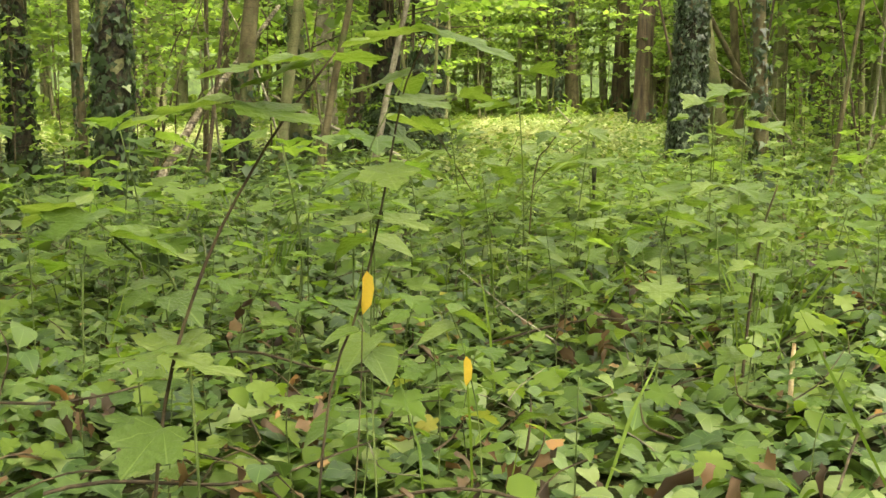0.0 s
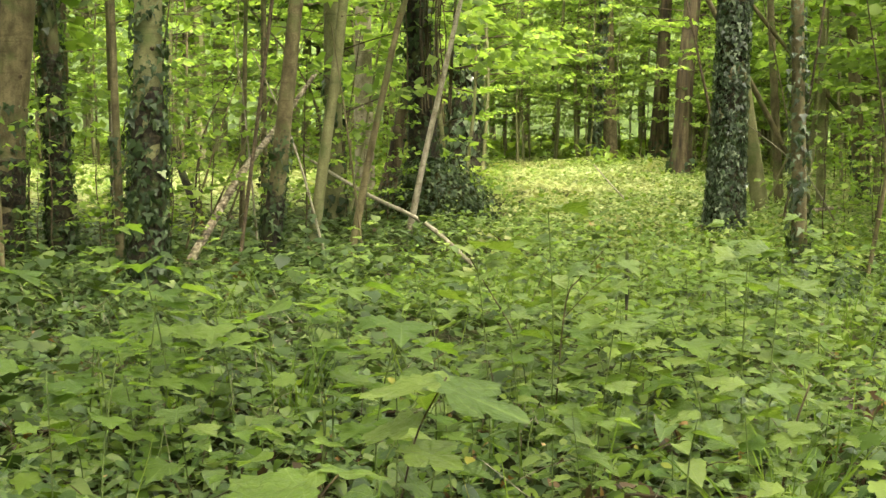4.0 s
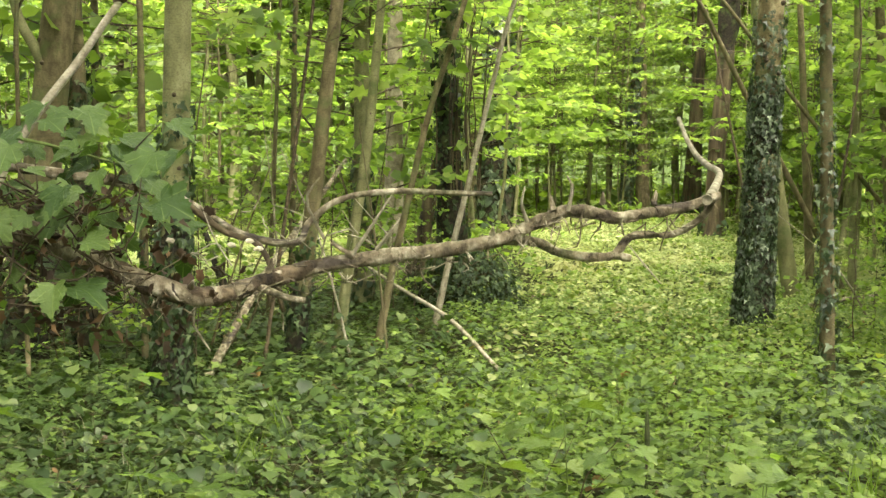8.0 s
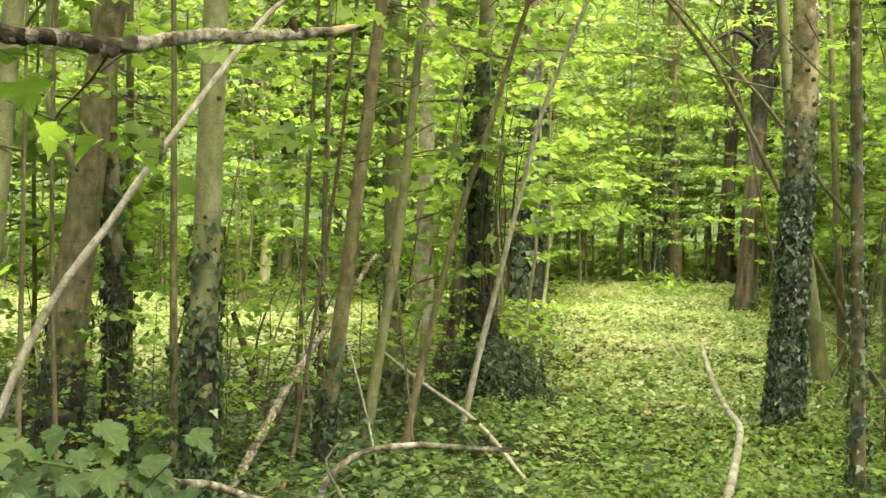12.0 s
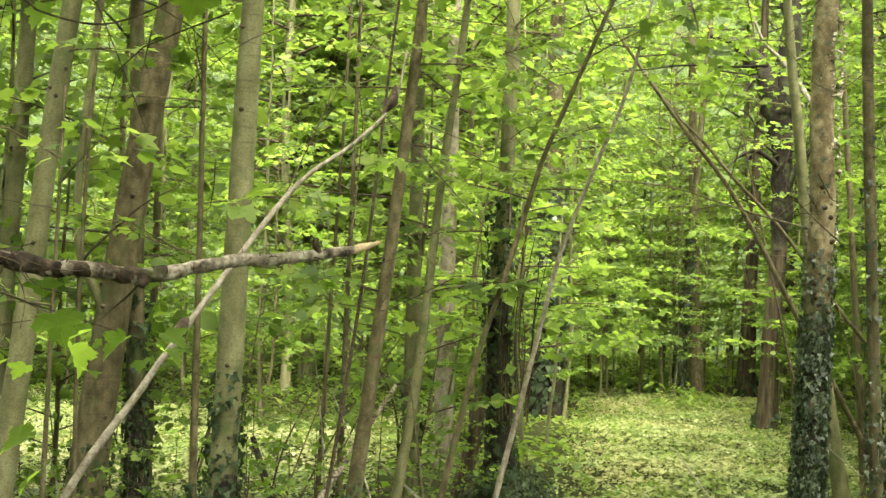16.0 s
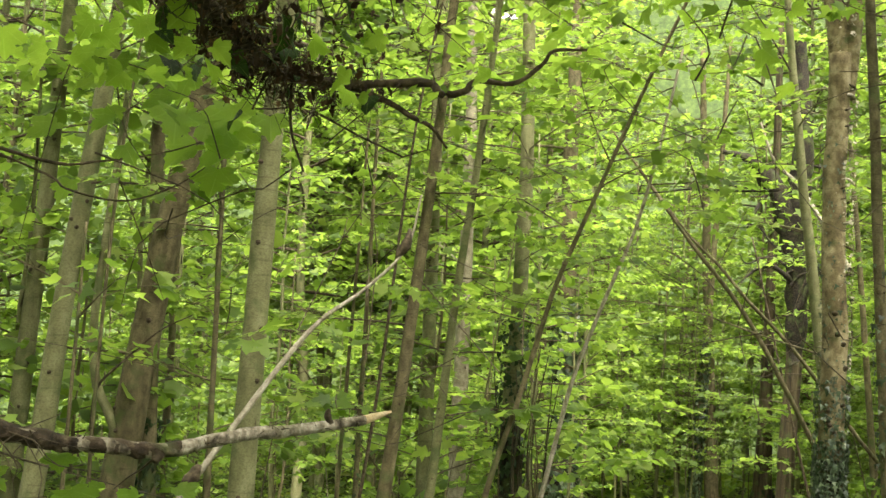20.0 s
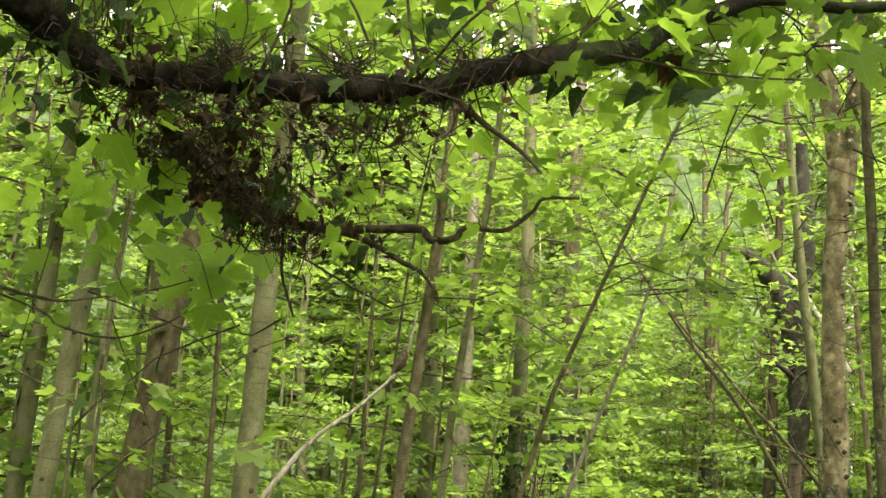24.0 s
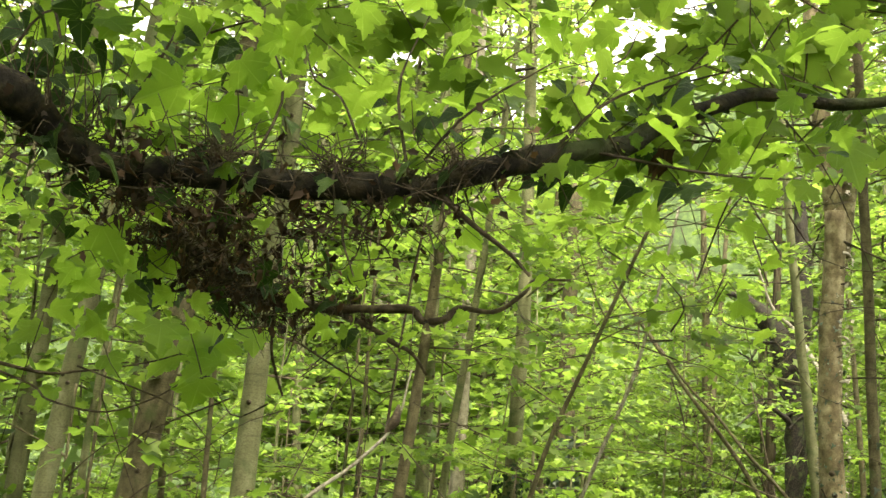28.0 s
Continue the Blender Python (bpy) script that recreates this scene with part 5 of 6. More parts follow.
# low limb: leafy shoot at the thick end, dead ivy, peeling bark
shoot = limb(low, "shoot", [(-1.2, 1.9, 1.48), (-0.9, 2.05, 1.50), (-0.72, 2.1, 1.48), (-0.56, 2.15, 1.44)], (0.005, 0.004, 0.002), GREEN_STEM, "leafy green shoot", 6)
for i in range(150):
    p = np.array([g.uniform(-0.95, -0.43), g.uniform(1.86, 2.22), g.uniform(1.26, 1.54)])
    if p[0] > -0.54 and p[2] < 1.34:
        continue
    hang_leaf(shoot, LIMB_MESHES, p, (g.normal(0, 0.35), -0.25 + g.normal(0, 0.3), 1.0), (g.normal(0.3, 0.7), -0.5, -0.35 + g.normal(0, 0.2)), 0.047 * g.uniform(0.4, 1.35))
# Dark leaves added behind and below the cluster, standing in for its shaded inside.
scatter_leaves(shoot, DARK_MESHES, 40, (-0.92, 2.05, 1.16), (-0.5, 2.3, 1.5), 0.042, g, (0, -0.6, 0.6), -0.6, 0.6, "dark ivy leaf")
scatter_leaves(shoot, DARK_MESHES, 36, (-1.0, 2.12, 1.22), (-0.62, 2.35, 1.40), 0.046, g, (0, -0.6, 0.6), -0.6, 0.6, "dark ivy leaf")
part("twig_tangle", tangle("twig_tangle", 150, lambda g: (g.uniform(-0.85, -0.5), g.uniform(1.9, 2.2), g.uniform(1.22, 1.42)), 0.11, g, 0.0017, TWIG), low, "tangle of dead ivy stems", "stuff")
part("twig_tangle", tangle("twig_tangle", 17, lambda g: (g.uniform(-0.5, -0.15), g.uniform(2.1, 2.5), g.uniform(1.26, 1.36)), 0.11, g, 0.0015, PALE_BARK, 0.2), low, "pale dry twigs", "stuff")
part("peeling_bark", tangle("peeling_bark", 190, lambda g: LOWP[int(g.triangular(0, 26, 60))] + g.normal(0, 0.010, 3) + np.array([0, 0, -0.008]), 0.036, g, 0.0016, DEADWOOD, -0.5, 1.0), low, "brown shreds of peeling bark", "stuff")
for i in range(36):
    p = np.array([g.uniform(-0.72, -0.36), g.uniform(1.85, 2.12), 0])
    p[2] = np.interp(p[0], LOWP[:, 0], LOWP[:, 2]) + g.uniform(-0.05, 0.06)
    hang_leaf(low, DEAD_MESHES, p, g.normal(0, 1, 3) + np.array([0, -0.8, 0.3]), (g.normal(0, 0.5), -0.2, -0.9), 0.019 * g.uniform(0.5, 1.1), "curled brown dead leaf")
n = 420
at = np.stack([g.uniform(-0.88, -0.42, n), g.uniform(1.95, 2.2, n), g.uniform(1.17, 1.41, n)], -1)
part("dead_leaf_mass", leaf_mesh("dead_leaf_mass", SHARD, at, g.normal(0, 1, (n, 3)) + np.array([0, -0.6, 0.2]), np.stack([g.normal(0, 0.6, n), g.normal(0, 0.4, n), -np.ones(n) * 0.8], -1), 0.017 * g.uniform(0.5, 1.4, n), DEAD, curl=0.8, fold=0.7), low, "withered brown ivy leaves", "stuff")
for q in (6, 15, 22, 27, 36, 42, 47, 52):
    p = LOWP[q] + np.array([0, -0.008, 0.012])
    d = g.normal(0, 0.5, 3) + np.array([0, -0.3, 0.8])
    limb(low, "stub", [p, p + d * 0.010, p + d * 0.022], (0.006, 0.0045, 0.002), DEADWOOD, "", 6, 0.2, 5)
for x, z in ((-0.375, 1.318), (-0.405, 1.310), (-0.36, 1.305), (-0.51, 1.315)):
    bm = bmesh.new()
    bmesh.ops.create_uvsphere(bm, u_segments=10, v_segments=6, radius=0.006)
    for v in bm.verts:
        v.co.z *= 0.9 if v.co.z > 0 else 0.6
        v.co.x *= 1.25
        v.co += 0.0022 * noise.noise_vector(v.co * 260 + Vector((x * 40, 0, 0)))
        v.co += Vector((x, 2.22, z))
    me = bpy.data.meshes.new("fungus")
    bm.to_mesh(me)
    bm.free()
    me.materials.append(FUNGUS)
    part("fungus", me, low, "small pale bracket fungus")
for pts in ([(-0.20, 2.22, 1.30), (-0.17, 2.2, 1.345), (-0.135, 2.19, 1.40)], [(-0.16, 2.22, 1.31), (-0.135, 2.2, 1.34), (-0.12, 2.2, 1.365)], [(-0.33, 2.75, 1.29), (-0.36, 2.7, 1.37), (-0.33, 2.68, 1.42)], [(0.09, 2.28, 1.36), (0.08, 2.26, 1.39), (0.085, 2.26, 1.42)], [(0.16, 2.29, 1.38), (0.165, 2.28, 1.42), (0.155, 2.27, 1.44)], [(-0.42, 2.12, 1.25), (-0.44, 2.1, 1.20), (-0.41, 2.1, 1.15)]):
    limb(low, "twig", pts, (0.004, 0.003, 0.0015), PALE_BARK, "thin dry twig", 5, 0.1, 6)

# broken limb: flakes and a few leaves at its thick end
MIDP = spline([(-1.24, 2.98, 2.29), (-0.98, 3.12, 2.273), (-0.787, 3.28, 2.325), (-0.604, 3.46, 2.356), (-0.522, 3.53, 2.375)], 40)
part("peeling_bark", tangle("peeling_bark", 60, lambda g: MIDP[int(g.integers(0, 38))] + g.normal(0, 0.012, 3), 0.03, g, 0.0015, TWIG, 0.3), mid, "dark flakes of loose bark", "stuff")
part("twig_tangle", tangle("twig_tangle", 24, lambda g: (g.uniform(-1.4, -1.2), 2.9, g.uniform(2.25, 2.32)), 0.16, g, 0.002, TWIG, -0.3), mid, "dead ivy stems", "stuff")
scatter_leaves(mid, LEAF_MESHES, 8, (-1.4, 2.75, 2.02), (-1.0, 3.3, 2.2), 0.07, g)

# overhead bough: twigs, dead leaves, ivy and bright backlit leaves
part("twig_tangle", tangle("twig_tangle", 190, lambda g: HIGHP[int(g.triangular(2, 12, 62))] + g.normal(0, 0.03, 3), 0.13, g, 0.0017, TWIG, 0.15, 0.8), high, "tangle of fine dark twigs", "stuff")
part("twig_tangle", tangle("twig_tangle", 560, lambda g: UNDERP[int(g.triangular(0, 14, 39))] + np.array([g.normal(0, 0.05), g.normal(0, 0.06), g.normal(-0.005, 0.035)]), 0.09, g, 0.0015, TWIG, -0.1, 0.9), under, "dense tangle of dead twigs", "stuff")
part("moss", tangle("moss", 700, lambda g: HIGHP[int(g.integers(0, 60))] + g.normal(0, 0.018, 3), 0.02, g, 0.0011, DARK_BARK, 0.1, 1.2), high, "ragged moss and rootlets", "stuff")
for pts in ([(-0.78, 2.05, 3.36), (-0.70, 2.05, 3.50), (-0.66, 2.1, 3.66)], [(-0.5, 2.07, 3.32), (-0.46, 2.1, 3.48), (-0.52, 2.12, 3.62)], [(-0.2, 2.06, 3.31), (-0.1, 2.06, 3.44), (0.05, 2.1, 3.56)], [(-0.2, 2.06, 3.31), (-0.24, 2.1, 3.5), (-0.2, 2.14, 3.66)], [(0.05, 2.15, 3.40), (0.15, 2.2, 3.52), (0.34, 2.24, 3.62)], [(0.12, 2.2, 3.42), (0.35, 2.25, 3.40), (0.55, 2.3, 3.41)], [(0.5, 2.41, 3.62), (0.46, 2.4, 3.7), (0.5, 2.38, 3.78)], [(-0.3, 2.06, 3.28), (-0.31, 2.05, 3.2), (-0.28, 2.04, 3.12)]):
    limb(high, "twig", pts, (0.0035, 0.003, 0.0015), TWIG, "", 5, 0.1, 8)
spots_hi = [((-0.95, 1.9, 3.42), (-0.1, 2.5, 3.72), 70), ((-0.2, 2.15, 3.45), (0.6, 2.7, 3.85), 60), ((-0.02, 2.4, 3.20), (0.55, 2.9, 3.42), 26), ((-1.0, 2.0, 3.05), (-0.6, 2.5, 3.3), 18), ((-0.5, 2.3, 3.05), (-0.1, 2.8, 3.28), 16), ((-1.3, 2.0, 3.55), (-0.4, 2.7, 4.0), 70)]
for lo, hi, n in spots_hi:
    scatter_leaves(high, LEAF_MESHES, int(1.15 * n), lo, hi, 0.062 if lo[2] > 3.3 else 0.048, g, (0, 0.25, 1.0), -0.3, 0.5)
scatter_leaves(high, DARK_MESHES, 34, (-0.98, 1.85, 3.25), (-0.5, 2.2, 3.60), 0.042, g, (0, -0.6, 0.6), -0.7, 0.5, "dark ivy leaf")
scatter_leaves(high, DARK_MESHES, 26, (-0.95, 1.88, 3.42), (-0.76, 2.02, 3.58), 0.05, g, (0, -0.6, 0.6), -0.7, 0.5, "dark ivy leaf")
for i in range(34):
    p = HIGHP[int(g.integers(4, 74))] + np.array([g.normal(0, 0.03), g.normal(0, 0.05), abs(g.normal(0.05, 0.07))])
    hang_leaf(high, DARK_MESHES, p, (g.normal(0, 0.5), -0.5, 0.7), (g.normal(0, 0.6), -0.3, -0.6), 0.042 * g.uniform(0.5, 1.3), "dark ivy leaf")
scatter_leaves(high, LIMB_MESHES[:1] + LEAF_MESHES, 44, (0.05, 2.10, 3.34), (0.62, 2.42, 3.68), 0.056, g, (0, -0.1, 1.0), -0.35, 0.5)
scatter_leaves(high, LEAF_MESHES, 44, (-1.15, 2.1, 3.02), (-0.72, 2.8, 3.42), 0.062, g, (0, 0.0, 1.0), -0.35, 0.5)
scatter_leaves(high, DARK_MESHES, 30, (-1.0, 1.95, 3.18), (-0.78, 2.2, 3.46), 0.04, g, (0, -0.6, 0.6), -0.7, 0.5, "dark ivy leaf")
for i in range(44):
    p = HIGHP[int(g.integers(8, 76))] + np.array([g.normal(0, 0.03), -abs(g.normal(0.02, 0.03)), g.normal(0.035, 0.05)])
    hang_leaf(high, LIMB_MESHES + LEAF_MESHES, p, (g.normal(0, 0.5), -0.1, 0.9), (g.normal(0, 0.7), -0.4, -0.4), 0.045 * g.uniform(0.5, 1.25))
scatter_leaves(under, DARK_MESHES, 34, (-0.88, 2.3, 3.10), (-0.40, 2.95, 3.30), 0.05, g, (0, -0.6, 0.6), -0.7, 0.5, "dark ivy leaf")
scatter_leaves(high, DARK_MESHES, 14, (-0.1, 2.05, 3.33), (0.35, 2.3, 3.56), 0.05, g, (0, -0.5, 0.7), -0.6, 0.5, "dark ivy leaf")
for i in range(50):
    p = UNDERP[int(g.triangular(0, 12, 39))] + np.array([g.normal(0, 0.07), g.normal(-0.1, 0.08), g.normal(-0.015, 0.03)])
    hang_leaf(under, DEAD_MESHES, p, g.normal(0, 1, 3) + np.array([0, -0.6, 0.2]), (g.normal(0, 0.5), g.normal(0, 0.3), -0.9), 0.024 * g.uniform(0.5, 1.2), "curled brown dead leaf")
n = 620
kk = g.triangular(0, 15, 39, n).astype(int)
at = UNDERP[kk] + np.stack([g.normal(-0.01, 0.06, n), g.normal(-0.08, 0.08, n), g.normal(-0.005, 0.038, n)], -1)
part("dead_leaf_mass", leaf_mesh("dead_leaf_mass", SHARD, at, g.normal(0, 1, (n, 3)) + np.array([0, -0.6, 0.2]), np.stack([g.normal(0, 0.6, n), g.normal(0, 0.4, n), -np.ones(n) * 0.8], -1), 0.018 * g.uniform(0.5, 1.5, n), DEAD, curl=0.8, fold=0.7), under, "mass of withered brown leaves", "stuff")
n = 260
at = HIGHP[g.triangular(0, 14, 60, n).astype(int)] + np.stack([g.normal(0, 0.04, n), g.normal(0, 0.04, n), g.normal(-0.01, 0.05, n)], -1)
part("dead_leaf_mass", leaf_mesh("dead_leaf_mass", SHARD, at, g.normal(0, 1, (n, 3)), g.normal(0, 0.7, (n, 3)) + np.array([0, 0, -0.5]), 0.018 * g.uniform(0.5, 1.5, n), DEAD, curl=0.8, fold=0.7), high, "withered brown leaf scraps", "stuff")
n = 230
at = np.stack([g.triangular(-0.85, -0.6, -0.2, n), g.uniform(2.02, 2.5, n), g.normal(3.25, 0.035, n)], -1)
part("dead_leaf_mass", leaf_mesh("dead_leaf_mass", SHARD, at, g.normal(0, 1, (n, 3)) + np.array([0, -0.6, 0.2]), np.stack([g.normal(0, 0.6, n), g.normal(0, 0.4, n), -np.ones(n) * 0.8], -1), 0.018 * g.uniform(0.5, 1.5, n), DEAD, curl=0.8, fold=0.7), high, "withered brown leaves hanging under the bough", "stuff")
part("twig_tangle", tangle("twig_tangle", 170, lambda g: (g.triangular(-0.85, -0.65, -0.1), g.uniform(2.02, 2.4), g.normal(3.265, 0.03)), 0.10, g, 0.0014, TWIG, -0.35, 0.9), high, "fine dead twigs under the bough", "stuff")
for x in np.linspace(-0.7, -0.1, 9):
    p = np.array([x, 2.05, 3.25 + g.uniform(-0.03, 0.03)])
    hang_leaf(high, DEAD_MESHES, p, g.normal(0, 1, 3) + np.array([0, -0.8, 0.2]), (g.normal(0, 0.3), 0, -1), 0.032 * g.uniform(0.5, 1.2), "curled brown dead leaf")
for p in ((0.25, 2.42, 3.50), (0.26, 2.42, 3.495), (0.275, 2.42, 3.50)):
    hang_leaf(high, DEAD_MESHES, p, (0.3, -1, 0.1), (g.normal(0, 0.3), 0, -1), 0.05, "curled brown dead leaf")

for p, d in (((-0.92, 1.92, 3.47), 0.5), ((-0.85, 1.96, 3.52), -0.3), ((-0.7, 2.05, 3.42), 0.2), ((-0.3, 2.06, 3.38), -0.4), ((0.1, 2.2, 3.5), 0.3)):
    limb(high, "twig", [p, (p[0] + 0.10 * d, p[1], p[2] + 0.08), (p[0] + 0.26 * d, p[1] + 0.05, p[2] + 0.13), (p[0] + 0.36 * d, p[1] + 0.1, p[2] + 0.22)], (0.003, 0.0024, 0.0012), TWIG, "", 5, 0.12, 10)

# fan of dry rootlets on the elbow of the bough, and smaller leaves crowding round the large ones
for i in range(26):
    f = i / 25.0
    p = np.array([-0.90 + 0.16 * f, 1.93 + 0.1 * f, 3.405 - 0.05 * f]) + g.normal(0, 0.008, 3)
    tip = p + np.array([g.normal(0.0, 0.035), g.normal(-0.02, 0.02), g.uniform(0.05, 0.15)])
    limb(high, "rootlet", [tuple(p), tuple((p + tip) / 2 + g.normal(0, 0.008, 3)), tuple(tip)], (0.0016, 0.0013, 0.0006), TWIG, "", 4, 0.1, 6)
for q in ((-0.56, 2.07, 3.335), (-0.34, 2.06, 3.32), (-0.12, 2.06, 3.33)):
    part("twig_tangle", tangle("twig_tangle", 46, lambda g: np.array(q) + g.normal(0, 0.014, 3), 0.075, g, 0.0015, TWIG, 0.55, 0.9), high, "tuft of dead shoots on the bough", "stuff")
scatter_leaves(high, LEAF_MESHES, 70, (-0.95, 2.2, 3.36), (0.1, 2.7, 3.66), 0.036, g, (0, 0.2, 1.0), -0.3, 0.5)
scatter_leaves(high, DARK_MESHES, 16, (-1.05, 1.85, 3.52), (-0.84, 2.0, 3.66), 0.045, g, (0, -0.7, 0.4), -0.9, 0.4, "dark ivy leaf")

# leafy side shoots that hang in at the edges
SHOOT_LEAVES = ((-0.87, 3.10, 0.13), (-0.98, 3.18, 0.13), (-1.05, 3.20, 0.12), (-0.92, 3.24, 0.12), (-0.80, 3.20, 0.10), (-1.12, 3.28, 0.11), (-1.31, 3.32, 0.11), (-1.38, 3.40, 0.11), (-0.96, 3.06, 0.11), (-1.02, 3.12, 0.12), (-1.18, 3.36, 0.12), (-1.07, 3.34, 0.11), (-1.36, 3.0, 0.08), (-1.26, 3.2, 0.09), (-1.45, 3.18, 0.1), (-0.9, 3.17, 0.11), (-1.2, 3.1, 0.08))
shoot2 = limb(near, "shoot", [(-1.98, 2.15, 3.25), (-1.75, 2.8, 3.12), (-1.42, 3.2, 3.04), (-1.26, 3.25, 3.05), (-1.10, 3.3, 3.09), (-0.98, 3.34, 3.14)], (0.008, 0.006, 0.003, 0.002), TWIG, "thin dark leafy shoot", 6)
limb(shoot2, "twig", [(-1.75, 2.8, 3.12), (-1.42, 3.2, 3.01), (-1.33, 3.2, 2.96), (-1.19, 3.25, 2.94), (-1.07, 3.3, 2.99), (-0.99, 3.34, 3.06), (-0.93, 3.34, 3.13)], (0.004, 0.003, 0.0015), TWIG, "", 6)
for x, z, s in SHOOT_LEAVES:
    hang_leaf(shoot2, LEAF_MESHES[:3], (x, 3.32 + g.normal(0, 0.05), z), (g.normal(0, 0.2), -0.7, 0.8), (g.normal(0.0, 0.45), -0.4, -0.45), s * g.uniform(0.9, 1.1))
hang_leaf(high, LEAF_MESHES, (0.60, 2.3, 3.49), (0.1, -0.6, 0.6), (0.3, -0.2, -0.45), 0.10, "pale upturned leaf")


# ---- ivy mound and shoots at the dark trunk ----
mound = thing("ivy_mound", "dark mound of ivy round a stump", "bush", (-0.5, 13.1, gz(-0.5, 13.1)))
g = np.random.default_rng(71)
n = 2600
a, e = g.uniform(0, 2 * np.pi, n), np.arcsin(g.uniform(0, 1, n))
rad = g.uniform(0.75, 1.05, n)
out = np.stack([np.cos(a) * np.cos(e), np.sin(a) * np.cos(e), np.sin(e)], -1)
at = np.array([-0.45, 13.05, gz(-0.5, 13.1)]) + out * np.array([0.66, 0.50, 0.70]) * rad[:, None]
part("foliage", leaf_mesh("foliage", IVY_LEAF, at, out + g.normal(0, 0.3, (n, 3)) + np.array([0, 0, 0.3]), np.stack([np.cos(a), np.sin(a), -0.8 + 0 * a], -1) + g.normal(0, 0.4, (n, 3)), 0.05 * g.uniform(0.5, 1.2, n), IVY_DARK), mound, kind="stuff")
bm = bmesh.new()
bmesh.ops.create_icosphere(bm, subdivisions=3, radius=1.0)
for v in bm.verts:
    v.co = Vector((-0.45 + 0.54 * v.co.x, 13.08 + 0.38 * v.co.y, gz(-0.5, 13.1) - 0.1 + 0.66 * v.co.z)) + 0.06 * noise.noise_vector(v.co * 3)
me = bpy.data.meshes.new("core")
bm.to_mesh(me)
bm.free()
me.materials.append(SOIL)
part("core", me, mound)
brush = thing("dead_shoots", "upright bunch of thin red-brown dead shoots", "branch", (-0.4, 13.15, 1.2))
for i in range(16):
    x, y = -0.42 + g.normal(0, 0.14), 13.15 + g.normal(0, 0.08)
    part("shoot", mesh_from("shoot", *tube(spline([(x, y, g.uniform(1.0, 1.4)), (x + g.normal(0, 0.05), y, 2.0), (x + g.normal(0, 0.1), y, g.uniform(2.4, 3.2))], 8), (0.008, 0.004), 4), RED_BARK), brush)


# ---- seedlings and near plants ----
def plant(name, points, r, mat, label, leaf_rows, meshes, category="sapling", extra=()):
    t = thing(name, label, category, tuple(points[0]))
    st = part("stem", mesh_from("stem", *tube(spline(points, 18), (r, r * 0.5), 6, 0.05, 2), mat), t)
    for pts in extra:
        part("stem", mesh_from("stem", *tube(spline(pts, 10), (r * 0.6, r * 0.3), 5), mat), t)
    for p, up, f, s in leaf_rows:
        hang_leaf(t, meshes, p, up, f, s)
    return t


g = np.random.default_rng(33)
fl = lambda a, d=-0.15: (math.cos(radians(a)), math.sin(radians(a)), d)
UPP = (0.0, -0.03, 1.0)
plant("sapling", [(-0.32, 1.28, gz(-0.3, 1.3)), (-0.29, 1.25, 0.23), (-0.24, 1.22, 0.40), (-0.17, 1.20, 0.53), (-0.10, 1.18, 0.62)], 0.0024, RED_STEM, "arching maple sapling with broad level leaves",
      [((-0.20, 1.15, 0.575), UPP, fl(188), 0.10), ((-0.19, 1.15, 0.572), (0.1, -0.1, 1), fl(-15), 0.085), ((-0.13, 1.16, 0.615), UPP, fl(200), 0.10), ((-0.12, 1.16, 0.612), (0, -0.2, 1), fl(170, -0.3), 0.075), ((-0.10, 1.18, 0.62), (0, 0, 1), fl(60), 0.06), ((-0.27, 1.2, 0.33), UPP, fl(150), 0.08), ((-0.26, 1.2, 0.32), UPP, fl(20), 0.07), ((-0.28, 1.22, 0.25), (0, -0.5, 1), fl(240, -0.5), 0.07)], FLAT_MESHES)
plant("sapling", [(-0.17, 1.52, gz(-0.1, 1.5)), (-0.14, 1.50, 0.21), (-0.10, 1.48, 0.33), (-0.07, 1.46, 0.46), (-0.055, 1.45, 0.54), (-0.04, 1.44, 0.60), (-0.01, 1.43, 0.66)], 0.0020, RED_STEM, "upright maple sapling with level leaves at its top",
      [((-0.02, 1.42, 0.655), UPP, fl(170), 0.10), ((-0.02, 1.42, 0.655), UPP, fl(-10, -0.3), 0.11), ((-0.05, 1.44, 0.60), (0, -0.3, 1), fl(150), 0.07), ((-0.05, 1.44, 0.58), (0.2, -0.2, 1), fl(-30), 0.07), ((-0.07, 1.45, 0.50), (0, -0.4, 1), fl(-70, -0.4), 0.06), ((-0.08, 1.46, 0.44), UPP, fl(200), 0.055), ((-0.07, 1.46, 0.44), UPP, fl(-20), 0.06), ((-0.06, 1.45, 0.54), (0.3, -0.4, 1), fl(30, -0.5), 0.05)], FLAT_MESHES)
plant("sapling", [(-0.34, 1.72, gz(-0.3, 1.7)), (-0.36, 1.70, 0.29), (-0.41, 1.65, 0.37), (-0.47, 1.60, 0.44)], 0.0024, GREEN_STEM, "green sloping sapling with a few leaves",
      [((-0.47, 1.6, 0.44), UPP, fl(160), 0.09), ((-0.45, 1.6, 0.43), UPP, fl(250), 0.08), ((-0.43, 1.62, 0.40), UPP, fl(20), 0.09), ((-0.38, 1.66, 0.33), UPP, fl(190), 0.07), ((-0.37, 1.68, 0.31), UPP, fl(-40), 0.07), ((-0.36, 1.7, 0.25), UPP, fl(-90, -0.4), 0.08)], SEED_MESHES)
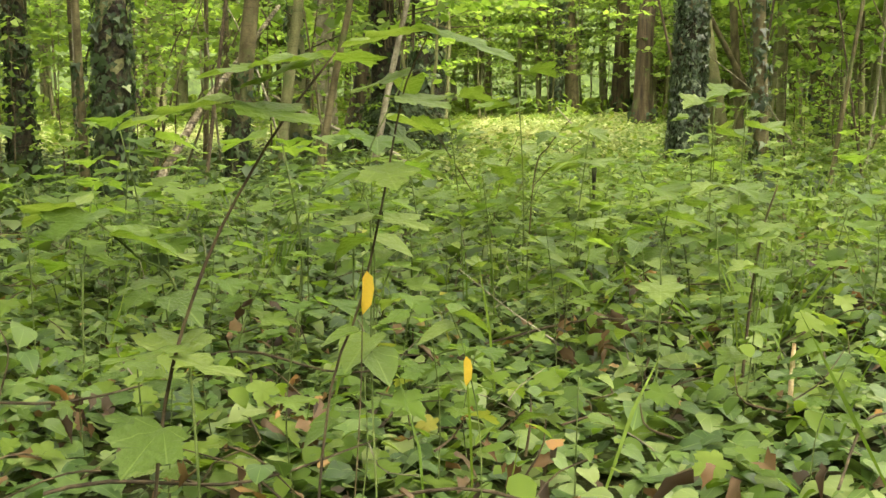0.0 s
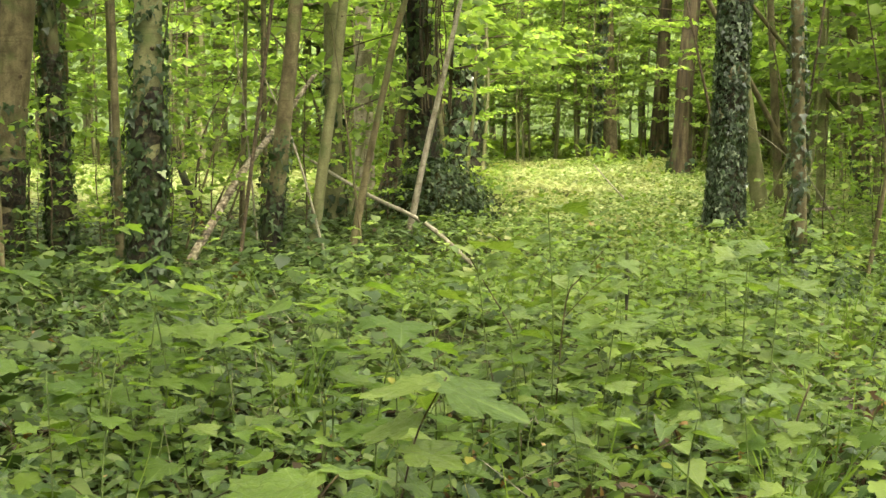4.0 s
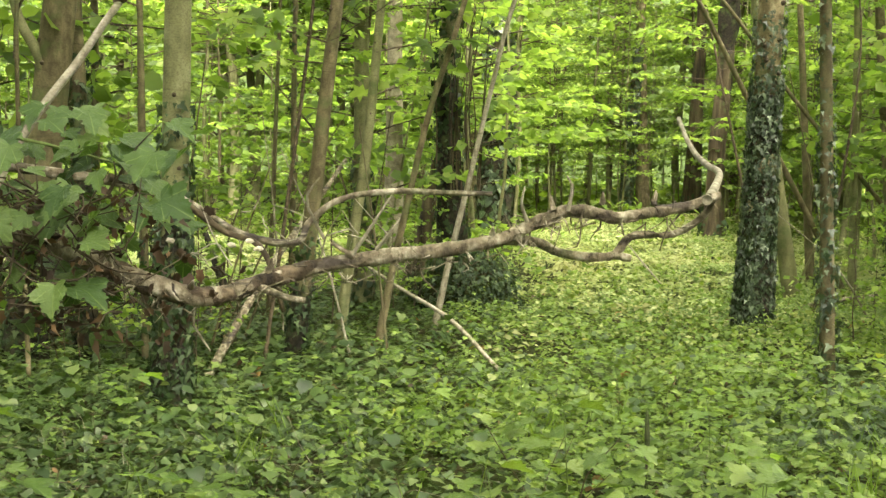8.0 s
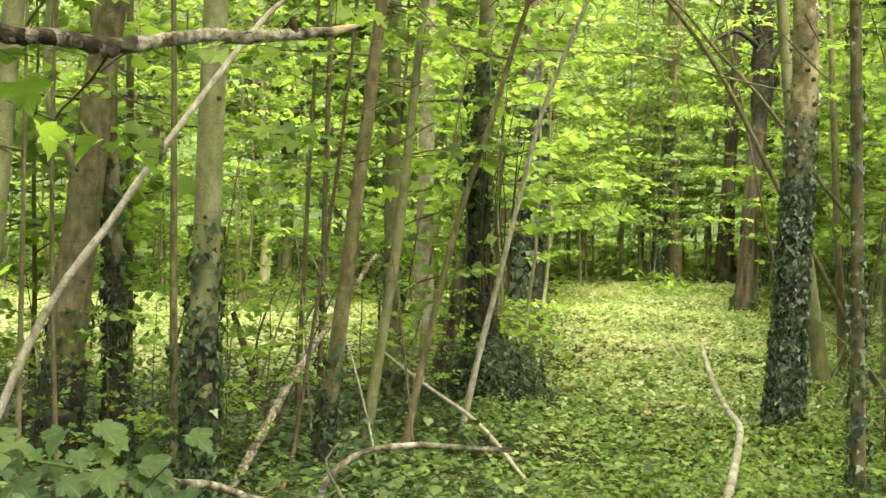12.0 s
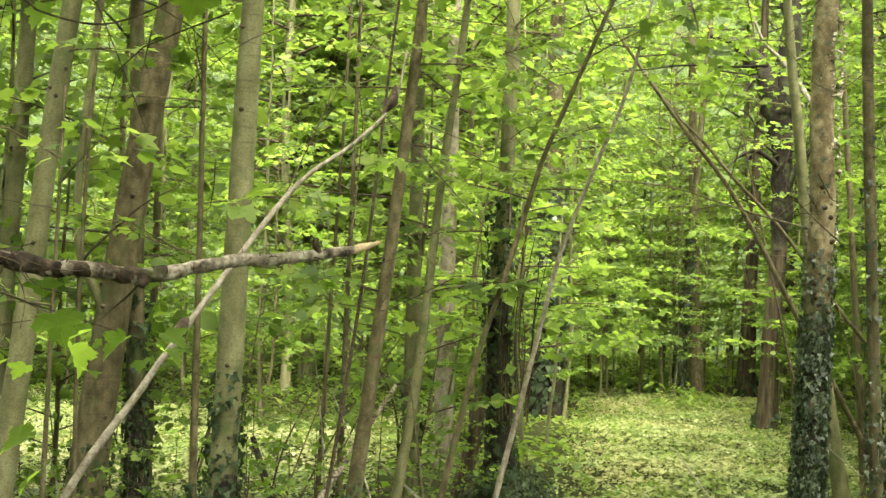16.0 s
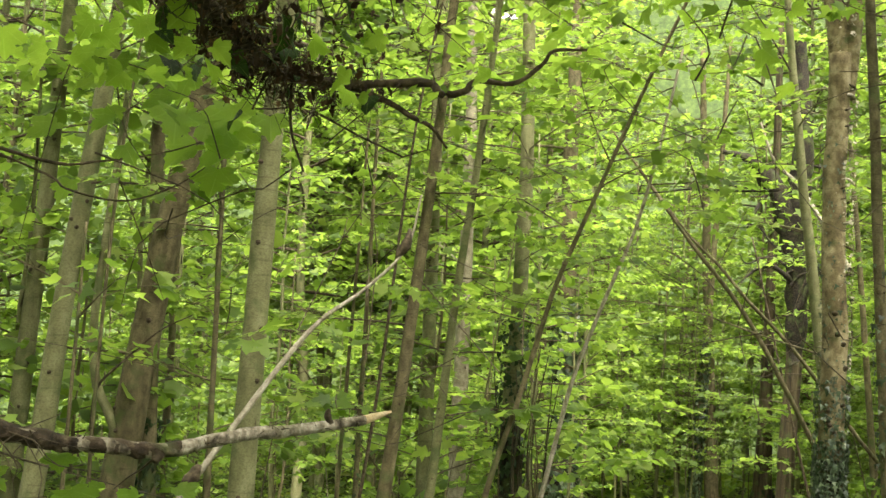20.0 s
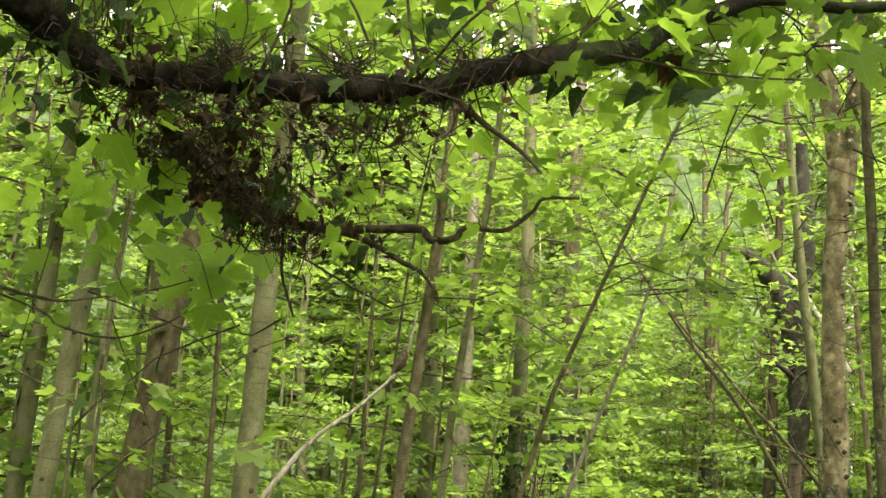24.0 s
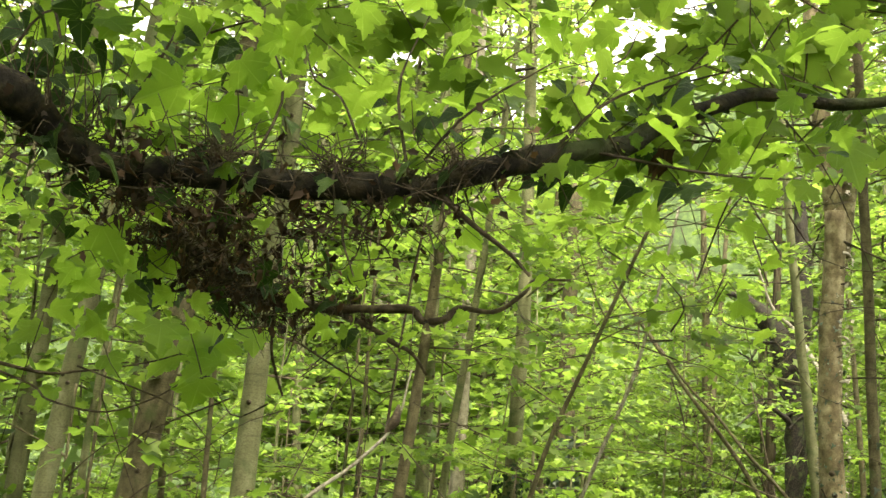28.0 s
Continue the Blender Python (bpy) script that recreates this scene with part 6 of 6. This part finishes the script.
plant("sapling", [(-0.08, 1.58, gz(0, 1.6)), (-0.09, 1.55, 0.21), (-0.09, 1.55, 0.42), (-0.10, 1.58, 0.49), (-0.05, 1.60, 0.60)], 0.0016, GREEN_STEM, "thin sapling with oval leaves",
      [((-0.09, 1.55, 0.40), UPP, fl(150), 0.06), ((-0.09, 1.55, 0.40), UPP, fl(-20), 0.06), ((-0.10, 1.58, 0.48), UPP, fl(200), 0.06), ((-0.07, 1.59, 0.55), UPP, fl(10), 0.06), ((-0.05, 1.6, 0.60), UPP, fl(80), 0.055), ((-0.09, 1.55, 0.28), UPP, fl(-120, -0.4), 0.07), ((-0.09, 1.55, 0.26), UPP, fl(-60, -0.5), 0.06)], SEED_OVALS)
yl = plant("sapling", [(0.05, 1.62, gz(0, 1.6)), (0.05, 1.62, 0.12), (0.03, 1.6, 0.24), (0.01, 1.6, 0.30)], 0.0013, GREEN_STEM, "small seedling with yellowing hanging leaves", [((0.01, 1.6, 0.30), UPP, fl(20), 0.06), ((0.02, 1.6, 0.28), UPP, fl(200), 0.06)], SEED_OVALS)
hang_leaf(yl, YELLOW_MESHES, (0.03, 1.59, 0.245), (0.5, -1, 0.1), (0.1, 0, -1), 0.042, "yellow hanging leaf")
yl2 = plant("sapling", [(-0.12, 1.46, gz(0, 1.5)), (-0.10, 1.47, 0.2), (-0.095, 1.47, 0.385)], 0.0012, RED_STEM, "thin stem with one yellow leaf", [((-0.1, 1.47, 0.3), UPP, fl(200), 0.05)], SEED_OVALS)
hang_leaf(yl2, YELLOW_MESHES, (-0.09, 1.46, 0.375), (0.7, -1, 0.1), (0.02, 0, -1), 0.055, "yellow hanging leaf")
plant("sapling", [(0.22, 5.0, gz(0.2, 5)), (0.20, 5.0, 0.0), (0.15, 5.0, 0.14), (0.04, 5.0, 0.32), (-0.02, 5.0, 0.42)], 0.004, RED_STEM, "dark thin forked sapling", [(g.uniform((-0.15, 4.9, 0.2), (0.3, 5.1, 0.5)), UPP, fl(g.uniform(0, 360)), 0.09) for i in range(12)], SEED_MESHES, "sapling", [[(0.2, 5.0, 0.0), (0.22, 5.0, 0.2), (0.3, 5.0, 0.42)]])
plant("sapling", [(0.30, 4.5, gz(0.3, 4.5)), (0.33, 4.5, 0.3), (0.38, 4.5, 0.40), (0.46, 4.5, 0.50)], 0.0035, RED_STEM, "dark sapling with forked stems and level leaves", [(g.uniform((0.2, 4.4, 0.28), (0.6, 4.6, 0.55)), UPP, fl(g.uniform(0, 360)), 0.09) for i in range(11)], SEED_MESHES, "sapling", [[(0.32, 4.5, 0.25), (0.42, 4.5, 0.36), (0.52, 4.5, 0.44)]])
plant("sapling", [(0.68, 2.8, gz(0.7, 2.8)), (0.70, 2.80, 0.15), (0.72, 2.8, 0.28), (0.75, 2.8, 0.38)], 0.004, RED_STEM, "dark stiff seedling stem", [(g.uniform((0.6, 2.75, 0.15), (0.85, 2.85, 0.4)), UPP, fl(g.uniform(0, 360)), 0.07) for i in range(7)], SEED_MESHES)
plant("sapling", [(0.43, 2.5, gz(0.4, 2.5)), (0.44, 2.5, 0.14), (0.44, 2.5, 0.27), (0.455, 2.5, 0.37)], 0.0025, GREEN_STEM, "thin pale green stem", [((0.455, 2.5, 0.37), UPP, fl(170), 0.07), ((0.45, 2.5, 0.34), UPP, fl(-10), 0.09), ((0.44, 2.5, 0.2), UPP, fl(-100), 0.08)], SEED_MESHES)
stake = stick("broken_stem", [(0.735, 2.6, gz(0.7, 2.6) - 0.02), (0.74, 2.6, 0.0), (0.742, 2.6, 0.06)], (0.006, 0.006, 0.004), SPLIT, "short pale broken upright stem", "stick")
stick("broken_stem", [(0.66, 5.5, gz(0.66, 5.5) - 0.02), (0.665, 5.5, 0.2), (0.66, 5.5, 0.40)], (0.003, 0.004, 0.013, 0.006), DARK_BARK, "charred black broken stem", "stick")

SEEDLINGS = []
for k in range(5):
    t = thing("seedling", "knee-high maple seedling with level leaves", "seedling", group="seedlings")
    h = (0.24, 0.32, 0.40, 0.48, 0.30)[k]
    path = spline([(0, 0, -0.03), (g.normal(0, 0.02), g.normal(0, 0.02), h * 0.5), (g.normal(0, 0.05), g.normal(0, 0.05), h)], 8)
    part("stem", mesh_from("stem", *tube(path, (0.0019, 0.0012), 5), GREEN_STEM), t)
    for i in range(8 if k != 3 else 11):
        q = path[max(2, 7 - i // 2)]
        a = g.uniform(0, 360)
        off = np.array(fl(a, 0.1)) * g.uniform(0.02, 0.06)
        hang_leaf(t, (SEED_MESHES, MID_MESHES, MID_MESHES, SEED_MESHES, SEED_OVALS)[k], q + off, np.array((0, -0.05, 1.0)) + g.normal(0, 0.14, 3), fl(a, -0.05), 0.066 * g.uniform(0.5, 1.25))
    SEEDLINGS.append(t)
used = [0] * 5
for i in range(244):
    y = math.sqrt(g.uniform(1.8 ** 2, 9.5 ** 2)) if i < 140 else g.uniform(1.7, 4.2)
    x = g.uniform(-0.48 * y - 0.2, 0.40 * y + 0.2)
    if i >= 200:
        x, y = (g.uniform(-1.7, -0.5), g.uniform(2.8, 5.6)) if i < 224 else (g.uniform(-0.3, 1.5), g.uniform(3.2, 7.0))
    if 140 <= i < 200 and i % 3:
        continue
    k = int(g.integers(5))
    if x < -0.35 and y > 3.0 and i % 2:
        x = abs(x) * g.uniform(0.2, 1.0)
    m = pose(x, y, gz(x, y), 0, 0, g.uniform(0, 360))
    if not used[k]:
        SEEDLINGS[k].matrix_basis = m
    else:
        c = copy_thing(SEEDLINGS[k], m)
        c.scale = [g.uniform(0.75, 1.25) * (1.3 if i >= 200 else 0.7 if y < 2.7 else 1.0)] * 3
    used[k] = 1

for i in range(18):                                # a brighter clump beside the path
    x, y = g.uniform(-1.35, -0.15), g.uniform(2.7, 4.6)
    c = copy_thing(SEEDLINGS[1 + i % 2], pose(x, y, gz(x, y), 0, 0, g.uniform(0, 360)))
    c.scale = [g.uniform(1.05, 1.5)] * 3

# dead twigs on the ground
def lying(g):
    y = math.sqrt(g.uniform(1.3 ** 2, 6.5 ** 2))
    x = g.uniform(-0.5 * y - 0.2, 0.42 * y + 0.2)
    return x, y, gz(x, y) + g.uniform(0.03, 0.16)


g = np.random.default_rng(78)
tagged(new("dead_twigs", tangle("dead_twigs", 420, lying, 0.16, g, 0.0022, RED_STEM, 0.05, 0.6)), "thin brown dead twigs lying over the ivy", "twigs", kind="stuff")
tagged(new("dead_twigs", tangle("dead_twigs", 150, lying, 0.2, g, 0.0016, PALE_BARK, 0.5, 0.5)), "pale dry grass stems and twigs in the ivy", "twigs", kind="stuff")
for x, y, turn, ln, r in ((-0.42, 1.75, 20, 0.34, 0.006), (0.12, 1.62, -25, 0.3, 0.005), (-0.85, 2.2, 15, 0.4, 0.007), (0.75, 2.1, 60, 0.3, 0.005), (-0.35, 2.7, -30, 0.36, 0.006), (0.5, 3.2, 10, 0.4, 0.006), (1.2, 3.4, -40, 0.45, 0.007)):
    c, s = math.cos(radians(turn)) * ln, math.sin(radians(turn)) * ln
    z = gz(x, y) + 0.09
    stick("fallen_twig", [(x - c, y - s, z - 0.02), (x - 0.3 * c, y - 0.3 * s + 0.02, z + 0.03), (x + 0.4 * c, y + 0.4 * s - 0.02, z + 0.02), (x + c, y + s, z + 0.06)], (0.5 * r, 0.55 * r, 0.4 * r, 0.2 * r), TWIG, "crooked brown fallen twig on the ivy", "twig", 6, 0.1, 14)

# grass blades, fine stems
g = np.random.default_rng(77)
cx = np.concatenate([np.repeat([0.78, 0.9, -0.6, 1.6, -1.2, 0.2, 0.7, 2.0], 26), g.uniform(-1.6, 1.9, 160)])
cy = np.concatenate([np.repeat([3.1, 3.4, 4.4, 5.5, 6.0, 6.8, 7.6, 6.6], 26), g.uniform(1.8, 8, 160)])
x, y = cx + g.normal(0, 0.05, len(cx)), cy + g.normal(0, 0.05, len(cx))
n = len(x)
tagged(new("grass", leaf_mesh("grass", BLADE, np.stack([x, y, soil(x, y)], -1), g.normal(0, 1, (n, 3)), np.stack([g.normal(0, 0.35, n), g.normal(0, 0.35, n), np.ones(n)], -1), g.uniform(0.15, 0.42, n), HERB, curl=0.25)), "thin pale green grass blades among the ivy", "grass", kind="stuff")
n = 4500
y = np.sqrt(g.uniform(13 ** 2, 30 ** 2, n))
x = g.uniform(-0.7, 4.9, n)
k = g.uniform(0, 1, n) < meadow_at(x, y)
x, y = x[k], y[k]
n = len(x)
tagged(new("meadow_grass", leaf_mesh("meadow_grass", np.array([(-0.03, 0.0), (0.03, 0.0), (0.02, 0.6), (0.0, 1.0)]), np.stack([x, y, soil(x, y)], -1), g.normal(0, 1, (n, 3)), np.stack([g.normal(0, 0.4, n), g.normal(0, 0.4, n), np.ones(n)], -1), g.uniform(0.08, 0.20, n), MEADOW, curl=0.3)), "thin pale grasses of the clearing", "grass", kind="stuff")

# leafy shoots that hang in front of the trunks
for pts, lv in (([(-1.95, 2.2, 2.2), (-1.5, 2.7, 2.1), (-1.22, 3.0, 2.15)], [(-1.2, 3.0, 1.88), (-1.16, 3.0, 2.17), (-1.26, 2.95, 2.05), (-1.3, 2.9, 1.95), (-1.22, 3.05, 2.25), (-1.32, 2.8, 2.2)]),
                ([(-1.6, 2.6, 2.38), (-1.5, 3.5, 2.2), (-1.32, 4.2, 2.06)], [(-1.34, 4.0, 2.08), (-1.31, 4.3, 2.09), (-1.27, 4.2, 2.03), (-1.40, 3.5, 1.7), (-1.42, 3.9, 2.1)])):
    sh = limb(near, "shoot", pts, (0.004, 0.003, 0.0015), TWIG, "thin leafy shoot", 5, 0.1, 14)
    for p in lv:
        hang_leaf(sh, LEAF_MESHES, p, np.array((0, -0.3, 1.0)) + g.normal(0, 0.25, 3), (g.normal(0, 0.8), -0.4, -0.25), 0.10 * g.uniform(0.7, 1.1))

# leaf masses of the overhanging tree behind and above the bough
g = np.random.default_rng(95)
crown_tubes, crown_rows = [], []
for i in range(54):
    p = np.array([g.uniform(-1.7, 1.3) if i < 44 else g.uniform(0.1, 1.0), g.uniform(2.5, 3.6), 0])
    p[2] = 3.75 + 0.36 * (p[1] - 2.5) + g.uniform(-0.25, 0.75)
    a = g.uniform(0, 2 * np.pi)
    tb, rw = spray(p, (np.cos(a), np.sin(a), g.uniform(0.0, 0.3)), g.uniform(0.35, 0.6), g, 0.004, 0.10, 0.095, 0.2)
    crown_tubes += tb
    crown_rows += rw
bough2 = limb(near, "limb", [(-1.96, 2.1, 4.6), (-1.2, 2.6, 4.35), (-0.4, 2.95, 4.3), (0.4, 3.1, 4.4), (1.1, 3.2, 4.5)], (0.04, 0.03, 0.02, 0.012, 0.006), DARK_BARK, "dark leafy upper bough", 9, 0.1, 40)
part("branchwork", twig_mesh("branchwork", crown_tubes, TWIG, 4), bough2, kind="stuff")
part("foliage", rows_mesh("foliage", crown_rows, MAPLE_FINE, CANOPY), bough2, "bright backlit maple leaves", "stuff")

# fine bare twigs among the leaves overhead
g = np.random.default_rng(96)
for name_at, m, reach, r in ((((-1.2, 2.4, 3.4), (0.9, 3.4, 4.4)), 60, 0.42, 0.0022), (((0.2, 2.4, 3.0), (1.1, 3.6, 3.9)), 34, 0.40, 0.0020), (((-1.3, 2.6, 2.9), (-0.5, 3.6, 3.6)), 30, 0.42, 0.0022)):
    part("twig_tangle", tangle("twig_tangle", m, lambda g: g.uniform(*name_at), reach, g, r, TWIG, 0.1, 0.55), bough2, "fine crooked dark twigs", "stuff")
hanging = thing("hanging_twigs", "thin dark crooked twigs of the understorey", "twigs", (0, 7.0, 3.0), kind="stuff")
part("twig", tangle("twig", 80, lambda g: (g.uniform(-3.0, 2.4), g.uniform(6.0, 9.5), g.uniform(2.2, 5.6)), 0.8, g, 0.0036, TWIG, 0.2, 0.9), hanging, kind="stuff")

# low cover that goes on round about
g = np.random.default_rng(88)
for shape, size, n, mat, lift, label in ((FLAT, 0.052, 20000, COVER, (0.01, 0.13), "ivy and low leaves round about"), (FLAT, 0.06, 22000, SHADE_COVER, (0.01, 0.10), "ivy round about, darkened in colour for tree shade"), (OVAL, 0.05, 2500, LITTER, (0.01, 0.05), "scattered fallen leaves round about")):
    r, a = 13 * g.uniform(0.0, 1, n) ** 0.95, g.uniform(0, 2 * np.pi, n)
    x, y = r * np.sin(a), r * np.cos(a)
    k = (y < 1.45) | (np.abs(x + 0.03 * y) > 0.50 * y + 0.55)
    x, y = x[k], y[k]
    n = len(x)
    a = g.uniform(0, 2 * np.pi, n)
    tagged(new("ground_ivy", leaf_mesh("ground_ivy", shape, np.stack([x, y, soil(x, y) + g.uniform(*lift, n)], -1), np.stack([g.normal(0, 0.35, n), g.normal(0, 0.35, n), np.ones(n)], -1), np.stack([np.cos(a), np.sin(a), g.normal(-0.1, 0.2, n)], -1), size * g.uniform(0.6, 1.5, n), mat)), label, "ground cover", kind="stuff")

# thin odds and ends among the trunks
stick("side_limb", [(-3.44, 9.32, 2.0), (-3.51, 9.3, 2.20), (-3.63, 9.28, 2.43), (-3.69, 9.28, 2.76), (-3.70, 9.3, 3.14), (-3.66, 9.3, 3.8), (-3.6, 9.3, 4.8)], (0.045, 0.042, 0.038, 0.034, 0.03, 0.02), GREY_BARK, "curved grey side limb on the stout leaning trunk", "branch")
stick("arching_branch", [(2.36, 12.4, 3.1), (1.93, 13.6, 3.35), (1.60, 14.2, 3.52), (1.20, 14.6, 3.68), (0.67, 14.9, 3.76), (0.13, 15.0, 3.78)], (0.012, 0.011, 0.009, 0.007, 0.004), BROWN_BARK, "thin arching bare branch", "branch")
stick("arching_branch", [(0.41, 14.0, 4.89), (0.78, 14.0, 4.92), (1.22, 14.0, 4.98), (1.66, 14.0, 4.97), (2.15, 14.0, 5.0)], (0.006, 0.009, 0.011, 0.014, 0.018), DARK_BARK, "dark level dead branch", "branch")
stick("bare_branch", [(3.02, 14.5, 4.2), (3.1, 16.5, 5.0), (2.98, 18.0, 5.83), (2.66, 18.0, 6.14), (2.45, 18.0, 6.71)], (0.03, 0.03, 0.03, 0.025, 0.012), PALE_BARK, "pale crooked bare branch", "branch")
stick("bare_branch", [(-3.5, 8.9, 2.1), (-3.36, 8.6, 2.40), (-3.17, 8.5, 2.58), (-2.90, 8.5, 2.83), (-2.66, 8.5, 2.96)], (0.012, 0.010, 0.008, 0.004), TWIG, "thin dark forked twig", "branch")
tree((-2.66, 6.5), (0.0, 0.0), 0.017, 3.6, BROWN_BARK, "thin dark young stem with few leaves", 61, None, (2.0, 4, 0.7))
tree((-2.05, 12.0), (0.0, 0.0), 0.030, 6.5, BROWN_BARK, "thin brown young trunk with ivy specks", 62, [(0.0, 3.0, 40, 0.06)], (2.6, 7, 1.2))
tree((-2.35, 12.4), (0.02, 0.0), 0.024, 6.0, BROWN_BARK, "thin brown young trunk among others", 63, None, (2.4, 7, 1.2))
g = np.random.default_rng(99)
for i in range(26):
    y = g.uniform(8.8, 13.0)
    x = g.uniform(-0.42 * y, -0.9) if i < 20 else g.uniform(2.6, 0.4 * y)
    h, l = g.uniform(0.6, 2.4), g.normal(0, 0.35)
    stick("dry_stem", [(x, y, gz(x, y) - 0.03), (x + 0.5 * l * h + g.normal(0, 0.05), y, h * 0.5), (x + l * h, y + g.normal(0, 0.2), h)], (0.012, 0.009, 0.004), (TWIG, BROWN_BARK, PALE_BARK)[i % 3], "thin dry upright stem in the brush", "stem", 5)

for i in range(24):
    y = g.uniform(6.5, 15.0)
    x = g.uniform(-0.42, 0.36) * y
    if -0.6 < x < 2.6 or (x + 2.0) ** 2 + (y - 7.6) ** 2 < 0.3:
        continue
    h, l = g.uniform(3.5, 7.5), g.normal(0, 0.2)
    stick("slender_stem", [(x, y, gz(x, y) - 0.03), (x + 0.3 * l * h + g.normal(0, 0.14), y, h * 0.35), (x + 0.6 * l * h + g.normal(0, 0.25), y + g.normal(0, 0.2), h * 0.7), (x + l * h + g.normal(0, 0.2), y + g.normal(0, 0.3), h)], (0.017, 0.014, 0.010, 0.005), (TWIG, BROWN_BARK, GREY_BARK)[i % 3], "slender bare young stem among the trunks", "stem", 6, 0.06, 18, i)

# forked top of the ivy-clad trunk, with scraps of old ivy on its bark
def fork_limb(points, radii, seed):
    return part("limb", mesh_from("limb", *tube(spline(points, 26), radii, 12, 0.04, seed), PAPER_BARK), P_TREE)


fork_limb([(2.46, 12.2, 5.6), (2.43, 12.2, 6.1), (2.36, 12.2, 6.62), (2.28, 12.2, 7.1), (2.19, 12.2, 7.8), (2.1, 12.2, 10.5)], (0.112, 0.108, 0.097, 0.09, 0.085, 0.05), 5)
fork_limb([(2.47, 12.2, 5.6), (2.53, 12.2, 6.1), (2.59, 12.2, 6.62), (2.61, 12.2, 7.1), (2.65, 12.2, 7.8), (2.9, 12.2, 10.5)], (0.112, 0.10, 0.087, 0.08, 0.075, 0.05), 6)
g = np.random.default_rng(17)
tubes, rows = [], []
for i in range(18):
    q = g.uniform(0, 1)
    p = np.array([2.4 + 0.4 * q * g.choice([-0.6, 1]), 12.2, 6.4 + 3.8 * q])
    a = g.uniform(0, 2 * np.pi)
    tb, rw = spray(p, (np.cos(a), np.sin(a), g.uniform(0.1, 0.5)), g.uniform(1.0, 2.0), g, 0.014, 0.15, 0.12, 0.32)
    tubes += tb
    rows += rw
part("branchwork", twig_mesh("branchwork", tubes, BROWN_BARK, 4), P_TREE, kind="stuff")
part("crown", rows_mesh("crown", rows, MAPLE_MID, CANOPY), P_TREE, "bright green maple leaves", "stuff")
for i in range(20):
    z, a, w = 3.3 + 0.125 * i + g.uniform(-0.06, 0.06), g.uniform(-2.3, -0.9), g.uniform(0.35, 0.9)
    k = np.linspace(a - w, a + w, 9)
    ring = np.stack([2.395 + 0.0135 * z + 0.134 * np.cos(k), 12.2 + 0.134 * np.sin(k), z + 0.02 * np.sin(3 * k + i)], -1)
    part("bark_ridge", mesh_from("bark_ridge", *tube(ring, (0.002, g.uniform(0.010, 0.02), 0.002), 6, 0.25, i), TWIG if i % 3 else FUNGUS), P_TREE, "ragged dark ring scar")
n = 420
z, a = g.uniform(2.2, 7.6, n), g.uniform(np.pi * 0.9, np.pi * 2.1, n)
out = np.stack([np.cos(a), np.sin(a), 0 * a], -1)
at = np.stack([2.40 + 0.012 * z, np.full(n, 12.2), z], -1) + out * 0.132
part("ivy_scrap", leaf_mesh("ivy_scrap", FLAT, at, out + g.normal(0, 0.5, (n, 3)), np.stack([np.cos(a + 1.5), np.sin(a + 1.5), 0.3 * a / a], -1) + g.normal(0, 0.5, (n, 3)), 0.05 * g.uniform(0.4, 1.2, n), FUNGUS), P_TREE, "pale scraps of dead ivy", "stuff")
pieces = []
for i in range(620):
    z, a = g.uniform(2.6, 7.4), g.uniform(-3.6, 0.5)
    w = 0.128 if z < 5.6 else 0.10
    cx = 2.395 + 0.0135 * z + (0 if z < 5.6 else g.choice([-0.09, 0.06]) * (z - 5.4) / 1.2)
    p, d = np.array([cx + w * np.cos(a), 12.2 + w * np.sin(a), z]), np.array([np.cos(a), np.sin(a), g.normal(0.1, 0.5)])
    pieces.append(tube(np.stack([p, p + d * 0.02, p + d * g.uniform(0.03, 0.055)]), (0.005, 0.003, 0.001), 3))
part("root_fringe", mesh_from("root_fringe", *joined(pieces), PALE_BARK), P_TREE, "pale fringe of dead ivy rootlets", "stuff")
spray_leaf = thing("leafy_branch", "small leafy branch on the leaning pole", "branch", (0.85, 11.55, 4.3))
tubes, rows = spray((0.85, 11.55, 4.32), (0.8, 0.1, 0.1), 0.5, g, 0.006, 0.10, 0.13, 0.2)
part("twig", twig_mesh("twig", tubes, TWIG, 4), spray_leaf)
part("foliage", rows_mesh("foliage", rows, MAPLE, CANOPY), spray_leaf, kind="stuff")
